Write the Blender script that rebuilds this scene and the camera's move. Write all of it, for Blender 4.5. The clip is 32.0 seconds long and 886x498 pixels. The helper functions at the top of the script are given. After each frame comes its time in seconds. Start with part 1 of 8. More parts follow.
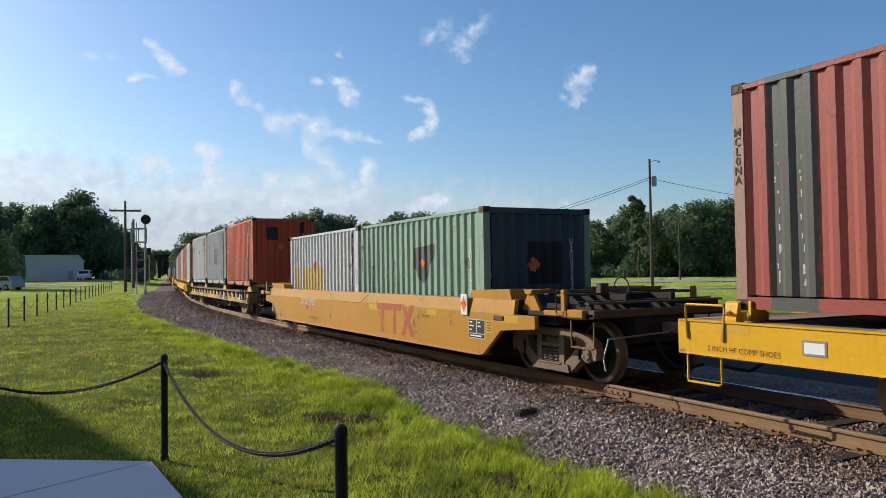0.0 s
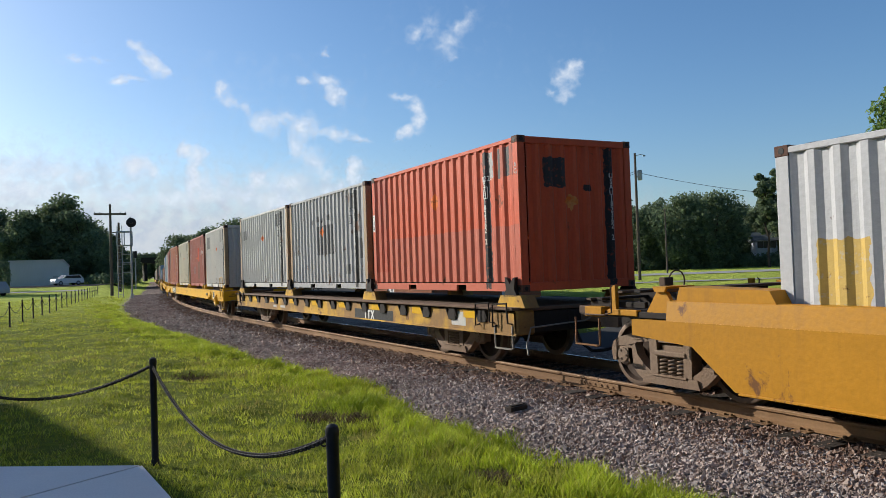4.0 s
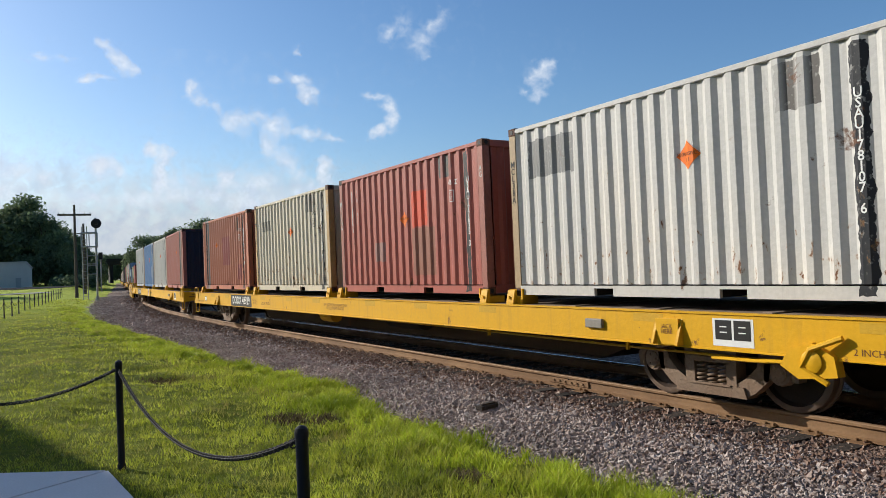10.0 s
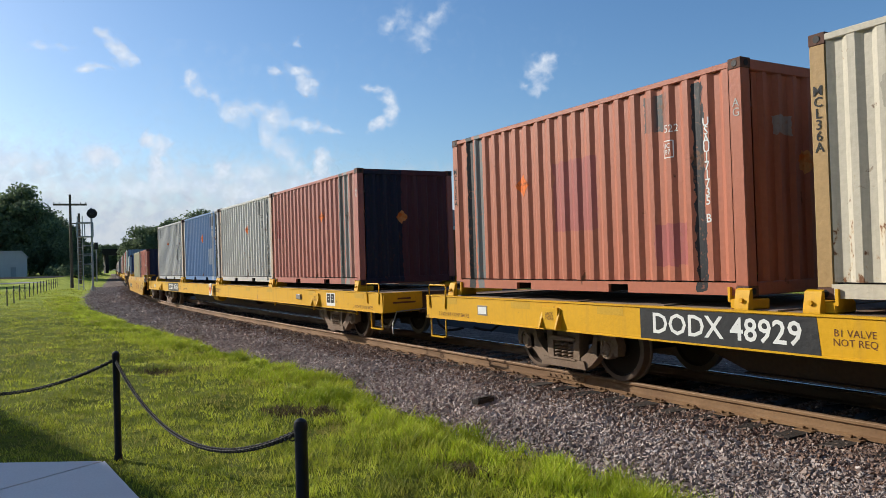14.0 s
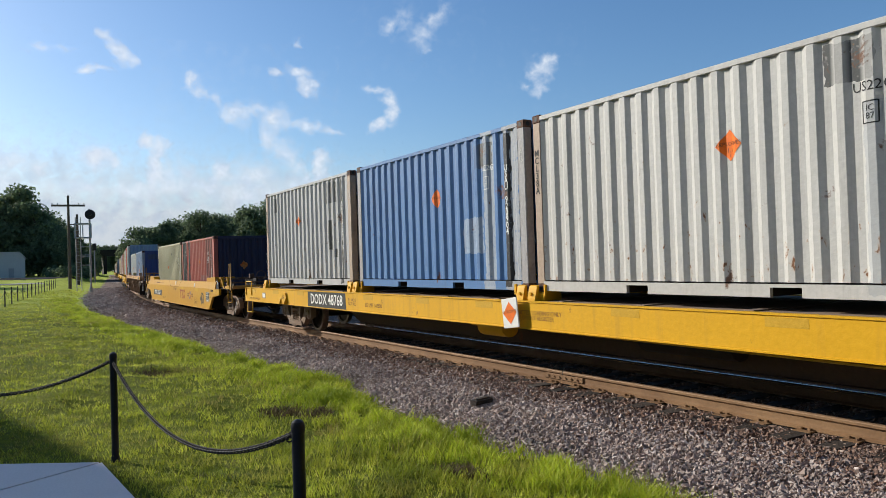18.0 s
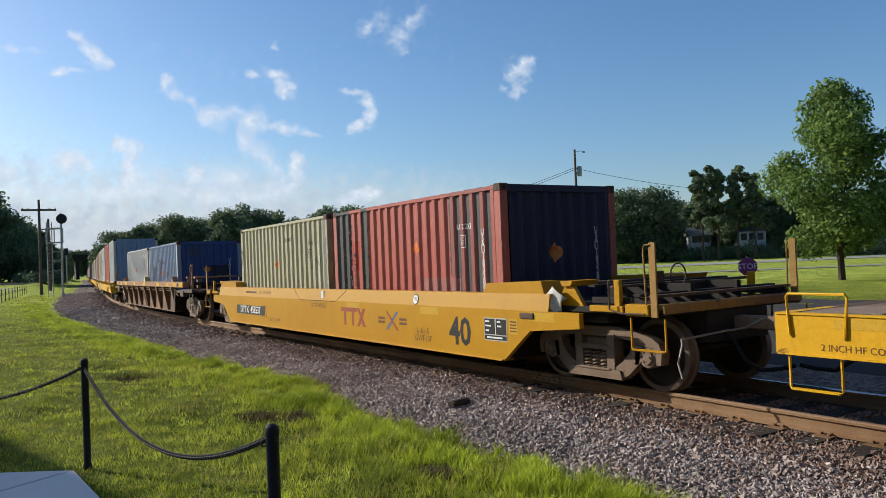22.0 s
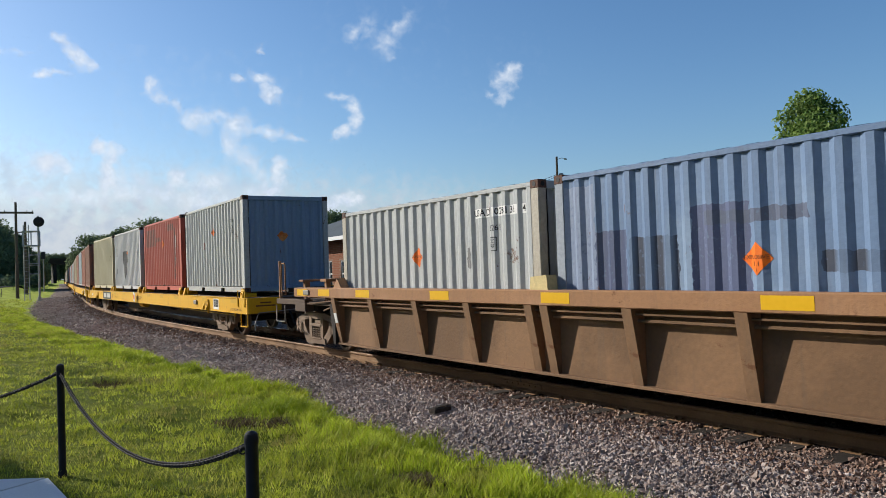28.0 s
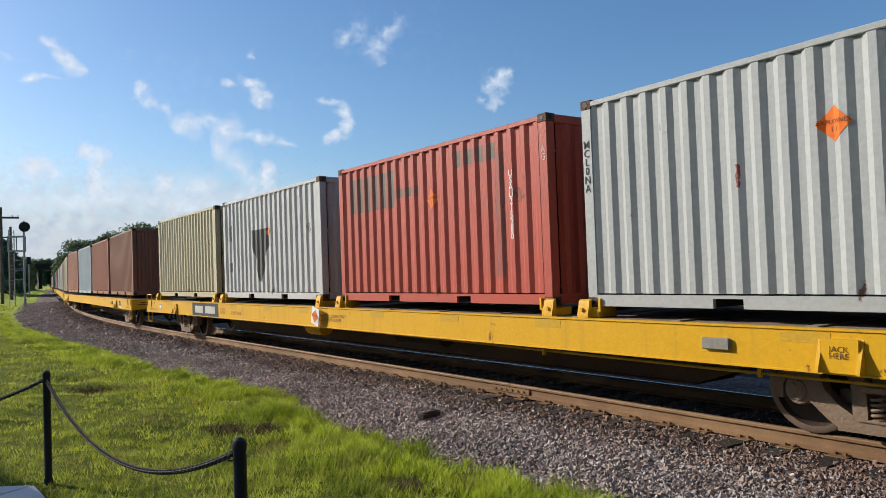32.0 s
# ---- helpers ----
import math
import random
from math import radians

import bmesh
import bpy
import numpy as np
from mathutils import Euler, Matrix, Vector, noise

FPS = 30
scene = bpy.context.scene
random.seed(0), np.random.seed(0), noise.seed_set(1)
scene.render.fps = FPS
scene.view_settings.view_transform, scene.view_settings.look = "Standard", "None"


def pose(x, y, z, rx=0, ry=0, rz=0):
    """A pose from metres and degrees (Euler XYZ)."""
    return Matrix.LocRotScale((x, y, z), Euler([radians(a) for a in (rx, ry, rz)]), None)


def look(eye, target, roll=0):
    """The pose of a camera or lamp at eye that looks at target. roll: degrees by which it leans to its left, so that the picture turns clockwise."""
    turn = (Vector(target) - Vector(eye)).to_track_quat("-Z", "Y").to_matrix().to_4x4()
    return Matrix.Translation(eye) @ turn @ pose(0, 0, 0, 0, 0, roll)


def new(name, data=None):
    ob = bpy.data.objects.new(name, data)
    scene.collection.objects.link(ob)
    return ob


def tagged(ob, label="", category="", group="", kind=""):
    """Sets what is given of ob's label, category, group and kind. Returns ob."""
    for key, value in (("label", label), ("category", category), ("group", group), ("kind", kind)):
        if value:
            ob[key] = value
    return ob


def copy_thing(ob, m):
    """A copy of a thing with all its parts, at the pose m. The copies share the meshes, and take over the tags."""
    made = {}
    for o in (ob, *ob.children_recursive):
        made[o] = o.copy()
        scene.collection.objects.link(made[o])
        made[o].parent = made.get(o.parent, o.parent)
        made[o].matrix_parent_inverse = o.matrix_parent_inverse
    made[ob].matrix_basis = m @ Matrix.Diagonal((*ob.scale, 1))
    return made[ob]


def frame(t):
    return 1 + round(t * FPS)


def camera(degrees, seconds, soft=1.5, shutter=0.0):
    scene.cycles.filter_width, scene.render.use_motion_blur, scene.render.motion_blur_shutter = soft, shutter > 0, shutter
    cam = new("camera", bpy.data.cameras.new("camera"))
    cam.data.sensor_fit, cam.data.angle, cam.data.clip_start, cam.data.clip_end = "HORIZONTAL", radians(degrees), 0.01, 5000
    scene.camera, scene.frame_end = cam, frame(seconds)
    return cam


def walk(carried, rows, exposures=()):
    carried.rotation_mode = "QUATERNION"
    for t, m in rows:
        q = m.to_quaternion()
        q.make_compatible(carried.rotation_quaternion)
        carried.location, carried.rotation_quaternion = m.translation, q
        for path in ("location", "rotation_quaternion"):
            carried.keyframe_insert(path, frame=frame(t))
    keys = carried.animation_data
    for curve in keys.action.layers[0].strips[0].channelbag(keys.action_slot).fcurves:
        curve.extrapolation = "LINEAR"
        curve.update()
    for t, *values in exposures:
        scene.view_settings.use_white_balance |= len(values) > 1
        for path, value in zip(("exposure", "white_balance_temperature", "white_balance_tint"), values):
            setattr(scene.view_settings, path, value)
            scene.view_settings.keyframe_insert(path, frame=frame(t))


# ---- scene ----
cam = camera(60.8, 32.0, soft=0.75)

PATH = [
    (0.0, pose(-0.004, -0.008, 1.691, 91.65, 0.89, -1.82)),
    (0.5, pose(-0.005, 0.006, 1.696, 91.85, 1.16, -1.46)),
    (1.0, pose(-0.002, -0.005, 1.694, 91.45, 1.33, -1.21)),
    (1.5, pose(-0.005, -0.009, 1.692, 91.25, 1.42, -1.63)),
    (2.0, pose(-0.007, -0.006, 1.695, 90.93, 1.72, -2.12)),
    (2.5, pose(-0.003, -0.005, 1.688, 91.21, 1.60, -2.15)),
    (4.5, pose(-0.005, -0.014, 1.695, 91.43, 2.13, -3.04)),
    (5.0, pose(-0.006, -0.010, 1.697, 91.14, 1.96, -3.54)),
    (5.5, pose(-0.011, -0.009, 1.697, 91.32, 1.85, -3.72)),
    (6.0, pose(-0.012, -0.009, 1.696, 91.27, 1.92, -3.88)),
    (6.5, pose(-0.008, -0.016, 1.693, 91.14, 2.09, -4.30)),
    (7.0, pose(-0.002, -0.011, 1.694, 90.70, 1.99, -4.78)),
    (7.5, pose(-0.002, -0.003, 1.693, 90.48, 1.97, -4.40)),
    (8.0, pose(-0.002, -0.002, 1.693, 90.65, 1.75, -4.47)),
    (8.5, pose(-0.001, -0.004, 1.694, 90.86, 2.13, -4.65)),
    (9.0, pose(-0.001, -0.009, 1.697, 91.16, 2.18, -5.03)),
    (9.5, pose(0.002, -0.010, 1.694, 91.21, 2.07, -5.21)),
    (10.0, pose(0.004, -0.013, 1.694, 91.30, 2.38, -4.92)),
    (10.5, pose(-0.000, -0.011, 1.697, 91.64, 2.40, -4.71)),
    (11.0, pose(-0.004, -0.015, 1.693, 91.79, 2.32, -4.83)),
    (11.5, pose(-0.001, -0.019, 1.696, 91.51, 1.95, -5.20)),
    (12.0, pose(-0.006, -0.017, 1.698, 91.03, 1.70, -5.39)),
    (12.5, pose(-0.008, -0.013, 1.701, 90.90, 2.08, -5.82)),
    (13.0, pose(-0.010, -0.007, 1.704, 90.63, 2.01, -5.57)),
    (13.5, pose(-0.016, -0.011, 1.702, 90.49, 2.18, -5.40)),
    (14.0, pose(-0.017, -0.012, 1.700, 90.79, 1.83, -5.22)),
    (14.5, pose(-0.021, -0.011, 1.695, 90.96, 1.65, -5.49)),
    (15.0, pose(-0.021, -0.007, 1.697, 91.06, 1.72, -5.43)),
    (15.5, pose(-0.022, -0.002, 1.697, 91.15, 1.34, -5.43)),
    (17.5, pose(-0.019, 0.001, 1.694, 91.02, 1.89, -5.45)),
    (18.0, pose(-0.012, -0.001, 1.697, 90.86, 1.84, -5.33)),
    (18.5, pose(-0.006, 0.002, 1.695, 90.99, 2.00, -5.25)),
    (19.0, pose(-0.004, 0.006, 1.693, 91.13, 1.95, -5.52)),
    (19.5, pose(-0.004, 0.004, 1.697, 91.20, 1.95, -5.93)),
    (20.0, pose(-0.006, -0.001, 1.693, 91.21, 1.83, -5.97)),
    (20.5, pose(-0.005, -0.003, 1.695, 90.83, 2.40, -5.76)),
    (21.0, pose(-0.003, -0.002, 1.693, 91.19, 2.24, -6.44)),
    (21.5, pose(-0.001, 0.000, 1.694, 91.07, 1.98, -6.98)),
    (22.0, pose(0.003, 0.002, 1.695, 90.94, 2.34, -7.05)),
    (22.5, pose(-0.001, 0.006, 1.693, 90.77, 2.06, -7.33)),
    (23.0, pose(-0.003, 0.004, 1.696, 90.70, 1.95, -8.13)),
    (23.5, pose(-0.004, -0.004, 1.697, 91.14, 2.32, -8.32)),
    (24.0, pose(-0.001, -0.006, 1.696, 90.83, 1.92, -8.63)),
    (24.5, pose(-0.004, 0.008, 1.698, 90.49, 2.46, -7.94)),
    (26.5, pose(0.001, 0.009, 1.701, 91.15, 2.68, -8.29)),
    (27.0, pose(0.000, 0.020, 1.697, 91.25, 2.09, -8.18)),
    (27.5, pose(0.003, 0.019, 1.699, 91.75, 2.06, -8.03)),
    (28.0, pose(0.002, 0.019, 1.697, 91.33, 2.00, -8.43)),
    (28.5, pose(-0.000, 0.017, 1.695, 90.94, 1.89, -8.78)),
    (29.0, pose(0.003, 0.018, 1.700, 90.98, 2.15, -8.46)),
    (29.5, pose(0.005, 0.025, 1.697, 91.35, 2.44, -8.90)),
    (30.0, pose(0.005, 0.024, 1.695, 91.38, 2.26, -9.17)),
    (30.5, pose(0.007, 0.022, 1.698, 91.37, 2.11, -9.22)),
    (31.0, pose(0.001, 0.012, 1.700, 91.54, 1.95, -9.09)),
    (31.5, pose(0.001, 0.004, 1.702, 91.56, 2.16, -9.03)),
    (32.0, pose(0.002, -0.001, 1.704, 91.68, 2.04, -9.28)),
]
walk(cam, PATH, [(0.0, 0.38, 5900, 8), (32.0, 0.38, 5900, 8)])

# ---- world, sun ----
SUN_AZ, SUN_EL = 149.0, 25.0
world = bpy.data.worlds.new("sky")
scene.world = world
world.use_nodes = True
wt = world.node_tree
sky = wt.nodes.new("ShaderNodeTexSky")
sky.sky_type = "NISHITA"
sky.sun_disc = False
sky.sun_elevation, sky.sun_rotation = radians(SUN_EL), radians(90 - SUN_AZ)
sky.air_density, sky.dust_density, sky.ozone_density = 1.0, 1.1, 3.0
vivid = wt.nodes.new("ShaderNodeHueSaturation")
vivid.inputs["Saturation"].default_value = 1.12
wt.links.new(sky.outputs[0], vivid.inputs["Color"])
wt.links.new(vivid.outputs[0], wt.nodes["Background"].inputs[0])
wt.nodes["Background"].inputs[1].default_value = 0.096

sun = new("sun", bpy.data.lights.new("sun", "SUN"))
sun.data.energy, sun.data.angle, sun.data.color = 4.75, radians(0.6), (1.0, 0.88, 0.72)
sun_way = Vector((math.cos(radians(SUN_AZ)) * math.cos(radians(SUN_EL)), math.sin(radians(SUN_AZ)) * math.cos(radians(SUN_EL)), math.sin(radians(SUN_EL))))
sun.matrix_world = look(sun_way * 60, (0, 0, 0))


# ---- materials ----
def nodes_of(name):
    m = bpy.data.materials.new(name)
    m.use_nodes = True
    return m, m.node_tree, m.node_tree.nodes["Principled BSDF"]


def node(nt, kind, ins=(), **props):
    n = nt.nodes.new(kind)
    for k, v in props.items():
        if k == "operation":
            n.operation = v
        elif k == "blend_type":
            n.blend_type = v
        elif k == "data_type":
            n.data_type = v
    for k, v in dict(ins).items():
        if isinstance(v, bpy.types.NodeSocket):
            nt.links.new(v, n.inputs[k])
        else:
            n.inputs[k].default_value = v
    return n


def rgb(c, dusty=0.87):
    """A colour for a socket, scaled down to balance sun against sky and exposure."""
    return (*(v * dusty for v in c), 1.0)


def ramp(nt, value, a, b, lo=0.0, hi=1.0):
    return node(nt, "ShaderNodeMapRange", {0: value, 1: a, 2: b, 3: lo, 4: hi}).outputs[0]


def mix(nt, fac, a, b):
    n = nt.nodes.new("ShaderNodeMix")
    n.data_type = "RGBA"
    for i, v in ((0, fac), (6, a), (7, b)):
        if isinstance(v, bpy.types.NodeSocket):
            nt.links.new(v, n.inputs[i])
        else:
            n.inputs[i].default_value = v
    return n.outputs[2]


def noise_tex(nt, vec, scale, detail=4.0, rough=0.55, distort=0.0):
    return node(nt, "ShaderNodeTexNoise", {"Vector": vec, "Scale": scale, "Detail": detail, "Roughness": rough, "Distortion": distort}).outputs[0]


def paint(name, col, rough=0.55, metal=0.0, var=0.14, big=0.6, fine=18.0, bump=0.06, rust=0.0, rust_col=(0.13, 0.055, 0.025),
          streak=0.0, streak_col=(0.10, 0.085, 0.07), boxes=(), scatter=0.0, base_rust=0.0, second=None, second_at=(0.5, 0.6), spec=0.22):
    """A weathered surface: two scales of variation, streaks down the face, rust spots, and repainted areas (boxes: centre, half size, colour)."""
    m, nt, bsdf = nodes_of(name)
    at = node(nt, "ShaderNodeTexCoord").outputs["Object"]
    n1, n2 = noise_tex(nt, at, big, 5.0), noise_tex(nt, at, fine, 3.0)
    both = node(nt, "ShaderNodeMath", {0: n1, 1: n2}, operation="ADD").outputs[0]
    colour = rgb(col)
    if second:
        colour = mix(nt, ramp(nt, n1, *second_at), rgb(col), rgb(second))
    if boxes:
        wob = node(nt, "ShaderNodeVectorMath", {0: node(nt, "ShaderNodeTexNoise", {"Vector": at, "Scale": 9.0, "Detail": 3.0}).outputs[1], 1: (0.5, 0.5, 0.5)}, operation="SUBTRACT").outputs[0]
        wob = node(nt, "ShaderNodeVectorMath", {0: wob, "Scale": 0.11}, operation="SCALE").outputs[0]
        moved = node(nt, "ShaderNodeVectorMath", {0: at, 1: wob}, operation="ADD").outputs[0]
        axes = node(nt, "ShaderNodeSeparateXYZ", {0: moved}).outputs
        fade = ramp(nt, n2, 0.30, 0.42, 0.55, 1.0)
        worn = node(nt, "ShaderNodeMath", {0: fade, 1: ramp(nt, node(nt, "ShaderNodeSeparateXYZ", {0: at}).outputs[1], 1.176, 1.206, 1.0, 0.3)}, operation="MULTIPLY").outputs[0]
        for centre, half, c in boxes:
            inside = worn if centre[1] > 1 and sum(c) < 0.35 and half[0] > 0.09 and half[2] < 1.25 else fade
            for i in range(3):
                if half[i] < 50:
                    test = node(nt, "ShaderNodeMath", {0: axes[i], 1: centre[i], 2: half[i]}, operation="COMPARE").outputs[0]
                    inside = node(nt, "ShaderNodeMath", {0: inside, 1: test}, operation="MULTIPLY").outputs[0]
            colour = mix(nt, inside, colour, rgb(c))
    if streak:
        long = node(nt, "ShaderNodeMapping", {"Vector": at, "Scale": (7.0, 7.0, 0.45)}).outputs[0]
        colour = mix(nt, ramp(nt, noise_tex(nt, long, 1.0, 6.0, 0.65), 0.52, 0.78, 0.0, streak), colour, rgb(streak_col))
    if rust:
        spots = noise_tex(nt, at, 2.3, 9.0, 0.68, 0.4)
        colour = mix(nt, ramp(nt, spots, 0.66 - 0.12 * rust, 0.70 - 0.08 * rust, 0.0, 0.9), colour, rgb(rust_col))
    if base_rust:
        tall = node(nt, "ShaderNodeMapping", {"Vector": at, "Scale": (1.0, 1.0, 0.55)}).outputs[0]
        spots = noise_tex(nt, tall, 11.0, 6.0, 0.6, 0.3)
        lift = ramp(nt, node(nt, "ShaderNodeSeparateXYZ", {0: at}).outputs[2], 0.17, 1.3, 0.10 * base_rust, -0.05)
        spots = node(nt, "ShaderNodeMath", {0: spots, 1: lift}, operation="ADD").outputs[0]
        spots = node(nt, "ShaderNodeMath", {0: spots, 1: ramp(nt, node(nt, "ShaderNodeSeparateXYZ", {0: at}).outputs[2], 0.145, 0.175, 0.80, 1.0)}, operation="MULTIPLY").outputs[0]
        colour = mix(nt, ramp(nt, spots, 0.62, 0.74, 0.0, 0.6), colour, rgb((0.40, 0.22, 0.07)))
        colour = mix(nt, ramp(nt, spots, 0.67, 0.71, 0.0, 0.95), colour, rgb((0.16, 0.065, 0.025)))
    value = ramp(nt, both, 0.6, 1.4, 1 - var, 1 + var)
    if scatter:
        rnd = node(nt, "ShaderNodeObjectInfo").outputs["Random"]
        value = node(nt, "ShaderNodeMath", {0: value, 1: ramp(nt, rnd, 0, 1, 1 - scatter, 1 + scatter)}, operation="MULTIPLY").outputs[0]
    out = node(nt, "ShaderNodeHueSaturation", {"Color": colour, "Value": value}).outputs[0]
    nt.links.new(out, bsdf.inputs["Base Color"])
    nt.links.new(ramp(nt, n2, 0.2, 0.8, max(rough - 0.1, 0.05), min(rough + 0.12, 1.0)), bsdf.inputs["Roughness"])
    bsdf.inputs["Metallic"].default_value = metal
    bsdf.inputs["Specular IOR Level"].default_value = spec
    if bump:
        b = node(nt, "ShaderNodeBump", {"Height": both, "Strength": min(1.0, bump * 4), "Distance": 0.02})
        nt.links.new(b.outputs[0], bsdf.inputs["Normal"])
    return m


def island_paint(name, cols, rough=0.85, trans=0.0, bump=0.0, scale=3.0, dry=None, dry_at=(0.56, 0.66), dry_scale=0.9, wide=0.0, fine=0.28, deep=None):
    """Colour that varies from piece to piece of one mesh, and slowly over the place."""
    m, nt, bsdf = nodes_of(name)
    rnd = node(nt, "ShaderNodeNewGeometry").outputs["Random Per Island"]
    r = nt.nodes.new("ShaderNodeValToRGB")
    nt.links.new(rnd, r.inputs[0])
    while len(r.color_ramp.elements) < len(cols):
        r.color_ramp.elements.new(0.5)
    for i, c in enumerate(cols):
        r.color_ramp.elements[i].position = i / max(1, len(cols) - 1)
        r.color_ramp.elements[i].color = rgb(c)
    at = node(nt, "ShaderNodeTexCoord").outputs["Object"]
    broad = ramp(nt, noise_tex(nt, at, scale * 0.2, 4.0), 0.3, 0.7, 1 - wide, 1 + wide)
    value = node(nt, "ShaderNodeMath", {0: ramp(nt, noise_tex(nt, at, scale, 3.0), 0.25, 0.75, 1 - fine, 1 + fine), 1: broad}, operation="MULTIPLY").outputs[0]
    out = node(nt, "ShaderNodeHueSaturation", {"Color": r.outputs[0], "Value": value}).outputs[0]
    if deep:
        out = mix(nt, ramp(nt, noise_tex(nt, at, 1.25, 5.0, 0.62, 0.8), 0.48, 0.60, 0.0, 0.72), out, rgb(deep))
    if dry:
        out = mix(nt, ramp(nt, noise_tex(nt, at, dry_scale, 5.0, 0.6, 0.5), dry_at[0], dry_at[1], 0.0, 0.85), out, rgb(dry))
    nt.links.new(out, bsdf.inputs["Base Color"])
    bsdf.inputs["Roughness"].default_value = rough
    bsdf.inputs["Specular IOR Level"].default_value = 0.12
    if trans:
        tr = node(nt, "ShaderNodeBsdfTranslucent", {"Color": out})
        ms = node(nt, "ShaderNodeMixShader", {0: trans, 1: bsdf.outputs[0], 2: tr.outputs[0]})
        nt.links.new(ms.outputs[0], nt.nodes["Material Output"].inputs[0])
    return m


YELLOW = paint("yellow_car_paint", (0.68, 0.37, 0.004), 0.5, var=0.10, streak=0.22, rust=0.12, bump=0.03)
YELLOW_WELL = paint("golden_car_paint", (0.50, 0.255, 0.002), 0.42, var=0.08, streak=0.14, bump=0.02, second=(0.46, 0.225, 0.002))
YELLOW_OLD = paint("aged_golden_paint", (0.45, 0.21, 0.008), 0.55, var=0.16, streak=0.4, rust=0.35, bump=0.03, streak_col=(0.20, 0.09, 0.03))
MOTTLED = paint("mottled_brown_yellow_paint", (0.30, 0.17, 0.055), 0.65, var=0.2, big=0.9, streak=0.4, rust=0.4, second=(0.55, 0.32, 0.03), second_at=(0.47, 0.58))
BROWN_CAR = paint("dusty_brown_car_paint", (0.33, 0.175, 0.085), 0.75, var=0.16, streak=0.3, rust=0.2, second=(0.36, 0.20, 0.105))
# Ribs and side panels: a darker brown than the top chord.
RIB_PANEL = paint("darker_panel_paint", (0.165, 0.097, 0.052), 0.8, var=0.18, streak=0.45, rust=0.2, second=(0.225, 0.13, 0.068))
GUIDE = paint("chalky_yellow_paint", (0.62, 0.50, 0.24), 0.7, var=0.2, rust=0.3)
SAFETY = paint("reflector_yellow", (0.72, 0.42, 0.01), 0.35, var=0.06, bump=0.0)
WORN_YELLOW = paint("worn_reflector", (0.56, 0.33, 0.02), 0.5, var=0.15)
SILL_BROWN = paint("dusty_underframe", (0.085, 0.052, 0.034), 0.8, var=0.3, streak=0.3, rust=0.3)
DECK = paint("worn_deck_steel", (0.14, 0.09, 0.06), 0.8, var=0.25, rust=0.5)
WORN_DECK = paint("sun_bleached_deck", (0.27, 0.20, 0.15), 0.85, var=0.25, rust=0.3, second=(0.20, 0.13, 0.09))
RUSTY_YELLOW = paint("rusty_yellow_steel", (0.33, 0.19, 0.05), 0.7, var=0.2, rust=0.55, streak=0.4, second=(0.22, 0.11, 0.045))
WALK_STEEL = paint("brown_walkway_steel", (0.10, 0.066, 0.046), 0.75, var=0.25, rust=0.3)
BLACK = paint("black_paint", (0.018, 0.018, 0.02), 0.5, var=0.2, bump=0.02)
DARK_GREY = paint("dark_grey_panel", (0.03, 0.031, 0.033), 0.55, var=0.25, streak=0.15, streak_col=(0.16, 0.13, 0.1))
WHITE = paint("white_lettering", (0.75, 0.75, 0.72), 0.5, var=0.08, bump=0.0)
FADED_WHITE = paint("faded_lettering", (0.48, 0.47, 0.44), 0.6, var=0.2, bump=0.0)
FADED_MARK = paint("faded_red_mark", (0.38, 0.085, 0.03), 0.6, var=0.2, big=3.0, bump=0.0, second=(0.46, 0.18, 0.03), second_at=(0.55, 0.75))
BROWN_MARK = paint("brown_red_logo", (0.30, 0.065, 0.03), 0.55, var=0.2, bump=0.0)
BLACK_MARK = paint("black_lettering", (0.02, 0.02, 0.02), 0.6, var=0.1, bump=0.0)
BROWN_TEXT = paint("brown_lettering", (0.14, 0.055, 0.02), 0.6, var=0.1, bump=0.0)
SHIELD = paint("painted_out_grey", (0.085, 0.082, 0.08), 0.6, var=0.25, big=1.5, streak=0.3, streak_col=(0.2, 0.19, 0.18))
BLUE_MARK = paint("blue_logo", (0.05, 0.10, 0.36), 0.5, var=0.1, bump=0.0)
ORANGE = paint("orange_placard", (0.80, 0.165, 0.008), 0.55, var=0.14, bump=0.02)
ORANGE_WORN = paint("torn_orange_placard", (0.66, 0.15, 0.015), 0.6, var=0.3, big=4.0, second=(0.60, 0.26, 0.08), second_at=(0.5, 0.6))
TRUCK = paint("dusty_cast_steel", (0.20, 0.135, 0.09), 0.8, var=0.28, fine=30.0, bump=0.12, second=(0.215, 0.155, 0.11))
WHEEL = paint("rusty_wheel_steel", (0.055, 0.036, 0.026), 0.6, metal=0.2, var=0.25)
TREAD = paint("bright_wheel_tread", (0.20, 0.145, 0.11), 0.45, metal=0.3, var=0.1)
DARK_STEEL = paint("dark_underframe", (0.026, 0.021, 0.018), 0.8, var=0.3)
HOSE = paint("black_rubber", (0.012, 0.012, 0.012), 0.7, var=0.2)
# Unseen rear doors, darkened to cut light bounced onto the next container's end.
LOW_BOUNCE_DOOR = paint("low_bounce_door_paint", (0.11, 0.09, 0.08), 0.75, var=0.25, rust=0.4, streak=0.4)
CASTING = paint("rusty_corner_casting", (0.115, 0.058, 0.04), 0.75, var=0.3)
BARE = paint("bare_grey_steel", (0.26, 0.24, 0.21), 0.5, metal=0.3, var=0.2)
RAIL_SIDE = paint("rusty_rail", (0.20, 0.115, 0.058), 0.75, var=0.2, fine=40.0, second=(0.25, 0.15, 0.075))
RAIL_TOP = paint("polished_rail_head", (0.25, 0.155, 0.09), 0.55, metal=0.15, var=0.1)
RAIL_BRIGHT = paint("bright_running_surface", (0.66, 0.64, 0.62), 0.08, metal=0.95, var=0.05, bump=0.0)
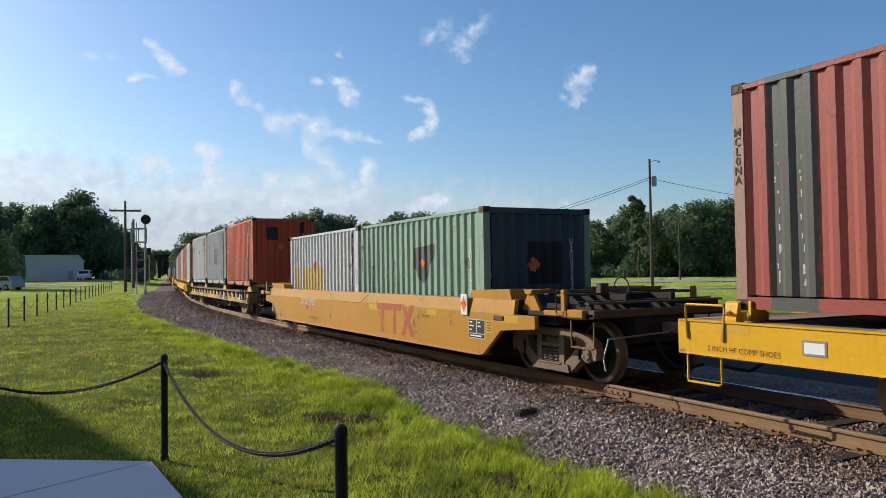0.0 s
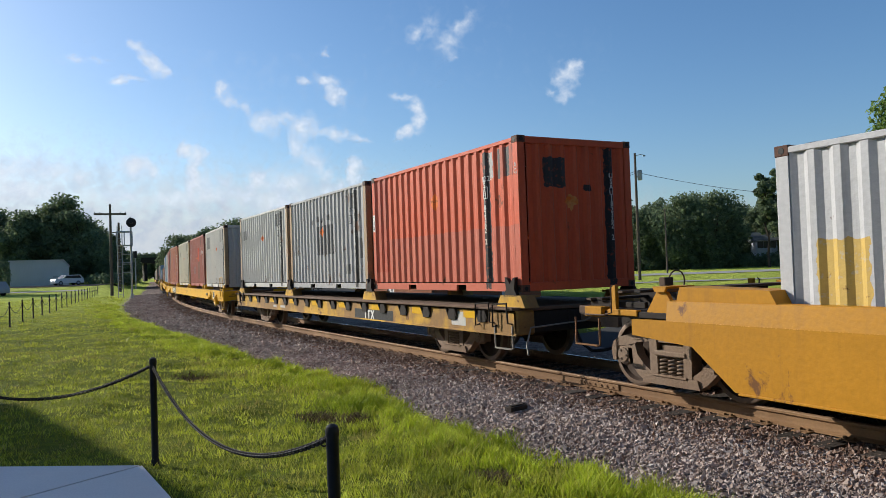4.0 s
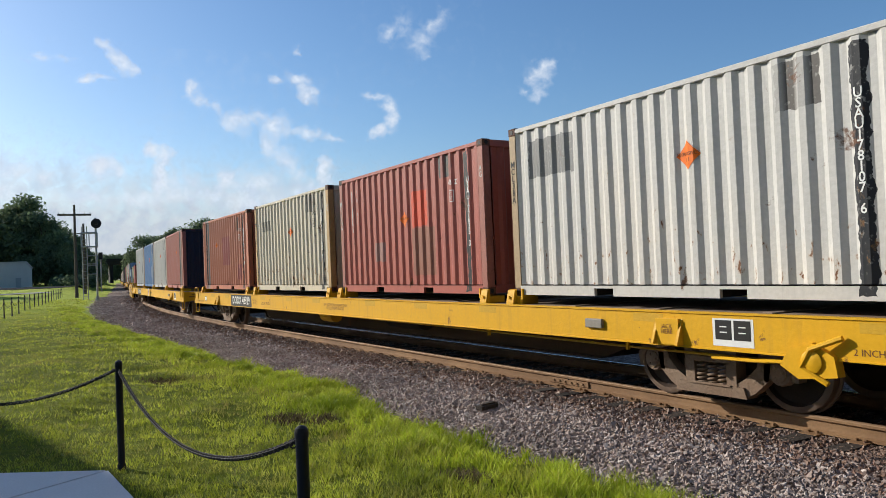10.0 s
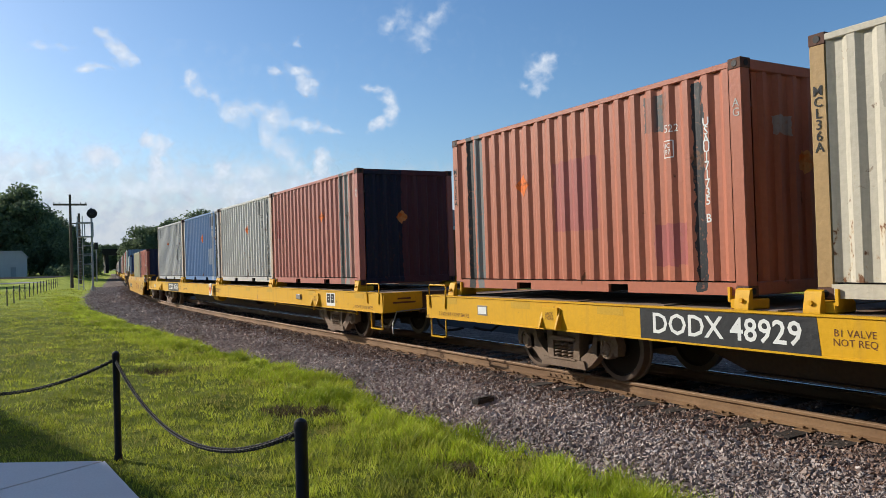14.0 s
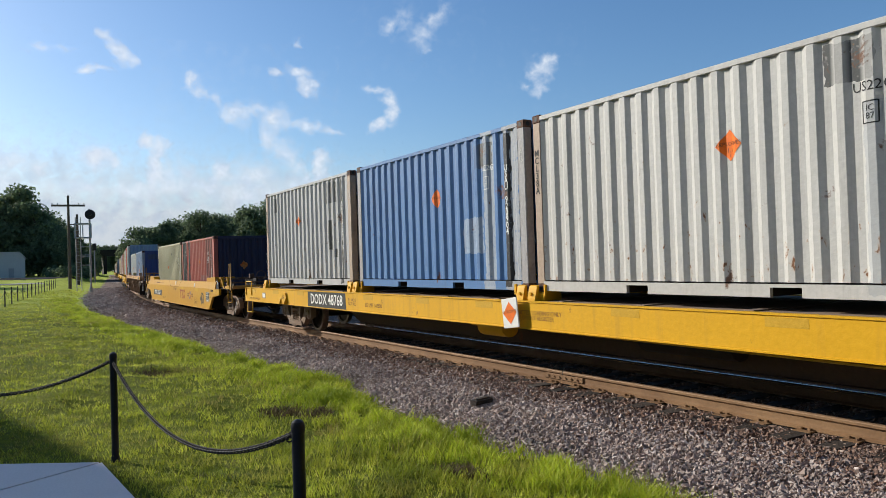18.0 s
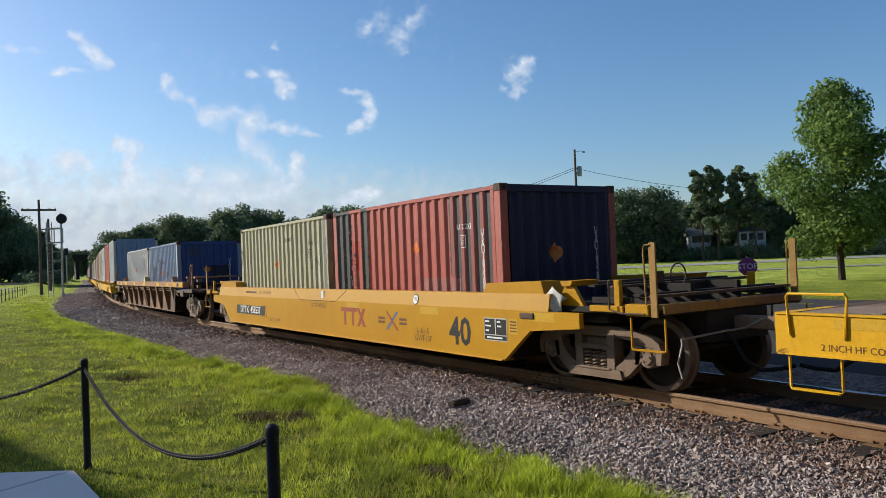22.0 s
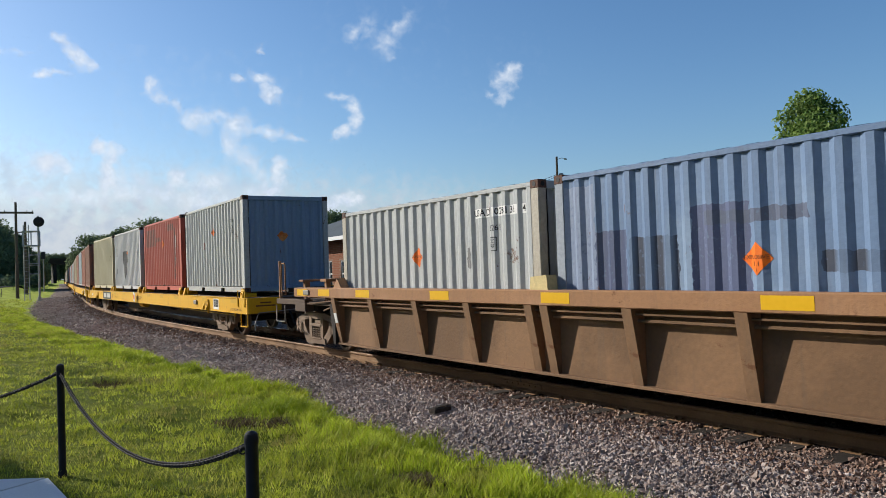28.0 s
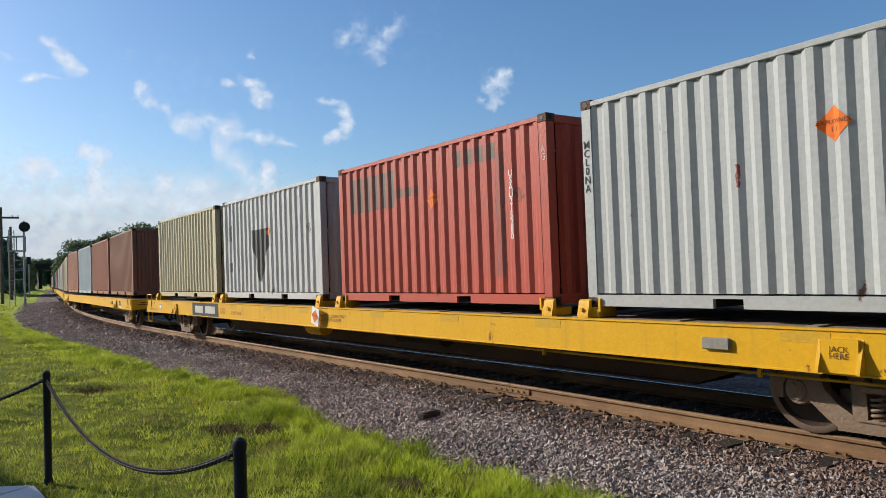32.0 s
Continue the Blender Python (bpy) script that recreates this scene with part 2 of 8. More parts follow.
TIE = paint("weathered_tie", (0.045, 0.036, 0.030), 0.9, var=0.35, fine=22.0, bump=0.2, scatter=0.4)


# ---- meshes ----
class Build:
    """Collects vertices and faces of one mesh."""

    def __init__(self):
        self.v, self.f = [], []

    def add(self, v, f):
        n = len(self.v)
        self.v += [tuple(p) for p in v]
        self.f += [tuple(i + n for i in q) for q in f]
        return self

    def box(self, x0, x1, y0, y1, z0, z1, c=0.0):
        """A box, its edges chamfered by c."""
        if c <= 0:
            v = [(x, y, z) for x in (x0, x1) for y in (y0, y1) for z in (z0, z1)]
            return self.add(v, [(0, 1, 3, 2), (4, 6, 7, 5), (0, 4, 5, 1), (2, 3, 7, 6), (0, 2, 6, 4), (1, 5, 7, 3)])
        lo, hi = (x0, y0, z0), (x1, y1, z1)
        c = min(c, *(0.45 * abs(hi[i] - lo[i]) for i in range(3)))
        v, at = [], {}
        for k in range(8):
            s = [(k >> i) & 1 for i in range(3)]
            for axis in range(3):
                p = [(hi[i] if s[i] else lo[i]) + (0 if i == axis else (-c if s[i] else c)) for i in range(3)]
                at[k, axis] = len(v)
                v.append(p)
        f = []
        for axis in range(3):
            a, b = (axis + 1) % 3, (axis + 2) % 3
            for side in (0, 1):
                ring = [(0, 0), (1, 0), (1, 1), (0, 1)]
                q = [at[(side << axis) | (p << a) | (r << b), axis] for p, r in ring]
                f.append(q if side else q[::-1])
            for p in (0, 1):
                for r in (0, 1):
                    k0, k1 = (p << a) | (r << b), (p << a) | (r << b) | (1 << axis)
                    q = [at[k0, a], at[k1, a], at[k1, b], at[k0, b]]
                    f.append(q if p != r else q[::-1])
        for k in range(8):
            q = [at[k, 0], at[k, 1], at[k, 2]]
            f.append(q if bin(k).count("1") % 2 else q[::-1])
        return self.add(v, f)

    def prism(self, poly, a, b, axis="y"):
        """A polygon drawn out from a to b along an axis. The polygon lies in the two others, in order."""
        n = len(poly)
        place = {"x": lambda p, t: (t, p[0], p[1]), "y": lambda p, t: (p[0], t, p[1]), "z": lambda p, t: (p[0], p[1], t)}[axis]
        v = [place(p, a) for p in poly] + [place(p, b) for p in poly]
        f = [tuple(range(n))[::-1], tuple(range(n, 2 * n))] + [(i, (i + 1) % n, n + (i + 1) % n, n + i) for i in range(n)]
        return self.add(v, f)

    def tube(self, pts, r, n=8, close=False):
        """A round bar along the points."""
        pts = [Vector(p) for p in pts]
        v, f, m = [], [], len(pts)
        ref = None
        for i, p in enumerate(pts):
            a, b = pts[(i - 1) % m if close else max(i - 1, 0)], pts[(i + 1) % m if close else min(i + 1, m - 1)]
            d = (b - a).normalized()
            if ref is None:
                ref = Vector((0, 0, 1)) if abs(d.z) < 0.9 else Vector((1, 0, 0))
            u = (ref - d * ref.dot(d)).normalized()
            ref = u
            w = d.cross(u)
            v += [p + (u * math.cos(t) + w * math.sin(t)) * r for t in (2 * math.pi * k / n for k in range(n))]
        for i in range(m if close else m - 1):
            j = (i + 1) % m
            f += [(i * n + k, i * n + (k + 1) % n, j * n + (k + 1) % n, j * n + k) for k in range(n)]
        if not close:
            f += [tuple(range(n))[::-1], tuple(range((m - 1) * n, m * n))]
        return self.add(v, f)

    def lathe(self, prof, axis, at, n=20):
        """A profile of (radius, along) turned about an axis through at."""
        v, f = [], []
        place = {"x": lambda r, h, t: (h, r * math.cos(t), r * math.sin(t)), "y": lambda r, h, t: (r * math.sin(t), h, r * math.cos(t)), "z": lambda r, h, t: (r * math.cos(t), r * math.sin(t), h)}[axis]
        for r, h in prof:
            for k in range(n):
                p = place(r, h, 2 * math.pi * k / n)
                v.append((p[0] + at[0], p[1] + at[1], p[2] + at[2]))
        for i in range(len(prof) - 1):
            f += [(i * n + k, i * n + (k + 1) % n, (i + 1) * n + (k + 1) % n, (i + 1) * n + k) for k in range(n)]
        f += [tuple(range(n))[::-1], tuple(range((len(prof) - 1) * n, len(prof) * n))]
        return self.add(v, f)

    def mesh(self, name, mat, smooth=35):
        me = bpy.data.meshes.new(name)
        me.from_pydata(self.v, [], self.f)
        me.materials.append(mat)
        if smooth:
            me.shade_smooth()
            me.set_sharp_from_angle(angle=radians(smooth))
        me.update()
        return me


def raw_mesh(name, v, f, mat, smooth=False):
    """A large mesh from arrays: vertices (n, 3) and faces (m, 3 or 4)."""
    me = bpy.data.meshes.new(name)
    v, f = np.asarray(v, np.float32), np.asarray(f, np.int32)
    k = f.shape[1]
    me.vertices.add(len(v))
    me.vertices.foreach_set("co", v.ravel())
    me.loops.add(f.size)
    me.loops.foreach_set("vertex_index", f.ravel())
    me.polygons.add(len(f))
    me.polygons.foreach_set("loop_start", np.arange(0, f.size, k, dtype=np.int32))
    me.polygons.foreach_set("use_smooth", np.full(len(f), smooth))
    me.materials.append(mat)
    me.update(calc_edges=True)
    me.validate()
    return me


def part(name, me, parent, label="", m=None):
    ob = new(name, me)
    ob.parent = parent
    if m is not None:
        ob.matrix_basis = m
    if label:
        ob["label"] = label
    return ob


CACHE = {}


def shared(key, make):
    if key not in CACHE:
        CACHE[key] = make()
    return CACHE[key]


def text_mesh(words, mat, spacing=1.0, line=1.0, bold=0.0):
    """Words of height 1 as a flat mesh, centred."""
    def make():
        cu = bpy.data.curves.new("lettering", "FONT")
        cu.body, cu.size, cu.align_x, cu.align_y, cu.resolution_u = words, 1.38, "CENTER", "CENTER", 2
        cu.space_character, cu.space_line = spacing, line
        cu.offset = bold
        ob = bpy.data.objects.new("lettering", cu)
        scene.collection.objects.link(ob)
        dg = bpy.context.evaluated_depsgraph_get()
        me = bpy.data.meshes.new_from_object(ob.evaluated_get(dg))
        bpy.data.objects.remove(ob)
        me.materials.clear()
        me.materials.append(mat)
        return me
    return shared(("text", words, mat.name, spacing, line, bold), make)


SIDE = Matrix(((-1, 0, 0, 0), (0, 0, 1, 0), (0, 1, 0, 0), (0, 0, 0, 1)))
FRONT = Matrix(((0, 0, -1, 0), (-1, 0, 0, 0), (0, 1, 0, 0), (0, 0, 0, 1)))


def letter(parent, words, x, y, z, size, mat, face=SIDE, spacing=1.0, line=1.0, name="lettering", wide=1.0, bold=0.0):
    m = Matrix.Translation((x, y, z)) @ face @ Matrix.Diagonal((size * wide, size, 1, 1))
    return part(name, text_mesh(words, mat, spacing, line, bold), parent, m=m)


def down(words):
    return "\n".join(words)


# ---- the track's line: heading in degrees by distance from the crossing of the view ----
RAIL_Z = -0.043
KNOT_S = np.array([-14, 5, 25, 40, 55, 70, 90, 120, 170, 260, 420.0])
KNOT_A = np.array([114.05, 115.11, 116.23, 113.71, 110.16, 108.35, 108.14, 108.57, 108.53, 108.37, 108.04])
LINE_S = np.arange(-190, 430.01, 0.25)
LINE_A = np.radians(np.interp(LINE_S, KNOT_S, KNOT_A))
LINE_A = np.convolve(np.pad(LINE_A, 24, mode="edge"), np.ones(49) / 49, mode="valid")
_zero = int(np.argmin(abs(LINE_S)))
LINE_X = np.cumsum(np.cos(LINE_A)) * 0.25
LINE_Y = np.cumsum(np.sin(LINE_A)) * 0.25
LINE_X += 8.77 - LINE_X[_zero]
LINE_Y += 0.42 - LINE_Y[_zero]


def on_line(s, off=0.0):
    """Place and heading at s along the track, off metres to its camera side. Takes arrays too."""
    a = np.interp(s, LINE_S, LINE_A)
    return np.interp(s, LINE_S, LINE_X) - np.sin(a) * off, np.interp(s, LINE_S, LINE_Y) + np.cos(a) * off, a


def line_coords(x, y):
    """For arrays of places: distance along the track and offset to the camera side."""
    sx, sy, sa, ss = LINE_X[::4], LINE_Y[::4], LINE_A[::4], LINE_S[::4]
    s, o = np.empty(len(x)), np.empty(len(x))
    for k in range(0, len(x), 4000):
        px, py = x[k:k + 4000, None], y[k:k + 4000, None]
        i = np.argmin((px - sx) ** 2 + (py - sy) ** 2, 1)
        dx, dy = px[:, 0] - sx[i], py[:, 0] - sy[i]
        s[k:k + 4000] = ss[i] + dx * np.cos(sa[i]) + dy * np.sin(sa[i])
        o[k:k + 4000] = -dx * np.sin(sa[i]) + dy * np.cos(sa[i])
    return s, o


# how far the train has gone at these seconds
RUN_T = np.array([0, 2, 5, 9, 13, 15, 19, 21, 24, 27, 30, 32.0])
RUN_D = np.array([0, 9.37, 23.45, 42.17, 60.85, 70.19, 88.76, 98.05, 112.03, 126.01, 140.1, 149.5])
TIMES = [k * 0.5 for k in range(65)]


# ---- ground ----
def fbm(x, y, seed=0):
    """Cheap smooth noise on arrays."""
    r = np.random.RandomState(seed)
    z = np.zeros(np.shape(x))
    for k in range(7):
        a, f, p = r.uniform(0, 6.28), 2.0 ** r.uniform(-1, 1), r.uniform(0, 6.28)
        z = z + np.sin((x * math.cos(a) + y * math.sin(a)) * f + p + 0.8 * np.sin((x * math.sin(a) - y * math.cos(a)) * f * 0.7 + 2 * p))
    return z / 7


def hashed(a, b, k):
    """A random number from 0 to 1 for each cell."""
    return np.modf(np.abs(np.sin(a * 127.1 + b * 311.7 + k * 74.7) * 43758.5453))[0]


def grass_edge(s):
    """Offset at which the ballast gives way to grass."""
    return np.interp(s, [0, 8, 11, 13, 15, 20, 24, 28, 36, 50], [3.75, 3.84, 3.74, 3.62, 3.52, 3.68, 4.0, 4.15, 4.6, 5.1]) + 0.22 * fbm(s * 1.5, s * 0, 3)


def ground_z(x, y, s, o):
    far = np.hypot(x, y)
    z = np.where(o > 0, np.interp(o, [0, 3.6, 4.6, 7.0], [-0.30, -0.30, -0.17, 0.0]), np.interp(-o, [0, 3.0, 4.2, 6.5], [-0.50, -0.50, -0.48, -0.20]))
    clear = np.maximum((x + 2.42) * 0.874 + (y - 6.9) * 0.486, (x + 2.42) * 0.146 + (y - 6.9) * 0.989)
    z = z + (0.05 * fbm(x * 1.1, y * 1.1, 5) + 0.075 * fbm(x * 2.7, y * 2.7, 6) + 0.06 * fbm(x * 5.2, y * 5.2, 7)) * np.clip((abs(o) - 4.0) / 1.5, 0, 1) * np.clip(clear / 1.5, 0, 1) * (far < 60)
    return z + np.where(o > 0, np.interp(far, [85, 135, 215], [0, 0.95, 1.3]), np.clip((far - 85) / 100, 0, 1.3) * 0.85) * (abs(o) > 8)


def lawn_material():
    m, nt, bsdf = nodes_of("lawn_soil_shade_and_turf")
    at = node(nt, "ShaderNodeTexCoord").outputs["Object"]
    n1, n2, n3 = noise_tex(nt, at, 0.35, 6.0), noise_tex(nt, at, 3.5, 5.0), noise_tex(nt, at, 45.0, 3.0)
    # Near ground: soil, with the shade between blades put into its dark tones.
    c = mix(nt, ramp(nt, n1, 0.38, 0.62), rgb((0.16, 0.20, 0.016)), rgb((0.29, 0.325, 0.028)))
    c = mix(nt, ramp(nt, n2, 0.55, 0.72, 0, 0.55), c, rgb((0.23, 0.19, 0.07)))
    c = mix(nt, ramp(nt, n3, 0.35, 0.7, 0, 0.6), c, rgb((0.07, 0.11, 0.012)))
    c = mix(nt, ramp(nt, noise_tex(nt, at, 9.0, 4.0), 0.44, 0.58, 0, 0.4), c, rgb((0.09, 0.09, 0.02)))
    # mown field turf further off, pale and even, without the painted gap shade
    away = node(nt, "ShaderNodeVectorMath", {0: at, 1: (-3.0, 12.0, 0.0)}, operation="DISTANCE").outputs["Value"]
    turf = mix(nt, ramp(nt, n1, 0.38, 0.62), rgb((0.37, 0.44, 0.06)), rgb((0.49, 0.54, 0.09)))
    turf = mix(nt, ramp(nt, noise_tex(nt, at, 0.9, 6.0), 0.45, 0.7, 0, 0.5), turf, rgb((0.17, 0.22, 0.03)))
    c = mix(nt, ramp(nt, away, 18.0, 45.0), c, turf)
    nt.links.new(c, bsdf.inputs["Base Color"])
    bsdf.inputs["Roughness"].default_value = 0.95
    bsdf.inputs["Specular IOR Level"].default_value = 0.08
    nt.links.new(node(nt, "ShaderNodeBump", {"Height": n3, "Strength": 1.0, "Distance": 0.08}).outputs[0], bsdf.inputs["Normal"])
    return m


def build_ground():
    u = np.linspace(-1, 1, 421)
    axis = np.sign(u) * (np.sinh(abs(u) * 7.5) / math.sinh(7.5)) * 3200 + u * 12
    X, Y = np.meshgrid(axis - 2, axis + 14, indexing="ij")
    x, y = X.ravel(), Y.ravel()
    s, o = line_coords(x, y)
    z = ground_z(x, y, s, o)
    n = len(axis)
    i = (np.arange(n - 1)[:, None] * n + np.arange(n - 1)[None, :]).ravel()
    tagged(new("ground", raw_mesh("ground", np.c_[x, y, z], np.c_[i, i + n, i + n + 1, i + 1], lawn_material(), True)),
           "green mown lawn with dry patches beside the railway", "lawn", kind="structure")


def ballast_material():
    m, nt, bsdf = nodes_of("grey_granite_ballast")
    at = node(nt, "ShaderNodeTexCoord").outputs["Object"]
    v = node(nt, "ShaderNodeTexVoronoi", {"Vector": at, "Scale": 19.0, "Randomness": 1.0})
    n1 = noise_tex(nt, at, 0.8, 4.0)
    tone = node(nt, "ShaderNodeSeparateColor", {0: v.outputs["Color"]}).outputs[0]
    c = mix(nt, tone, rgb((0.13, 0.10, 0.086)), rgb((0.42, 0.345, 0.305)))
    c = mix(nt, ramp(nt, n1, 0.45, 0.7, 0, 0.5), c, rgb((0.10, 0.062, 0.042)))
    nt.links.new(c, bsdf.inputs["Base Color"])
    bsdf.inputs["Roughness"].default_value = 0.95
    bsdf.inputs["Specular IOR Level"].default_value = 0.08
    nt.links.new(node(nt, "ShaderNodeBump", {"Height": v.outputs["Distance"], "Strength": 1.0, "Distance": 0.09}).outputs[0], bsdf.inputs["Normal"])
    return m


def ballast_z(s, o):
    z = np.interp(o, [-4.5, -2.6, -1.7, 1.5, 2.2, 3.4, 4.9], [-0.44, -0.25, -0.235, -0.235, -0.24, -0.25, -0.40])
    return z + 0.018 * fbm(s * 2.2, o * 2.2, 9)


def build_ballast():
    s = np.r_[np.arange(-170, -2, 2.0), np.arange(-2, 40, 0.25), np.arange(40, 422, 2.0)]
    o = np.linspace(-4.5, 4.9, 48)
    S, O = np.meshgrid(s, o, indexing="ij")
    shift = np.where(O > 2, grass_edge(S) - 4.1, 0)
    x, y, _ = on_line(S.ravel(), (O + shift).ravel())
    n = len(o)
    i = (np.arange(len(s) - 1)[:, None] * n + np.arange(n - 1)[None, :]).ravel()
    bed = new("ballast_bed", raw_mesh("ballast_bed", np.c_[x, y, ballast_z(S, O).ravel()], np.c_[i, i + 1, i + n + 1, i + n], ballast_material(), True))
    tagged(bed, "grey and brown crushed stone ballast under the track", "ballast", kind="structure")
    # loose stones: fine ones close by, coarser clusters further along; dark and rusty ones next to the rail
    r = np.random.RandomState(4)
    grey = island_paint("loose_stone", [(0.20, 0.15, 0.13), (0.38, 0.31, 0.27), (0.27, 0.20, 0.165), (0.50, 0.43, 0.385), (0.33, 0.25, 0.205), (0.44, 0.37, 0.325), (0.52, 0.46, 0.42)], 0.85, scale=0.9)
    rusty = island_paint("rusty_stone", [(0.15, 0.09, 0.066), (0.27, 0.17, 0.12), (0.20, 0.13, 0.098), (0.36, 0.255, 0.195), (0.18, 0.115, 0.088), (0.44, 0.355, 0.295)], 0.85, scale=0.9)
    s1 = -1.5 + 27.2 * r.rand(125000) ** 1.35
    s2 = 24 + 70 * r.rand(24000) ** 1.4
    ss = np.r_[s1, s2]
    count = len(ss)
    size = np.r_[r.uniform(0.008, 0.019, len(s1)) * (1 + s1 / 40), r.uniform(0.022, 0.042, len(s2)) * (1 + (s2 - 24) / 60)] * np.where(r.rand(count) < 0.05, 1.5, 1)
    oo = 0.86 + (grass_edge(ss) + 0.3 - 0.86) * r.rand(count)
    oo = np.where(r.rand(count) < 0.10, r.uniform(-0.62, 0.62, count), oo)
    on_tie = (oo < 1.34 + r.normal(0, 0.05, count)) & (abs((ss + 0.26) % 0.52 - 0.26) < 0.13) & (fbm(ss * 0.9, oo * 0, 77) > -0.35)
    keep = ~on_tie | (r.rand(count) < 0.2)
    ss, oo, size = ss[keep], oo[keep], size[keep]
    near_rail = oo < 1.80 + 0.3 * fbm(ss * 1.3, oo, 78) + r.normal(0, 0.3, len(oo))
    gem = np.array([(1, 0, 0), (-1, 0, 0), (0, 1, 0), (0, -1, 0), (0, 0, 1), (0, 0, -1)], float)
    tris = np.array([(0, 2, 4), (2, 1, 4), (1, 3, 4), (3, 0, 4), (2, 0, 5), (1, 2, 5), (3, 1, 5), (0, 3, 5)])
    for pick, mat, name, label in ((~near_rail, grey, "ballast_stones", "loose grey and brown crushed stones beside the track"), (near_rail, rusty, "rusty_stones", "dark rust-stained crushed stones along the rail")):
        s_, o_, z_ = ss[pick], oo[pick], size[pick]
        n = len(s_)
        x, y, _ = on_line(s_, o_)
        z = ballast_z(s_, np.where(o_ > 2, o_ - grass_edge(s_) + 4.1, o_))
        v = (gem[None] * r.uniform(0.7, 1.3, (n, 6, 1)) + r.normal(0, 0.3, (n, 6, 3))) * r.uniform(0.65, 1.3, (n, 1, 3)) * z_[:, None, None]
        q = r.normal(size=(n, 4))
        q /= np.linalg.norm(q, axis=1)[:, None]
        w, a, b, c = q.T
        rot = np.stack([np.stack([1 - 2 * (b * b + c * c), 2 * (a * b - c * w), 2 * (a * c + b * w)], -1), np.stack([2 * (a * b + c * w), 1 - 2 * (a * a + c * c), 2 * (b * c - a * w)], -1), np.stack([2 * (a * c - b * w), 2 * (b * c + a * w), 1 - 2 * (a * a + b * b)], -1)], 1)
        v = np.einsum("nij,nkj->nki", rot, v) + np.stack([x, y, z + z_ * 0.4], -1)[:, None]
        f = (tris[None] + (np.arange(n) * 6)[:, None, None]).reshape(-1, 3)
        tagged(new(name, raw_mesh(name, v.reshape(-1, 3), f, mat)), label, "stones", kind="stuff")
    chip = Build().prism([(-0.26, -0.055), (0.16, -0.07), (0.27, 0.0), (0.14, 0.06), (-0.24, 0.05)], 0.0, 0.055, "z").prism([(-0.2, -0.02), (0.15, -0.03), (0.2, 0.03), (-0.18, 0.03)], 0.05, 0.07, "z").mesh("timber_piece", TIE)
    wood = tagged(new("timber_piece", chip), "dark splintered piece of tie timber on the ballast", "timber")
    wood.matrix_basis = pose(1.40, 10.1, -0.235, 4, 3, 52)


def build_track():
    prof_side = [(-0.075, 0.0), (-0.075, 0.012), (-0.014, 0.032), (-0.0105, 0.06), (-0.0105, 0.118), (-0.038, 0.135), (-0.038, 0.162)]
    head = [(-0.038, 0.162), (-0.034, 0.170), (-0.012, 0.1745), (0.012, 0.1745), (0.034, 0.170), (0.038, 0.162)]
    side2 = [(-a, b) for a, b in prof_side[::-1]]
    s = np.r_[np.arange(-170, 120, 1.0), np.arange(120, 425, 5.0)]
    for off, lab in ((0.755, "rust-brown steel rail along the ballast, worn bright on top"), (-0.755, "rust-brown steel rail under the passing train")):
        rail = tagged(new("rail"), lab, "rail", "rails of the track", "structure")
        for prof, mat, nm in ((prof_side, RAIL_SIDE, "web"), (head, RAIL_TOP, "head"), (side2, RAIL_SIDE, "web")):
            v = []
            for a, b in prof:
                x, y, _ = on_line(s, off + a)
                v.append(np.c_[x, y, np.full(len(s), RAIL_Z - 0.1745 + b)])
            v = np.stack(v, 1).reshape(-1, 3)
            n = len(prof)
            i = (np.arange(len(s) - 1)[:, None] * n + np.arange(n - 1)[None, :]).ravel()
            part(nm, raw_mesh(nm, v, np.c_[i, i + n, i + n + 1, i + 1], RAIL_BRIGHT if nm == "head" and off < 0 else mat, nm == "head"), rail)
        if off > 0:
            for sj in (12.35, -26.0, 50.2):
                x, y, a = on_line(sj, off)
                b = Build().box(-0.45, 0.45, 0.012, 0.034, -0.135, -0.055, 0.006)
                for k in (-0.33, -0.2, -0.07, 0.07, 0.2, 0.33):
                    b.lathe([(0.016, 0.034), (0.016, 0.052), (0.008, 0.055)], "y", (k, 0, -0.095), 8)
                part("joint_bar", b.mesh("joint_bar", RAIL_SIDE), rail, m=Matrix.Translation((x, y, RAIL_Z)) @ Matrix.Rotation(a, 4, "Z"))
                part("joint_gap", Build().box(-0.006, 0.006, -0.039, 0.0392, -0.06, 0.001).mesh("joint_gap", BLACK), rail, m=Matrix.Translation((x, y, RAIL_Z)) @ Matrix.Rotation(a, 4, "Z"))
    # spikes and tie plates under the near rail
    b = Build()
    for k in range(-8, 110):
        x, y, a = on_line(k * 0.52, 0.755)
        ca, sa = math.cos(a), math.sin(a)
        for du, dv, w, h, zz in ((0, 0, 0.10, 0.19, 0.012), (0.05, 0.095, 0.012, 0.02, 0.035), (-0.05, 0.095, 0.012, 0.02, 0.035)):
            c = Build().box(-w, w, -h, h, -0.178, -0.178 + zz)
            b.add([(x + (p[0] + du) * ca - (p[1] + dv) * sa, y + (p[0] + du) * sa + (p[1] + dv) * ca, RAIL_Z + p[2]) for p in c.v], c.f)
    tagged(new("tie_plates", b.mesh("tie_plates", RAIL_SIDE, 0)), "rusty tie plates with spikes beneath the near rail", "tie plate", kind="stuff")


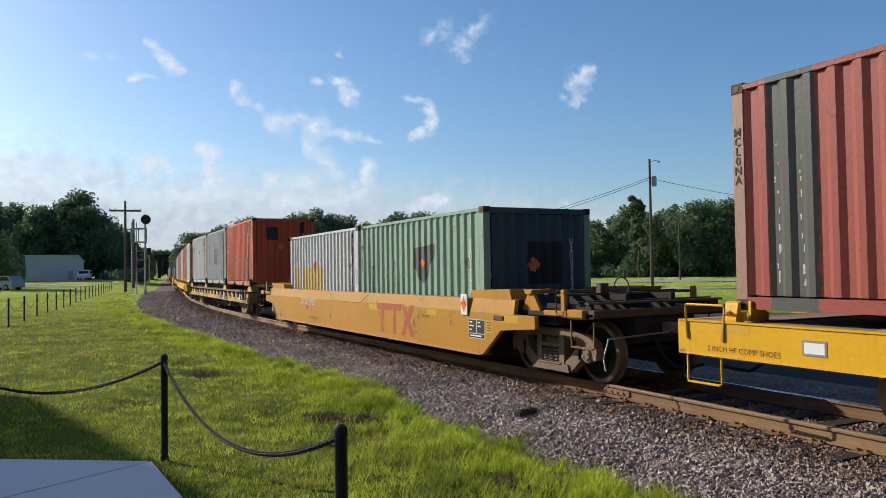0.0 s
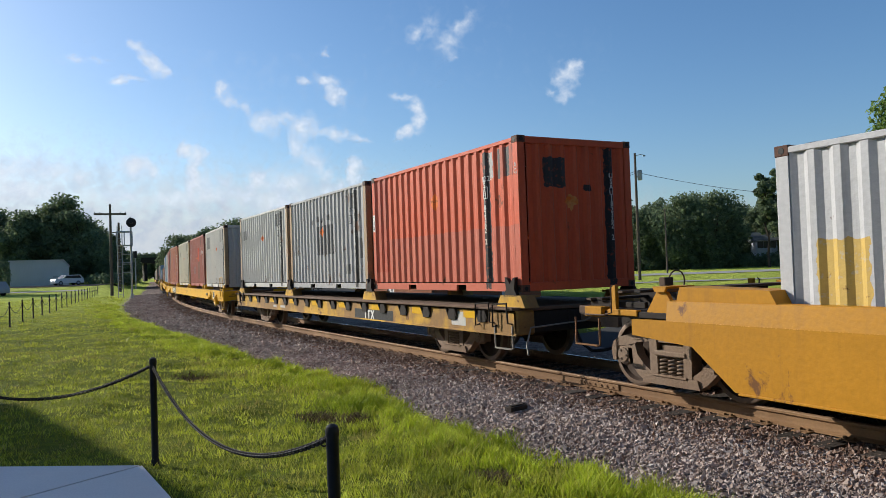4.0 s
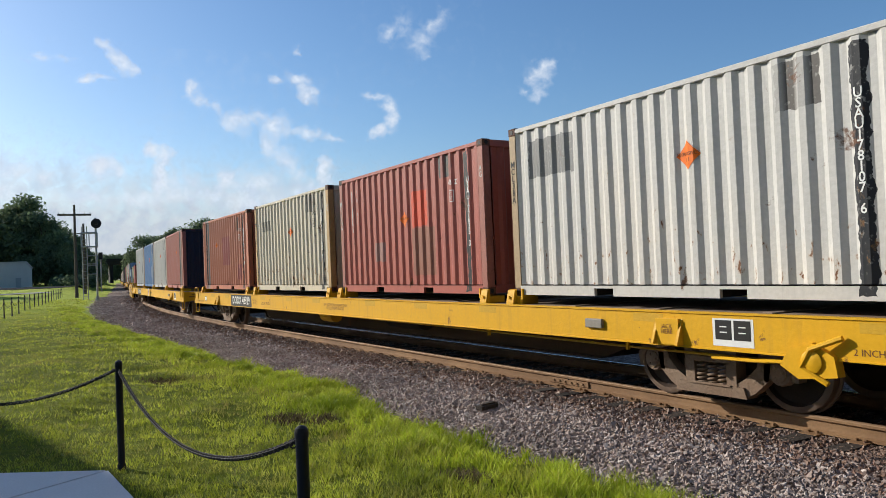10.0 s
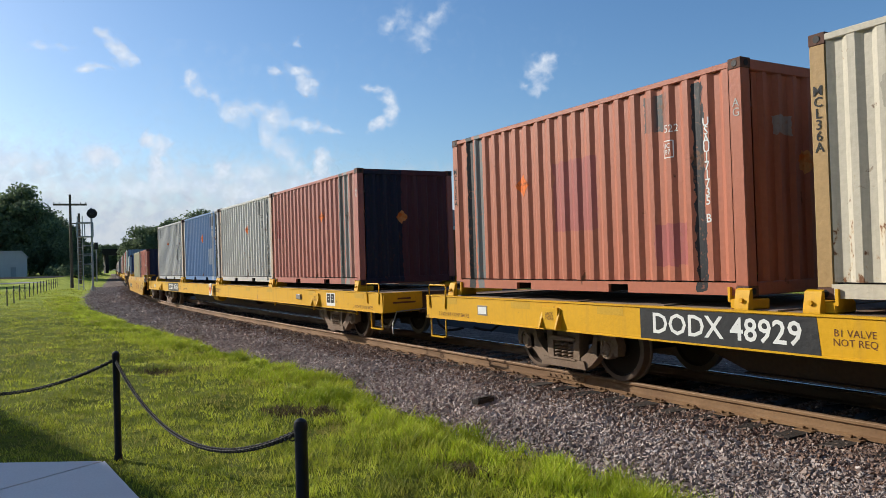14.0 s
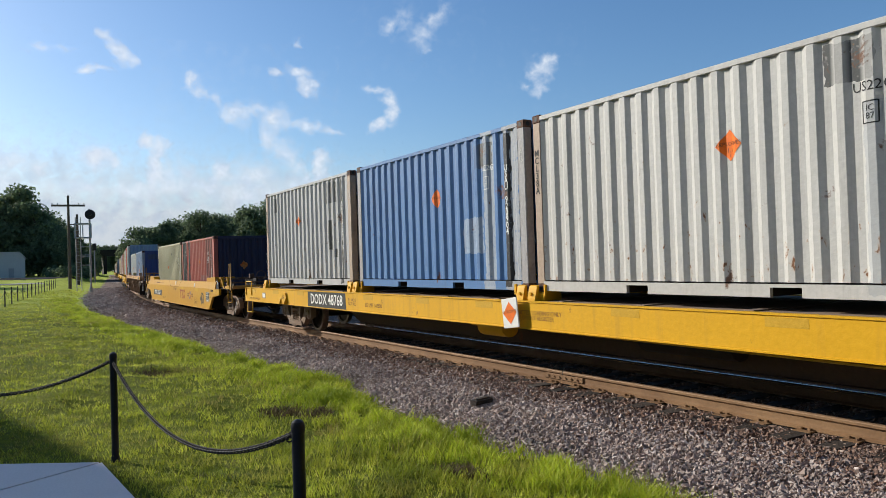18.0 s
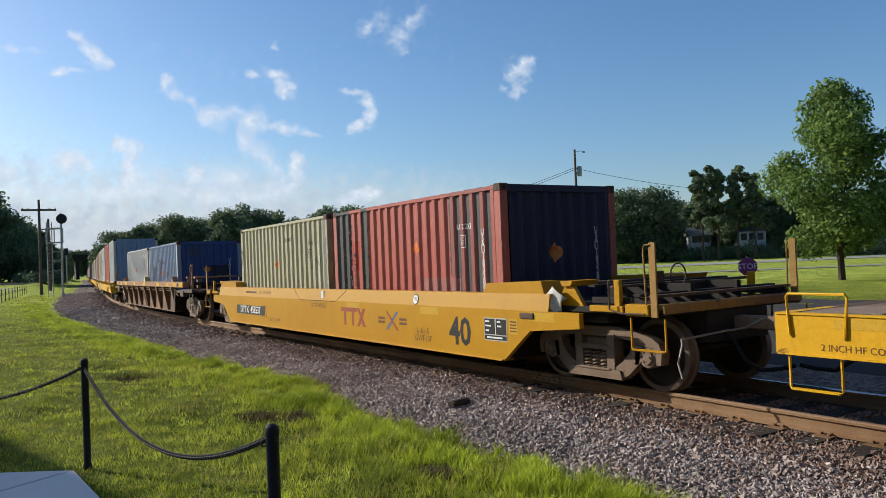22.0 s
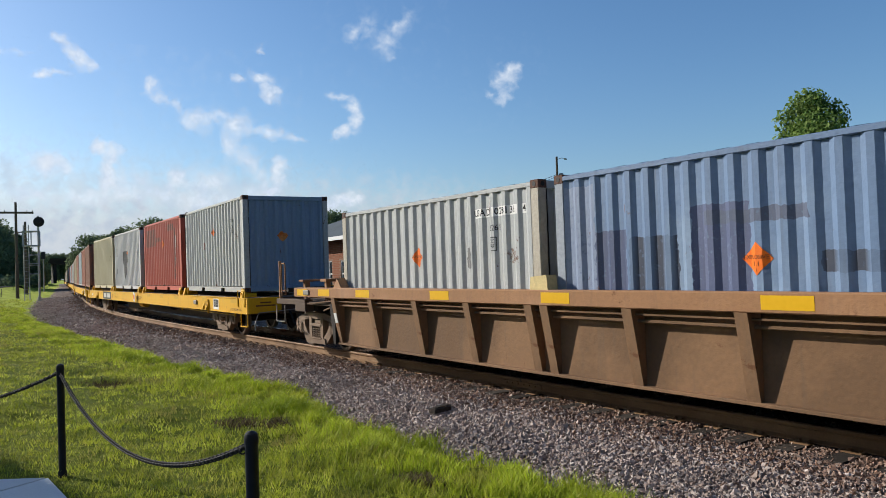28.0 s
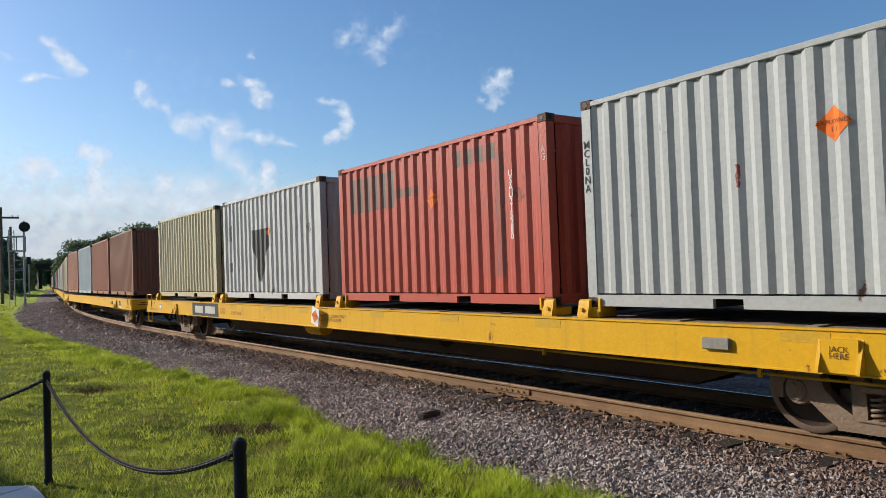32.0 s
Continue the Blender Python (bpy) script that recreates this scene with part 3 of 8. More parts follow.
def build_ties():
    r = random.Random(8)
    tie = Build().box(-0.115, 0.115, -1.31, 1.31, -0.2, 0.0, 0.012).mesh("tie", TIE)
    bed = tagged(new("track_ties"), "dark weathered timber ties half buried in ballast", "ties", kind="structure")
    for k in range(-20, 240):
        x, y, a = on_line(k * 0.52 + r.uniform(-0.03, 0.03), 0.0)
        proud = 0.004 if r.random() < 0.65 else 0.0
        part("tie", tie, bed, m=Matrix.Translation((x, y, RAIL_Z - 0.178 + proud)) @ Matrix.Rotation(a + r.uniform(-0.015, 0.015), 4, "Z"))


def blades(name, x, y, z, h, w, lean, mat, label, seed):
    """Grass blades as bent strips, standing at the given places."""
    r = np.random.RandomState(seed)
    n = len(x)
    a, b = r.uniform(0, 6.28, n), r.uniform(0, 6.28, n)
    side = np.c_[np.cos(a), np.sin(a), np.zeros(n)] * w[:, None]
    tip = np.c_[np.cos(b), np.sin(b), np.zeros(n)] * (h * lean)[:, None]
    up = np.c_[np.zeros(n), np.zeros(n), h]
    base = np.c_[x, y, z]
    v = np.stack([base - side, base + side, base + up * 0.6 + tip * 0.35 + side * 0.7, base + up * 0.6 + tip * 0.35 - side * 0.7, base + up + tip], 1)
    k = np.arange(n)[:, None] * 5
    f = np.concatenate([k + np.array([0, 1, 2]), k + np.array([0, 2, 3]), k + np.array([3, 2, 4])])
    return tagged(new(name, raw_mesh(name, v.reshape(-1, 3), f, mat)), label, "grass", kind="stuff")


PATCHES = [(-1.15, 9.6, 0.32), (-0.72, 9.45, 0.22), (-3.86, 13.75, 0.38), (0.72, 6.5, 0.25)]


def patchiness(x, y):
    """Near 1 where the turf is dead or bare."""
    z = np.zeros(len(x))
    for a, b, w in PATCHES:
        z = np.maximum(z, 1.25 - np.hypot(x - a, (y - b) * 0.8) / w)
    return np.clip(z + 0.35 * fbm(x * 4, y * 4, 51), 0, 1)


def build_grass():
    r = np.random.RandomState(12)
    short_mat = island_paint("short_grass", [(0.36, 0.42, 0.04), (0.49, 0.54, 0.05), (0.62, 0.655, 0.07), (0.40, 0.46, 0.04), (0.62, 0.58, 0.14)], 0.6, 0.34, scale=6.0, dry=(0.36, 0.30, 0.10), dry_at=(0.54, 0.68), dry_scale=0.8, wide=0.34, fine=0.24, deep=(0.13, 0.18, 0.014))
    tall_mat = island_paint("tall_grass", [(0.36, 0.46, 0.03), (0.48, 0.58, 0.035), (0.62, 0.69, 0.05), (0.40, 0.50, 0.03), (0.62, 0.59, 0.13)], 0.55, 0.35, scale=4.0, dry=(0.30, 0.24, 0.08), dry_at=(0.58, 0.72), dry_scale=1.1, wide=0.25, fine=0.22, deep=(0.18, 0.26, 0.014))
    dead_mat = island_paint("dead_grass", [(0.05, 0.04, 0.024), (0.12, 0.09, 0.045), (0.22, 0.17, 0.085), (0.08, 0.065, 0.03)], 0.8, 0.2)
    # mown lawn, in small tufts
    n = 400000
    d = 3.0 + 78 * r.rand(n) ** 2.3
    a = np.radians(r.uniform(60, 122, n))
    x, y = d * np.cos(a), d * np.sin(a)
    w = 0.03 + 0.004 * d
    w = 2.0 ** np.round(np.log2(w) + r.uniform(-0.5, 0.5, n)) * 3.2
    u, v = x + 0.3 * w * fbm(x / w, y / w, 71), y + 0.3 * w * fbm(x / w, y / w, 72)
    gx, gy = np.floor(u / w), np.floor(v / w)
    cx, cy = (gx + hashed(gx, gy, 1)) * w, (gy + hashed(gx, gy, 2)) * w
    pull = np.where(r.rand(n) < 0.5, r.uniform(0.2, 0.7, n), 0) * hashed(gx, gy, 3)
    x, y = x + (cx - x) * pull, y + (cy - y) * pull
    s, o = line_coords(x, y)
    on_slab = ((x + 2.42) * 1.08 + (y - 6.9) * 0.60 < 0.02) & ((x + 2.42) * 0.148 + (y - 6.9) < 0.02)
    bare = patchiness(x, y)
    sc = 2.0 ** np.round(np.log2(np.clip(13 / d, 0.25, 1.4)) + r.uniform(-0.4, 0.4, n))
    lump = fbm(x * 9 * sc, y * 9 * sc, 81) + fbm(x * 19 * sc, y * 19 * sc, 82)
    keep = (o > grass_edge(s) - 0.05 + r.normal(0, 0.2, n)) & ~on_slab & (r.rand(n) > 0.85 * bare) & (r.rand(n) < np.clip(0.85 + 1.1 * lump, 0.3, 1))
    x, y, s, o, d, pull, lump = x[keep], y[keep], s[keep], o[keep], d[keep], pull[keep], lump[keep]
    z = ground_z(x, y, s, o) - 0.005
    worn = fbm(x * 0.8, y * 0.8, 21) + 0.5 * fbm(x * 2.6, y * 2.6, 22)
    margin = np.clip(1.5 - (o - grass_edge(s)) / 1.7, 0.12, 1)
    tall = margin * np.clip(1.7 * (fbm(x * 1.9, y * 1.9, 31) + 0.7 * fbm(x * 4.1, y * 4.1, 32)), 0, 1)
    h = np.clip(0.034 + 0.12 * tall + (0.035 + 0.05 * margin) * lump + 0.03 * pull + r.normal(0, 0.012, len(x)), 0.010, 0.20) * np.where(worn > 0.5, 0.6, 1.0)
    blades("lawn_grass", x, y, z, h, 0.0016 + 0.00036 * d, np.full(len(x), 0.7), short_mat, "short tufted sunlit yellow-green lawn grass", 1)
    # uncut fringe beside the ballast
    n = 150000
    s = -2 + 65 * r.rand(n) ** 1.9
    w = abs(r.normal(0, 1, n))
    o = grass_edge(s) - 0.30 * r.rand(n) ** 2 + w * 0.62
    gs, go = np.floor(s / 0.22 + 0.5 * fbm(s * 2, o * 2, 73)), np.floor(o / 0.22 + 0.5 * fbm(s * 2, o * 2, 74))
    cs, co = (gs + hashed(gs, go, 1)) * 0.22, (go + hashed(gs, go, 2)) * 0.22
    pull = np.where(r.rand(n) < 0.65, r.uniform(0.3, 0.8, n), 0)
    s, o = s + (cs - s) * pull, o + (co - o) * pull
    tuft = 0.8 * fbm(s * 1.7, o * 1.7, 41) + 0.9 * fbm(s * 4.3, o * 4.3, 42) + 0.7 * fbm(s * 9, o * 9, 43) + 0.7 * (hashed(gs, go, 5) - 0.5)
    x, y, _ = on_line(s, o)
    keep = (tuft > -0.12) & (w < 2.6) & (r.rand(n) > 0.9 * patchiness(x, y))
    s, o, tuft, w, x, y = s[keep], o[keep], tuft[keep], w[keep], x[keep], y[keep]
    z = ground_z(x, y, s, o) - 0.01
    h = np.clip(0.095 + 0.13 * tuft + r.normal(0, 0.03, len(x)), 0.03, 0.34) * np.clip(1.25 - 0.33 * w, 0.35, 1) * np.interp(s, [20, 50, 64], [1, 0.6, 0.3])
    d = np.hypot(x, y)
    blades("fringe_grass", x, y, z, h, 0.0022 + 0.00032 * d, np.full(len(x), 0.6), tall_mat, "taller bright green uncut grass along the ballast edge", 2)
    # dead tufts in the bare patches
    x, y = [], []
    for a, b, w in PATCHES:
        m = int(2200 * w)
        x.append(a + r.normal(0, w * 0.5, m))
        y.append(b + r.normal(0, w * 0.6, m))
    x, y = np.concatenate(x), np.concatenate(y)
    s, o = line_coords(x, y)
    keep = r.rand(len(x)) < patchiness(x, y) + 0.1
    x, y, s, o = x[keep], y[keep], s[keep], o[keep]
    h = np.clip(0.06 + 0.05 * fbm(x * 5, y * 5, 61) + r.normal(0, 0.015, len(x)), 0.015, 0.14)
    blades("dead_grass", x, y, ground_z(x, y, s, o) - 0.005, h, np.full(len(x), 0.007), np.full(len(x), 0.9), dead_mat, "dead brown grass tufts in bare patches", 3)


# ---- containers ----
CL, CW, CH = 6.058, 2.438, 2.591


def corrugated(length, period=0.278, depth=0.037, flat=0.074, slope=0.066):
    """Points (along, out) of a folded sheet of that length, centred."""
    pts, n = [], int(round(length / period))
    p = length / n
    k = p / 0.278
    for i in range(n):
        a = -length / 2 + i * p
        pts += [(a, 0.0), (a + flat * k, 0.0), (a + (flat + slope) * k, -depth), (a + p - slope * k, -depth)]
    return pts + [(length / 2, 0.0)]


def casting(b, x, y, z, sx, sy, sz):
    """A corner casting of two solid blocks; sx, sy, sz say which way is outward."""
    w, d, h = 0.178, 0.162, 0.118
    b.box(min(x, x - sx * w * 0.55), max(x, x - sx * w * 0.55), min(y, y - sy * d), max(y, y - sy * d), min(z, z - sz * h), max(z, z - sz * h), 0.008)
    b.box(min(x - sx * w * 0.5, x - sx * w), max(x - sx * w * 0.5, x - sx * w), min(y, y - sy * d), max(y, y - sy * d), min(z, z - sz * h), max(z, z - sz * h), 0.008)


def container_meshes(mat, frame_mat, end_mat):
    """The parts of a container in one pair of paints, at a common origin (middle of its floor)."""
    def make():
        out = []
        L, W, H = CL / 2, CW / 2, CH
        prof = corrugated(CL - 0.36)
        for s in (1, -1):
            outer = [(x, s * (W - 0.008 + y)) for x, y in prof]
            back = [(x, s * (W - 0.075)) for x, _ in prof]
            n = len(prof)
            b = Build().add([(x, y, z) for z in (0.168, H - 0.09) for x, y in outer + back],
                            [((i, i + 1, 2 * n + i + 1, 2 * n + i) if s < 0 else (i + 1, i, 2 * n + i, 2 * n + i + 1)) for i in range(n - 1)] + [(n + i + 1, n + i, 3 * n + i, 3 * n + i + 1) for i in range(n - 1)])
            out.append(("side_wall", b.mesh("side_wall", mat, 20)))
        ends = corrugated(CW - 0.34, 0.25, 0.045, 0.07, 0.055)
        n = len(ends)
        b = Build().add([(-L + 0.012 - y, x, z) for z in (0.15, H - 0.1) for x, y in ends], [(i + 1, i, n + i, n + i + 1)[::-1] for i in range(n - 1)])
        out.append(("end_wall", b.mesh("end_wall", end_mat, 20)))
        for s in (1, -1):
            b = Build().box(L - 0.06, L - 0.02, min(0.008 * s, s * (W - 0.16)), max(0.008 * s, s * (W - 0.16)), 0.16, H - 0.12, 0.006)
            for k in (0.28, 0.82):
                b.tube([(L + 0.01, s * k, 0.1), (L + 0.01, s * k, H - 0.1)], 0.017, 8)
            out.append(("door", b.mesh("door", LOW_BOUNCE_DOOR)))
        prof = corrugated(CL - 0.3, 0.36, 0.02, 0.12, 0.05)
        n = len(prof)
        b = Build().add([(x, y, H - 0.012 + d) for y in (-W + 0.05, W - 0.05) for x, d in prof], [(i, i + 1, n + i + 1, n + i) for i in range(n - 1)])
        out.append(("roof", b.mesh("roof", mat, 20)))
        b = Build().box(-L + 0.1, L - 0.1, -W + 0.06, W - 0.06, 0.115, 0.16)
        for x0, x1 in ((-L + 0.1, -1.21), (-0.85, 0.85), (1.21, L - 0.1)):
            b.box(x0, x1, -W + 0.05, W - 0.05, 0.02, 0.116)
        out.append(("floor_frame", b.mesh("floor_frame", DARK_STEEL, 0)))
        for s in (1, -1):
            y0, y1 = sorted((s * (W - 0.05), s * (W - 0.002)))
            out.append(("top_rail", Build().box(-L + 0.15, L - 0.15, y0, y1, H - 0.09, H - 0.022, 0.008).mesh("top_rail", mat)))
            low = [(-L + 0.15, 0.012), (-1.21, 0.012), (-1.21, 0.115), (-0.85, 0.115), (-0.85, 0.012), (0.85, 0.012), (0.85, 0.115), (1.21, 0.115), (1.21, 0.012), (L - 0.15, 0.012)]
            b = Build().prism(low + [(L - 0.15, 0.150), (-L + 0.15, 0.150)], y0, y1)
            out.append(("bottom_rail", b.mesh("bottom_rail", mat)))
        for e in (-1, 1):
            x0, x1 = sorted((e * (L - 0.11), e * (L - 0.004)))
            out.append(("end_header", Build().box(x0, x1, -W + 0.15, W - 0.15, H - 0.13, H - 0.012, 0.01).mesh("end_header", end_mat if e < 0 else mat)))
            out.append(("end_sill", Build().box(x0, x1, -W + 0.15, W - 0.15, 0.012, 0.155, 0.01).mesh("end_sill", end_mat if e < 0 else mat)))
            for s in (-1, 1):
                y0, y1 = sorted((s * (W - 0.15), s * (W - 0.003)))
                xa, xb = sorted((e * (L - 0.175), e * (L - 0.003)))
                out.append(("corner_post", Build().box(xa, xb, y0, y1, 0.11, H - 0.11, 0.012).mesh("corner_post", frame_mat)))
                for top in (0, 1):
                    b = Build()
                    X, Y = e * L, s * W
                    zz = H if top else 0.0
                    casting(b, X, Y, zz, e, s, 1 if top else -1)
                    xc, zc = X - e * 0.089, zz + (-0.059 if top else 0.059)
                    out.append(("corner_casting", b.mesh("corner_casting", CASTING)))
                    # Casting holes are flat black discs, the dark of the hole painted on.
                    hole = Build().lathe([(0.036, 0.0), (0.036, 0.004)], "y", (xc, Y + (0.0 if s > 0 else -0.004), zc), 10)
                    out.append(("side_hole", hole.mesh("side_hole", BLACK)))
                    if e < 0:
                        hole = Build().lathe([(0.036, 0.0), (0.036, 0.004)], "x", (X - 0.004, Y - s * 0.08, zc), 10)
                        out.append(("end_hole", hole.mesh("end_hole", BLACK)))
        return out
    return shared(("container", mat.name, frame_mat.name, end_mat.name), make)


SIDE_FOLDS, END_FOLDS = corrugated(CL - 0.36), corrugated(CW - 0.34, 0.25, 0.045, 0.07, 0.055)


def drape(me, m, face, lift=0.003):
    """The flat mesh me, placed by m, laid onto a container's folded side or end: cut at the folds and pressed onto them."""
    bm = bmesh.new()
    bm.from_mesh(me)
    bm.transform(m)
    axis, folds = (0, SIDE_FOLDS) if face is SIDE else (1, END_FOLDS)
    along = [v.co[axis] for v in bm.verts]
    no = Vector((1, 0, 0)) if axis == 0 else Vector((0, 1, 0))
    for a, _ in folds:
        if min(along) < a < max(along):
            bmesh.ops.bisect_plane(bm, geom=bm.verts[:] + bm.edges[:] + bm.faces[:], plane_co=no * a, plane_no=no)
    at, out = [p[0] for p in folds], [p[1] for p in folds]
    for v in bm.verts:
        depth = float(np.interp(v.co[axis], at, out))
        if face is SIDE:
            v.co.y = CW / 2 - 0.008 + depth + lift
        else:
            v.co.x = -CL / 2 + 0.012 - depth - lift
    laid = bpy.data.meshes.new(me.name)
    bm.to_mesh(laid)
    bm.free()
    if not laid.materials:
        laid.materials.append(me.materials[0])
    return laid


def on_flat(a, face=SIDE):
    """The middle of the outer flat nearest to a."""
    folds = SIDE_FOLDS if face is SIDE else END_FOLDS
    flats = [(folds[i][0] + folds[i + 1][0]) / 2 for i in range(0, len(folds) - 1, 4)]
    return min(flats, key=lambda f: abs(f - a))


def folded_letter(parent, words, along, z, size, mat, face=SIDE, spacing=1.0, line=1.0, wide=1.0, bold=0.0):
    """Lettering painted on the folds of a container."""
    spot = (along, 0, z) if face is SIDE else (0, along, z)
    m = Matrix.Translation(spot) @ face @ Matrix.Diagonal((size * wide, size, 1, 1))
    return part("lettering", drape(text_mesh(words, mat, spacing, line, bold), m, face), parent)


def outline_mesh(name, poly, mat):
    me = bpy.data.meshes.new(name)
    me.from_pydata([(x, y, 0) for x, y in poly], [], [tuple(range(len(poly)))])
    me.materials.append(mat)
    return me


def painted_shape(parent, name, poly, mat, label):
    """A painted area of any outline (along, height) on the folded side."""
    turned = [(-x, z) for x, z in poly]
    return part(name, drape(outline_mesh(name, turned, mat), SIDE.copy(), SIDE, 0.002), parent, label)


def peel(parent, along, z, seed):
    """Pale scraps where a painted band has flaked, one above the other along its edge."""
    r = random.Random(seed)
    low = z - 0.12
    for k in range(9):
        h, w = r.uniform(0.04, 0.15) / (1 + 0.15 * k), r.uniform(0.010, 0.028) / (1 + 0.12 * k)
        c = along + r.uniform(-0.025, 0.025)
        edge = [(c + w * r.uniform(0.3, 1.0), low + h * t) for t in (0.0, 0.2, 0.45, 0.7, 1.0)] + [(c - w * r.uniform(0.3, 1.0), low + h * t) for t in (1.0, 0.7, 0.4, 0.15)]
        painted_shape(parent, "peeled_paint", edge, FADED_WHITE, "pale flaked scrap of paint")
        low += h + r.uniform(0.01, 0.10) * (1 + 0.25 * k)


def sticker(parent, along, z, mat, face=SIDE, size=0.172, words=True, seed=0):
    """An orange diamond sheet stuck on the folds; a torn one has a ragged outline."""
    r = random.Random(seed)
    poly = [(0, -1), (1, 0), (0, 1), (-1, 0)]
    if not words:
        edge = []
        for (x0, y0), (x1, y1) in zip(poly, poly[1:] + poly[:1]):
            for k in range(5):
                c = 1 - r.choice((0.0, 0.05, 0.12, 0.3, 0.45)) * r.random()
                edge.append(((x0 + (x1 - x0) * k / 5) * c, (y0 + (y1 - y0) * k / 5) * c))
        poly = edge
    spot = (along, 0, z) if face is SIDE else (0, along, z)
    m = Matrix.Translation(spot) @ face
    p = part("placard", drape(outline_mesh("placard", [(x * size, y * size) for x, y in poly], mat), m, face, 0.004), parent, "orange diamond explosives placard" if words else "torn orange diamond placard")
    if words:
        for w, dy, sz in (("EXPLOSIVES", 0.015, 0.044), ("1.1", -0.055, 0.05), ("1", -0.115, 0.036)):
            part("lettering", drape(text_mesh(w, BROWN_TEXT), Matrix.Translation(spot) @ face @ Matrix.Translation((0, dy, 0)) @ Matrix.Diagonal((sz, sz, 1, 1)), face, 0.007), p)
    return p


def flat_placard(parent, y, size, mat):
    """An orange diamond on a flat board."""
    p = part("placard", Build().prism([(0, -size), (size, 0), (0, size), (-size, 0)], y, y + 0.003).mesh("placard", mat, 0), parent, "orange diamond explosives placard")
    part("lettering", text_mesh("EXPLOSIVES", BROWN_TEXT), p, m=Matrix.Translation((0, y + 0.0045, 0.02)) @ SIDE @ Matrix.Diagonal((0.046, 0.046, 1, 1)))
    part("lettering", text_mesh("1.1", BROWN_TEXT), p, m=Matrix.Translation((0, y + 0.0045, -0.06)) @ SIDE @ Matrix.Diagonal((0.05, 0.05, 1, 1)))
    return p


def container(label, col, number="", boxes=(), frame_col=None, rust=0.15, streak=0.25, code="", rear_code="", mark="22G1", diamond=(0.35, 1.55), end_diamond=True,
              ink=None, end_ink=None, torn=False, strip=True, var=0.12, tall_mark=True, post_col=None, second=None, near=True, strip_x=-2.5, ends=(), base_rust=0.0, end_shade_paint=None, shield=(), peeled=(), stencil=()):
    """A six-metre freight container: an Empty with its parts. Repainted areas are given as boxes (x, z, half x, half z, colour) on the side that faces the platform."""
    W, L = CW / 2, CL / 2
    if sum(col) > 1.1:
        col = tuple(v * 0.91 for v in col)   # pale paints taken down a little
    spots = [((x, W, z), (hx, 0.2, hz), c) for x, z, hx, hz, c in boxes if len(c) == 3]
    if strip:
        spots.append(((strip_x, W, 1.25), (0.085, 0.2, 1.2), (0.022, 0.024, 0.028)))
    front = [((-L, -0.72, 1.25), (0.2, 0.085, 1.2), (0.022, 0.024, 0.028))] if strip else []
    front += [((-L, y, z), (0.2, hy, hz), c) for y, z, hy, hz, c in ends]
    mat = paint("container_paint", col, 0.48, var=var, big=0.5, rust=rust, streak=streak, boxes=spots, bump=0.05, base_rust=base_rust, second=second, second_at=(0.48, 0.62))
    fm = mat if frame_col is None else paint("container_frame_paint", frame_col, 0.55, var=0.22, rust=0.45, streak=0.3)
    # A given end colour holds the end wall's shade; some also dark paint.
    em = paint("container_end_tone", end_shade_paint or col, 0.5, var=var, big=0.5, rust=rust, streak=streak, boxes=front, bump=0.05) if front or end_shade_paint else mat
    ob = tagged(new("shipping_container"), label, "container", "containers on the train")
    for nm, me in container_meshes(mat, fm, em):
        part(nm, me, ob)
    if near:
        ink, end_ink = ink or WHITE, end_ink or ink or WHITE
        if number:
            folded_letter(ob, down(number), on_flat(strip_x), 1.42, 0.10, ink, line=0.72, bold=0.018)
            folded_letter(ob, down(number), on_flat(-0.72, FRONT), 1.42, 0.095, end_ink, FRONT, line=0.75, bold=0.01)
        if code:
            letter(ob, down(code), -L + 0.085, W + 0.001, 2.05, 0.095, BROWN_TEXT if ink is not WHITE else FADED_WHITE, line=0.8)
        if rear_code:
            plate = rear_code == "30B"
            if plate:
                part("code_plate", Build().box(L - 0.14, L - 0.03, W - 0.002, W + 0.0005, 1.33, 1.72).mesh("code_plate", WHITE, 0), ob, "white painted plate with black code")
            letter(ob, down(rear_code), L - 0.085, W + 0.0025, 1.525 if plate else 1.75, 0.10, BLACK_MARK if plate or sum(frame_col or col) > 0.6 else FADED_WHITE, line=0.8, bold=0.012)
        if mark:
            dark = ink if sum(col) < 0.9 else BLACK_MARK
            folded_letter(ob, mark, -2.0, 1.98, 0.095, dark)
            folded_letter(ob, "IC\n87", -1.95, 1.74, 0.06, dark, line=0.9)
            for k, (w, h) in enumerate(((0.075, 0.006), (0.075, 0.006), (0.006, 0.10), (0.006, 0.10))):
                dx, dz = ((0, 0.10), (0, -0.10), (0.075, 0), (-0.075, 0))[k]
                painted_shape(ob, "frame_line", [(-1.95 + dx - w, 1.74 + dz - h), (-1.95 + dx + w, 1.74 + dz - h), (-1.95 + dx + w, 1.74 + dz + h), (-1.95 + dx - w, 1.74 + dz + h)], dark, "")
        for k, (x, z) in enumerate(peeled):
            peel(ob, x, z, 70 + k)
        if stencil:
            folded_letter(ob, down(stencil[0]), on_flat(stencil[1]), stencil[2], 0.12, BLACK_MARK, line=0.9, bold=0.015)
        if shield:
            painted_shape(ob, "painted_patch", shield, SHIELD, "dark grey shield-shaped painted-out patch")
        if diamond:
            sticker(ob, diamond[0], diamond[1], ORANGE_WORN if torn else ORANGE, words=not torn, size=0.16 if torn else 0.172, seed=len(TRAIN))
        if end_diamond:
            sticker(ob, 0.12, 1.5, ORANGE_WORN, FRONT, 0.17, False, 50 + len(TRAIN))
    return ob


# ---- running gear ----
WHEEL_R = 0.457


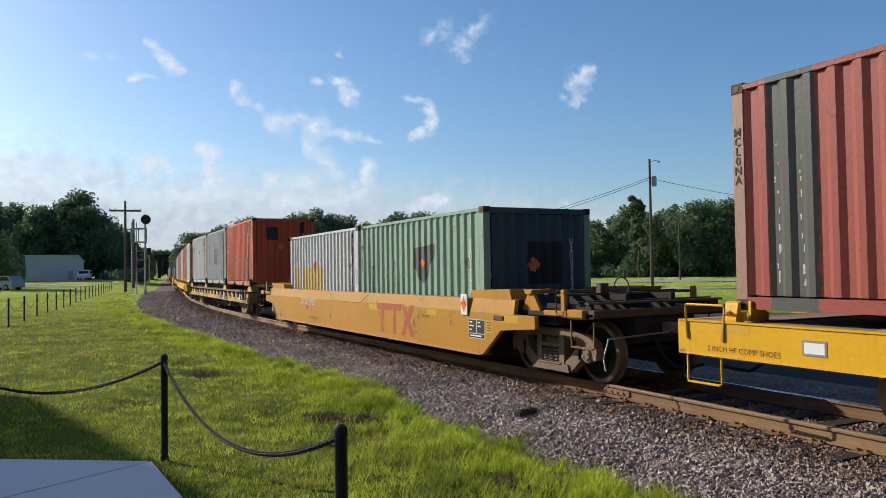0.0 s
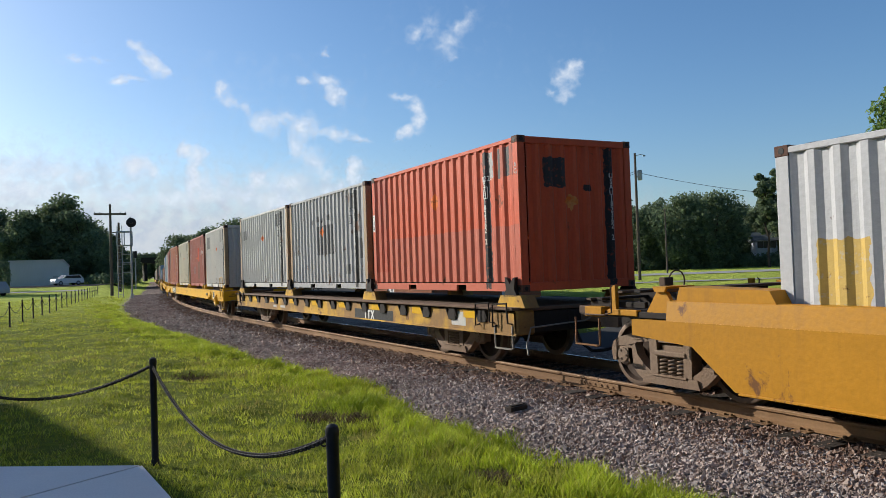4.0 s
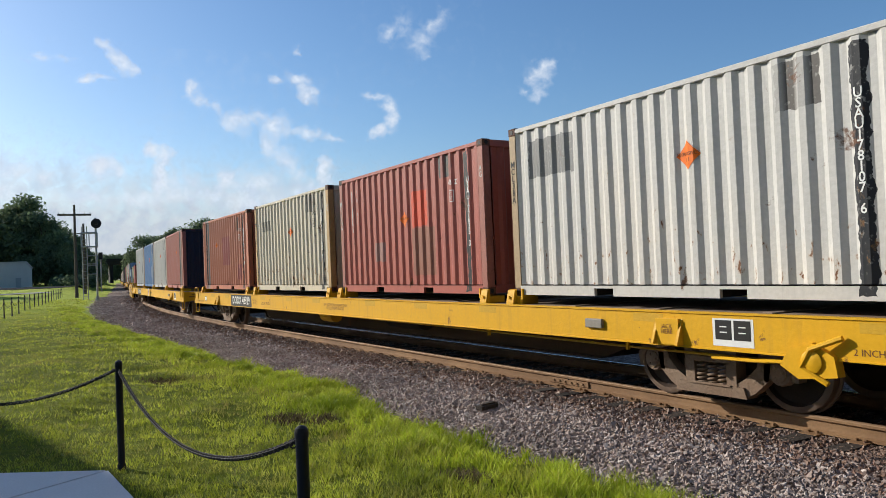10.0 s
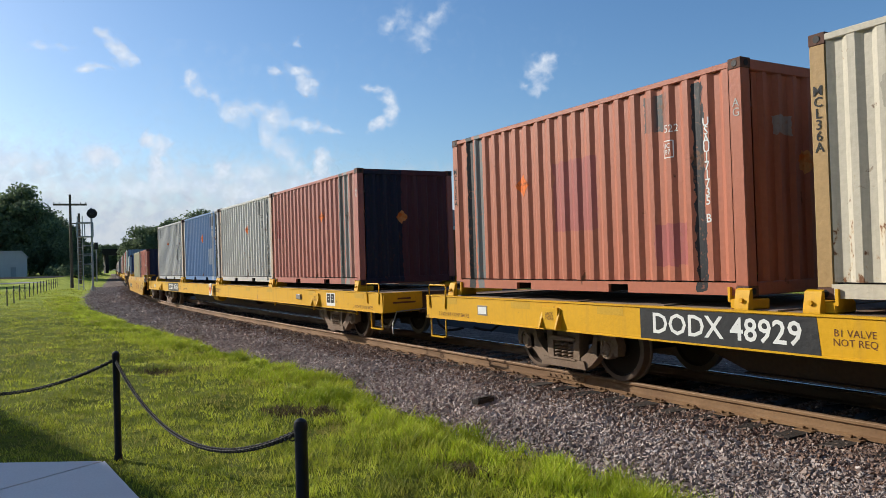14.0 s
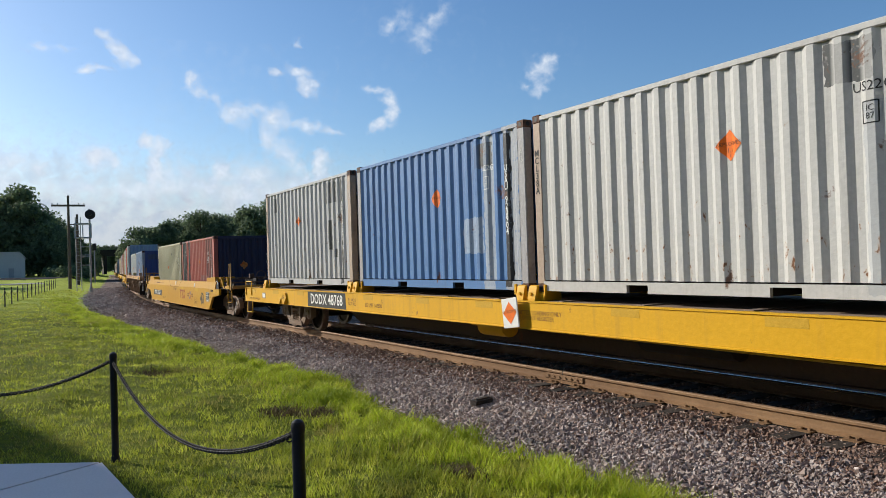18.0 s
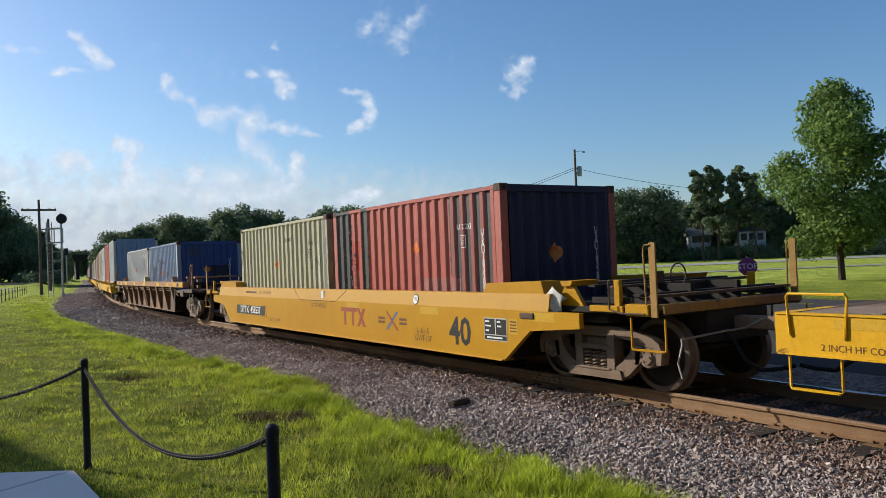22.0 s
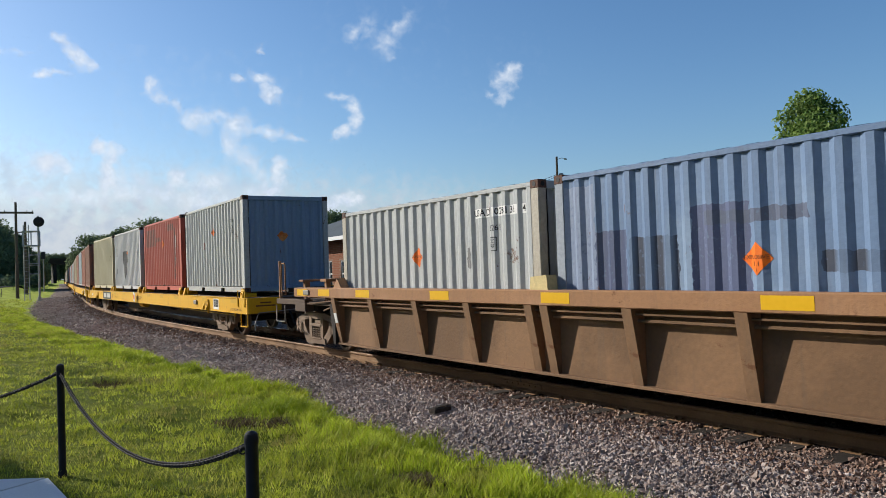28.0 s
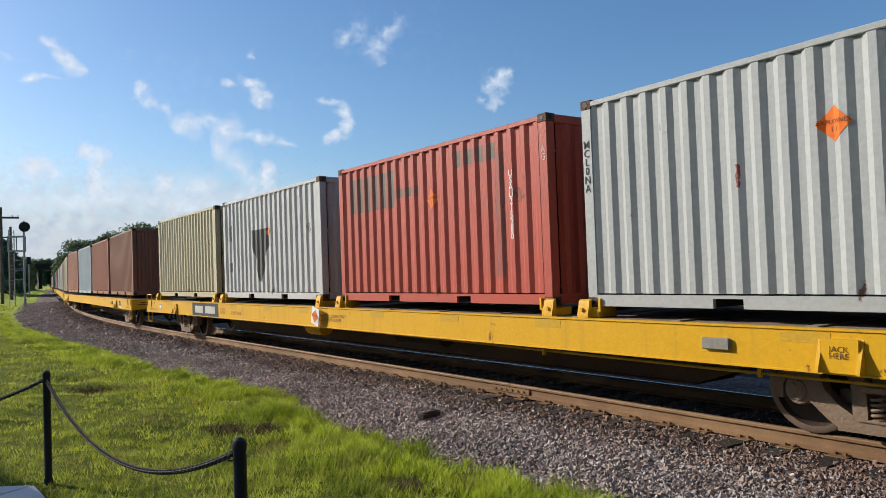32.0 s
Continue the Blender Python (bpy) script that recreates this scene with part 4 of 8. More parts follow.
def wheelset_mesh():
    b = Build()
    for s in (1, -1):
        prof = [(0.05, 0.0), (0.13, 0.0), (0.15, 0.03), (0.36, 0.05), (0.39, 0.10), (0.44, 0.10), (WHEEL_R, 0.09), (WHEEL_R, -0.01), (0.485, -0.018), (0.485, -0.045), (0.40, -0.045), (0.37, 0.0), (0.16, -0.02), (0.13, -0.05), (0.05, -0.05)]
        b.lathe([(r, s * (0.72 + h)) for r, h in prof], "y", (0, 0, 0), 28)
        b.lathe([(0.085, s * 0.84), (0.085, s * 1.05), (0.07, s * 1.06), (0.02, s * 1.065)], "y", (0, 0, 0), 12)
        for k in range(3):
            b.lathe([(0.018, s * 1.06), (0.018, s * 1.085)], "y", (0.045 * math.sin(k * 2.094), 0, 0.045 * math.cos(k * 2.094)), 6)
    b.lathe([(0.08, -0.75), (0.08, 0.75)], "y", (0, 0, 0), 12)
    me = b.mesh("wheelset", WHEEL)
    me.materials.append(TREAD)
    for f in me.polygons:
        if math.hypot(f.center.x, f.center.z) > 0.40:
            f.material_index = 1
    return me


def frame_mesh():
    """One cast side frame, its middle at the truck's centre, on the side y = 1.0: arched top, slanting lower arms, columns round the springs."""
    b = Build()
    y0, y1, z = 0.93, 1.07, WHEEL_R
    half = [(1.115, -0.09), (1.135, 0.06), (1.09, 0.17), (0.98, 0.235), (0.74, 0.295), (0.46, 0.345)]
    inner = [(0.36, 0.215), (0.62, 0.185), (0.72, 0.135), (0.99, 0.115), (1.035, 0.06), (1.045, -0.09)]
    ring = half + [(-x, h) for x, h in half[::-1]] + [(-x, h) for x, h in inner[::-1]] + inner
    b.prism([(x, z + h) for x, h in ring], y0, y1)
    for s in (1, -1):
        b.prism([(s * x, z + h) for x, h in ((0.34, -0.31), (0.47, -0.325), (0.60, -0.25), (0.80, -0.07), (0.83, 0.125), (0.66, 0.17), (0.62, 0.03), (0.50, -0.09), (0.34, -0.19))][::s], y0, y1)
        b.prism([(s * x, z + h) for x, h in ((0.22, -0.28), (0.355, -0.28), (0.37, 0.25), (0.235, 0.25))][::s], y0 - 0.02, y1 + 0.012)
        b.prism([(s * x, z + h) for x, h in ((0.70, -0.11), (0.765, -0.11), (0.80, 0.10), (0.72, 0.10))][::s], y0, y1)
        b.box(s * 0.89 - 0.125, s * 0.89 + 0.125, y0 - 0.01, y1 - 0.015, z + 0.03, z + 0.12, 0.02)
        b.lathe([(0.15, 0.95), (0.15, 1.035), (0.135, 1.06), (0.10, 1.065), (0.095, 1.085), (0.05, 1.09)], "y", (s * 0.89, 0, z), 16)
        for k in range(3):
            t = 2.094 * k + 0.5
            b.lathe([(0.016, 1.06), (0.016, 1.10), (0.006, 1.104)], "y", (s * 0.89 + 0.065 * math.sin(t), 0, z + 0.065 * math.cos(t)), 6)
        b.box(min(s * 0.40, s * 0.66), max(s * 0.40, s * 0.66), y1 - 0.01, y1 + 0.008, z + 0.225, z + 0.27, 0.004)
    b.prism([(x, z + h) for x, h in ((-0.50, -0.33), (0.50, -0.33), (0.46, -0.21), (-0.46, -0.21))], y0 - 0.02, y1 + 0.03)
    b.box(-0.30, 0.30, y0 - 0.03, y1 + 0.045, z - 0.225, z - 0.20, 0.006)
    return b.mesh("side_frame", TRUCK)


def spring_mesh():
    b = Build()
    for x in (-0.15, 0.0, 0.15):
        pts = [(x + 0.058 * math.cos(t), 1.02 + 0.058 * math.sin(t), WHEEL_R - 0.215 + 0.24 * t / 31.4) for t in np.linspace(0, 31.4, 50)]
        b.tube(pts, 0.017, 6)
    return b.mesh("spring_nest", TRUCK)


def bolster_mesh():
    b = Build().box(-0.21, 0.21, -1.03, 1.03, WHEEL_R + 0.03, WHEEL_R + 0.19, 0.02)
    b.box(-0.28, 0.28, 0.88, 1.1, WHEEL_R + 0.04, WHEEL_R + 0.11, 0.015).box(-0.28, 0.28, -1.1, -0.88, WHEEL_R + 0.04, WHEEL_R + 0.11, 0.015)
    b.lathe([(0.2, WHEEL_R + 0.18), (0.2, WHEEL_R + 0.30)], "z", (0, 0, 0), 14)
    for s in (1, -1):
        b.box(s * 0.52 - 0.07, s * 0.52 + 0.07, -0.85, 0.85, WHEEL_R - 0.12, WHEEL_R + 0.02, 0.01)
    return b.mesh("truck", TRUCK)


ROLLING = []


def truck(car, x, turning):
    t = part("truck", shared("bolster", bolster_mesh), car, "dusty cast steel two-axle truck", Matrix.Translation((x, 0, 0)))
    part("side_frame", shared("frame", frame_mesh), t)
    part("side_frame", shared("frame", frame_mesh), t, m=Matrix.Rotation(math.pi, 4, "Z"))
    part("spring_nest", shared("spring", spring_mesh), t)
    part("spring_nest", shared("spring", spring_mesh), t, m=Matrix.Rotation(math.pi, 4, "Z"))
    for dx in (-0.89, 0.89):
        w = part("wheelset", shared("wheelset", wheelset_mesh), t, "rusty steel wheels on an axle", Matrix.Translation((dx, 0, WHEEL_R)))
        if turning:
            ROLLING.append((w, dx))
    return t


def coupler_mesh():
    b = Build().box(-0.62, 0.1, -0.085, 0.085, 0.76, 0.92, 0.02)
    b.prism([(-0.60, -0.15), (-0.60, 0.17), (-0.74, 0.19), (-0.86, 0.12), (-0.86, 0.04), (-0.78, 0.02), (-0.76, -0.12), (-0.70, -0.17)], 0.70, 0.99, "z")
    b.prism([(-0.80, 0.02), (-0.90, 0.03), (-0.92, -0.05), (-0.86, -0.13), (-0.78, -0.12)], 0.71, 0.98, "z")
    return b.mesh("coupler", TRUCK)


def end_fittings(car, half, steps=True, paint_mat=None, wide=1.42, reach=0.0, lift=0.0):
    """Coupler, hose, lever and steps at both ends of a car."""
    pm = paint_mat or YELLOW
    for e in (-1, 1):
        turn = Matrix.Rotation(0 if e < 0 else math.pi, 4, "Z")
        here = turn @ Matrix.Translation((-half, 0, 0))
        part("coupler", shared("coupler", coupler_mesh), car, m=here)
        part("air_hose", shared("hose", lambda: Build().tube([(-0.05, 0.35, 0.72), (-0.18, 0.36, 0.66), (-0.30, 0.33, 0.42), (-0.45, 0.24, 0.30), (-0.62, 0.12, 0.32), (-0.75, 0.02, 0.36)], 0.026, 8).mesh("air_hose", HOSE)), car, m=here)
        part("uncoupling_lever", shared("lever", lambda: Build().tube([(-0.42, 0.1, 0.9), (-0.20, 0.16, 0.78), (-0.10, 0.4, 0.76), (-0.08, 1.18, 0.72), (-0.14, 1.24, 0.66), (-0.12, 1.30, 0.46), (-0.2, 1.33, 0.30)], 0.013, 6).mesh("uncoupling_lever", BARE)), car, m=here)
        if steps:
            for s in (1, -1):
                flip = here @ Matrix.Translation((-reach, 0, lift)) @ Matrix.Diagonal((1, s, 1, 1))
                part("stirrup_step", shared(("step", pm.name, wide), lambda: Build().tube([(0.10, wide, 0.75), (0.10, wide, 0.39), (0.12, wide + 0.01, 0.37), (0.60, wide + 0.01, 0.37), (0.62, wide, 0.39), (0.62, wide, 0.75)], 0.015, 6).box(0.12, 0.60, wide - 0.03, wide + 0.035, 0.365, 0.38).mesh("stirrup_step", pm)), car, m=flip)


# ---- flat cars ----
FLAT_L = 28.05


def grab_mesh(mat, tall=0.0):
    """A bent grab iron bolted to the sill's face, standing above the deck."""
    h = 0.19 + tall
    b = Build().tube([(-0.26, 0.075, -0.22), (-0.27, 0.09, -0.20), (-0.30, 0.085, h - 0.03), (-0.28, 0.08, h), (0.28, 0.08, h), (0.30, 0.085, h - 0.03), (0.27, 0.09, -0.20), (0.26, 0.075, -0.22)], 0.014, 6)
    if tall:
        b.tube([(-0.28, 0.085, 0.08), (0.28, 0.085, 0.08)], 0.012, 6)
        for x in (-0.275, 0.275):
            b.box(x - 0.03, x + 0.03, 0.074, 0.084, -0.25, 0.32, 0.003)
    return b.mesh("grab_iron", mat)


def bracket_mesh(mat):
    """A container pedestal: two cheeks with an L between them."""
    b = Build().box(-0.16, 0.16, 0.92, 1.25, 0.0, 0.14, 0.015)
    b.prism([(1.245, 0.0), (1.33, 0.0), (1.33, 0.05), (1.29, 0.27), (1.25, 0.29)], -0.20, 0.02, "x")
    b.prism([(0.98, 0.1), (1.25, 0.1), (1.25, 0.30), (1.05, 0.30)], 0.15, 0.19, "x")
    b.lathe([(0.03, 1.30), (0.03, 1.345)], "y", (-0.10, 0, 0.13), 8)
    return b.mesh("pedestal", mat)


def flat_car(label, letters="", slots=(), near=True, turning=True, tall=0.0, limit="195400"):
    """An 89-foot container flat car, its middle at rail height under the origin; x runs towards the train's rear."""
    car = tagged(new("flat_car"), label, "flat car", "cars of the train")
    H = FLAT_L / 2
    ym = YELLOW
    sill = [(1.36, 0.70), (1.47, 0.70), (1.47, 0.715), (1.455, 0.72), (1.455, 1.085), (1.47, 1.09), (1.47, 1.108), (1.36, 1.108)]

    def sill_mesh():
        return Build().prism(sill, -H, H, "x").mesh("side_sill", ym)
    part("side_sill", shared("flat_sill", sill_mesh), car)
    part("side_sill", shared("flat_sill", sill_mesh), car, m=Matrix.Rotation(math.pi, 4, "Z"))

    def deck_mesh():
        b = Build().box(-H + 0.02, H - 0.02, -1.36, 1.36, 1.06, 1.098)
        for k in range(18):
            x = -H + 0.9 + k * (FLAT_L - 1.8) / 17
            b.box(x - 0.06, x + 0.06, -1.3, 1.3, 1.098, 1.115, 0.005)
        return b.mesh("deck", WORN_DECK)
    part("deck", shared("flat_deck", deck_mesh), car, "worn rusty steel deck")
    part("centre_sill", shared("flat_centre", lambda: Build().prism([(-H, 1.06), (-H, 0.78), (-H + 4.7, 0.72), (-H + 6.0, 0.27), (H - 6.0, 0.27), (H - 4.7, 0.72), (H, 0.78), (H, 1.06)], -0.33, 0.33).box(-H + 6.0, H - 6.0, -0.42, 0.42, 0.255, 0.275).mesh("centre_sill", SILL_BROWN)), car)
    for k in range(8):
        x = -8.4 + 2.4 * k
        part("cross_bearer", shared("bearer", lambda: Build().prism([(-1.36, 0.98), (-0.33, 0.62), (0.33, 0.62), (1.36, 0.98), (1.36, 1.06), (-1.36, 1.06)], -0.05, 0.05, "x").mesh("cross_bearer", DARK_STEEL)), car, m=Matrix.Translation((x, 0, 0)))
    for e in (-1, 1):
        turn = Matrix.Rotation(0 if e < 0 else math.pi, 4, "Z")
        for s in (1, -1):
            part("end_sill", shared("flat_end", lambda: Build().prism([(0.56, 0.78), (0.64, 0.71), (1.44, 0.71), (1.44, 1.104), (0.56, 1.104)], -H - 0.03, -H + 0.10, "x").mesh("end_sill", ym)), car, m=turn @ Matrix.Diagonal((1, s, 1, 1)))
            for z, w in ((0.98, 0.15), (0.90, 0.26)):
                part("lettering_bar", shared(("endbar", w), lambda: Build().box(-H - 0.032, -H - 0.029, -w, w, -0.018, 0.018).mesh("lettering_bar", BROWN_TEXT, 0)), car, m=turn @ Matrix.Translation((0, s * 0.98, z)))
        part("striker", shared("flat_striker", lambda: Build().box(-H + 0.02, -H + 0.16, -0.56, 0.56, 0.66, 1.06, 0.02).prism([(-0.36, 1.03), (0.36, 1.03), (0.56, 1.10), (-0.56, 1.10)], -H - 0.10, -H + 0.16, "x").mesh("striker", WALK_STEEL)), car, m=turn)
    for e in (-1, 1):
        truck(car, e * 10.62, turning)
    end_fittings(car, H)
    if not near:
        return car
    # brake rigging
    part("brake_cylinder", shared("cylinder", lambda: Build().lathe([(0.05, -0.45), (0.17, -0.42), (0.17, 0.30), (0.12, 0.34), (0.03, 0.38), (0.03, 0.7)], "x", (0, 0.9, 0.62), 14).box(-0.1, 0.1, 0.75, 1.05, 0.75, 1.06).mesh("brake_cylinder", ym)), car, m=Matrix.Translation((1.4, 0, 0)))
    part("air_reservoir", shared("tank", lambda: Build().lathe([(0.08, -0.8), (0.2, -0.72), (0.2, 0.72), (0.08, 0.8)], "x", (0, 0.75, 0.66), 14).mesh("air_reservoir", DARK_STEEL)), car, m=Matrix.Translation((-2.6, 0, 0)))
    part("brake_rod", shared("rod", lambda: Build().tube([(-12.2, 1.2, 0.60), (-9.0, 1.15, 0.60), (-3.0, 1.0, 0.62), (0.5, 0.9, 0.62)], 0.016, 6).mesh("brake_rod", WORN_YELLOW)), car)
    for x in (-12.1, -9.4, -6.2):
        part("rod_hanger", shared("hanger", lambda: Build().box(-0.02, 0.02, 1.17, 1.21, 0.56, 0.75).mesh("rod_hanger", ym)), car, m=Matrix.Translation((x, -0.02, 0)))
    for e in (-1, 1):
        for s in (1, -1):
            turn = Matrix.Diagonal((1, s, 1, 1))
            x = e * (H - 0.42)
            part("grab_iron", shared(("grab", tall if e < 0 else 0), lambda: grab_mesh(ym, tall if e < 0 else 0)), car, m=turn @ Matrix.Translation((x, 1.38, 1.10)))
            part("jack_pad", shared("jack", lambda: Build().prism([(-0.17, 0.0), (0.17, 0.0), (0.17, 0.30), (-0.17, 0.30)], 1.46, 1.50).prism([(1.455, 0.30), (1.56, 0.02), (1.56, 0.0), (1.455, 0.0)], -0.20, -0.165, "x").prism([(1.455, 0.30), (1.56, 0.02), (1.56, 0.0), (1.455, 0.0)], 0.165, 0.20, "x").mesh("jack_pad", ym)), car, m=turn @ Matrix.Translation((e * 10.38, 0, 0.72)))
        if tall and e < 0:
            part("brake_gear", Build().prism([(-12.45, 0.55), (-12.05, 0.50), (-11.85, 0.62), (-11.95, 0.78), (-12.2, 0.86), (-12.42, 0.74)], 1.40, 1.52).tube([(-12.5, 1.50, 0.92), (-12.2, 1.55, 0.80), (-12.1, 1.55, 0.62), (-12.35, 1.52, 0.48)], 0.03, 7).tube([(-12.05, 1.50, 0.66), (-11.5, 1.44, 0.62), (-10.9, 1.36, 0.60)], 0.02, 6).lathe([(0.10, 1.52), (0.11, 1.54), (0.06, 1.56)], "y", (-12.2, 0, 0.68), 14).mesh("brake_gear", ym), car, "yellow hand brake gear")
        letter(car, "JACK\nHERE", e * 10.38, 1.505, 0.90, 0.055, BROWN_TEXT, line=0.8)
        letter(car, "2 INCH HF COMP SHOES", e * (H - 0.95), 1.4575, 0.79, 0.066, BROWN_TEXT)
        if e > 0:
            part("marker_lamp", shared("marker_small", lambda: Build().box(-0.14, 0.14, 1.4545, 1.46, -0.08, 0.08, 0.002).mesh("marker_lamp", BARE)), car, m=Matrix.Translation((12.17, 0, 0.90)))
            part("marker_face", shared("marker_face", lambda: Build().box(-0.115, 0.115, 1.459, 1.463, -0.055, 0.055).mesh("marker_face", WHITE, 0)), car, m=Matrix.Translation((12.17, 0, 0.90)))
            continue
        part("panel", shared("data_panel", lambda: Build().box(-0.26, 0.26, 1.4545, 1.4572, -0.15, 0.15).mesh("panel", WHITE, 0)), car, "white-framed black data panel", Matrix.Translation((-11.26, 0, 0.90)))
        for dx, w in ((0.12, 0.10), (-0.12, 0.10)):
            part("panel_face", shared("panel_face", lambda: Build().box(-0.105, 0.105, 1.4565, 1.459, -0.10, 0.11).mesh("panel_face", BLACK_MARK, 0)), car, m=Matrix.Translation((-11.26 + dx, 0, 0.92)))
        for k in range(4):
            part("lettering_bar", shared(("bar", 0.14), lambda: Build().box(-0.045, 0.045, 1.4585, 1.4605, -0.006, 0.006).mesh("lettering_bar", WHITE, 0)), car, m=Matrix.Translation((-11.26 + (0.12 if k % 2 else -0.12), 0, 0.90 + 0.06 * (k // 2))))
        part("marker_lamp", shared("marker", lambda: Build().box(-0.16, 0.16, 1.45, 1.50, -0.06, 0.06, 0.01).mesh("marker_lamp", BARE)), car, m=Matrix.Translation((-9.12, 0, 0.91)))
    for x in (-12.88, -10.05, -6.6, -4.4, -2.2, 0.9, 2.9, 5.2, 9.2, 11.13, 13.2):
        part("reflector", shared("reflector", lambda: Build().box(-0.24, 0.24, 1.4545, 1.4575, -0.05, 0.05).mesh("reflector", WORN_YELLOW, 0)), car, m=Matrix.Translation((x, 0, 1.02)))
    if letters:
        part("number_panel", shared("number_panel", lambda: Build().prism([(-1.17, -0.18), (1.17, -0.18), (1.17, 0.18), (-1.13, 0.18)], 1.4545, 1.4575).mesh("number_panel", DARK_GREY, 0)), car, "dark grey panel", Matrix.Translation((7.5, 0, 0.90)))
        if letters == "-":
            for x, w in ((8.05, 0.36), (7.05, 0.42)):
                part("lettering_bar", Build().box(-w, w, 1.457, 1.4595, -0.10, 0.10).mesh("lettering_bar", FADED_WHITE, 0), car, m=Matrix.Translation((x, 0, 0.90)))
        else:
            letter(car, letters, 7.5, 1.4595, 0.90, 0.245, WHITE, bold=0.02)
        letter(car, "LD LMT " + limit, 4.95, 1.4575, 0.86, 0.085, BROWN_TEXT)
        letter(car, "FOR RESTRICTED LOADING ONLY\nSEE EQUIPMENT REGISTER", -0.3, 1.4575, 0.90, 0.065, BROWN_TEXT, line=0.85)
        letter(car, "B1 VALVE\nNOT REQ", 6.0, 1.4575, 0.90, 0.07, BROWN_TEXT, line=0.9)
    for x in slots:
        for s in (1, -1):
            for e in (-1, 1):
                part("pedestal", shared("pedestal", lambda: bracket_mesh(ym)), car, m=Matrix.Translation((x + e * 2.95, 0, 1.10)) @ Matrix.Diagonal((-0.82 * e, s, 0.80, 1)))
    return car


def old_flat_car(label):
    """The shorter mottled flat car with containers carried high on stands."""
    car = tagged(new("flat_car"), label, "flat car", "cars of the train")
    H = 9.42
    for s in (1, -1):
        part("side_sill", shared("old_sill", lambda: Build().prism([(1.30, 0.59), (1.43, 0.59), (1.43, 0.61), (1.41, 0.62), (1.41, 0.97), (1.30, 0.97)], -H, H, "x").mesh("side_sill", MOTTLED)), car, m=Matrix.Diagonal((1, s, 1, 1)))
    part("deck", Build().box(-H, H, -1.36, 1.36, 0.985, 1.05, 0.01).box(-H, H, 1.30, 1.48, 1.005, 1.045, 0.008).box(-H, H, -1.48, -1.30, 1.005, 1.045, 0.008).mesh("deck", DECK), car, "dark worn steel deck")
    part("centre_sill", Build().prism([(-H, 0.95), (-H, 0.72), (-5.4, 0.72), (-4.0, 0.45), (4.0, 0.45), (5.4, 0.72), (H, 0.72), (H, 0.95)], -0.33, 0.33).mesh("centre_sill", DARK_STEEL), car)
    for k in range(17):
        x = -8.4 + 1.05 * k
        for s in (1, -1):
            part("stake_pocket", shared("pocket", lambda: Build().prism([(-0.16, 0.985), (0.16, 0.985), (0.13, 0.78), (-0.13, 0.78)], 1.40, 1.44).prism([(1.41, 0.78), (1.48, 0.985), (1.41, 0.985)], -0.17, -0.14, "x").prism([(1.41, 0.78), (1.48, 0.985), (1.41, 0.985)], 0.14, 0.17, "x").box(-0.11, 0.11, 1.437, 1.443, 0.82, 0.96).mesh("stake_pocket", DARK_STEEL, 0)), car, m=Matrix.Translation((x, 0, 0)) @ Matrix.Diagonal((1, s, 1, 1)))
    for k in range(8):
        part("reflector", shared("old_reflector", lambda: Build().box(-0.22, 0.22, 1.4095, 1.4125, -0.07, 0.07).mesh("reflector", SAFETY, 0)), car, m=Matrix.Translation((-7.95 + 2.1 * k, 0, 0.90)))
    for e in (-1, 1):
        turn = Matrix.Rotation(0 if e < 0 else math.pi, 4, "Z")
        for s in (1, -1):
            part("end_sill", shared("old_end", lambda: Build().box(-H - 0.03, -H + 0.08, 1.05, 1.41, 0.60, 1.0, 0.03).mesh("end_sill", MOTTLED)), car, m=turn @ Matrix.Diagonal((1, s, 1, 1)))
        part("striker", shared("old_striker", lambda: Build().box(-H + 0.02, -H + 0.14, -1.05, 1.05, 0.62, 0.98, 0.02).mesh("striker", DARK_STEEL)), car, m=turn)
        truck(car, e * 6.75, True)
        for s in (1, -1):
            for dx in (0.45, 1.0):
                part("grab_iron", shared("old_grab", lambda: Build().tube([(0.12, 1.41, 0.74), (0.12, 1.50, 0.72), (0.10, 1.50, 1.10), (-0.32, 1.50, 1.12), (-0.34, 1.50, 0.80), (-0.34, 1.41, 0.78)], 0.016, 6).mesh("grab_iron", DARK_STEEL)), car, m=Matrix.Translation((e * (H - dx), 0, 0)) @ Matrix.Diagonal((1, s, 1, 1)))
    end_fittings(car, H, paint_mat=BARE)
    # stands under the container corners
    for x in (-9.25, -3.2, 3.19, 9.25):
        for s in (1, -1):
            part("container_stand", shared("stand", lambda: Build().prism([(-0.42, 1.04), (0.42, 1.04), (0.30, 1.24), (-0.30, 1.24)], 1.02, 1.30).box(-0.30, 0.30, 0.9, 1.22, 1.2, 1.235, 0.005).mesh("container_stand", MOTTLED)), car, "rusty yellow container stand", Matrix.Translation((x * 0.985, 0, 0)) @ Matrix.Diagonal((1, s, 1, 1)))
            part("stand_fork", shared("fork", lambda: Build().prism([(-0.20, 1.22), (0.20, 1.22), (0.12, 1.34), (0.15, 1.54), (0.08, 1.52), (0.0, 1.42), (-0.08, 1.52), (-0.15, 1.54), (-0.12, 1.34)], 1.235, 1.30).mesh("stand_fork", DARK_STEEL)), car, "dark rusty stand fork", Matrix.Translation((x * 0.985, 0, 0)) @ Matrix.Diagonal((1, s, 1, 1)))
    part("logo_panel", Build().box(-1.1, 1.1, 1.4095, 1.4125, 0.62, 0.84).mesh("logo_panel", DARK_GREY, 0), car, "black panel with a white logo", Matrix.Translation((-3.6, 0, 0)))
    ttx_logo(car, -3.16, 1.413, 0.725, 0.205, WHITE)
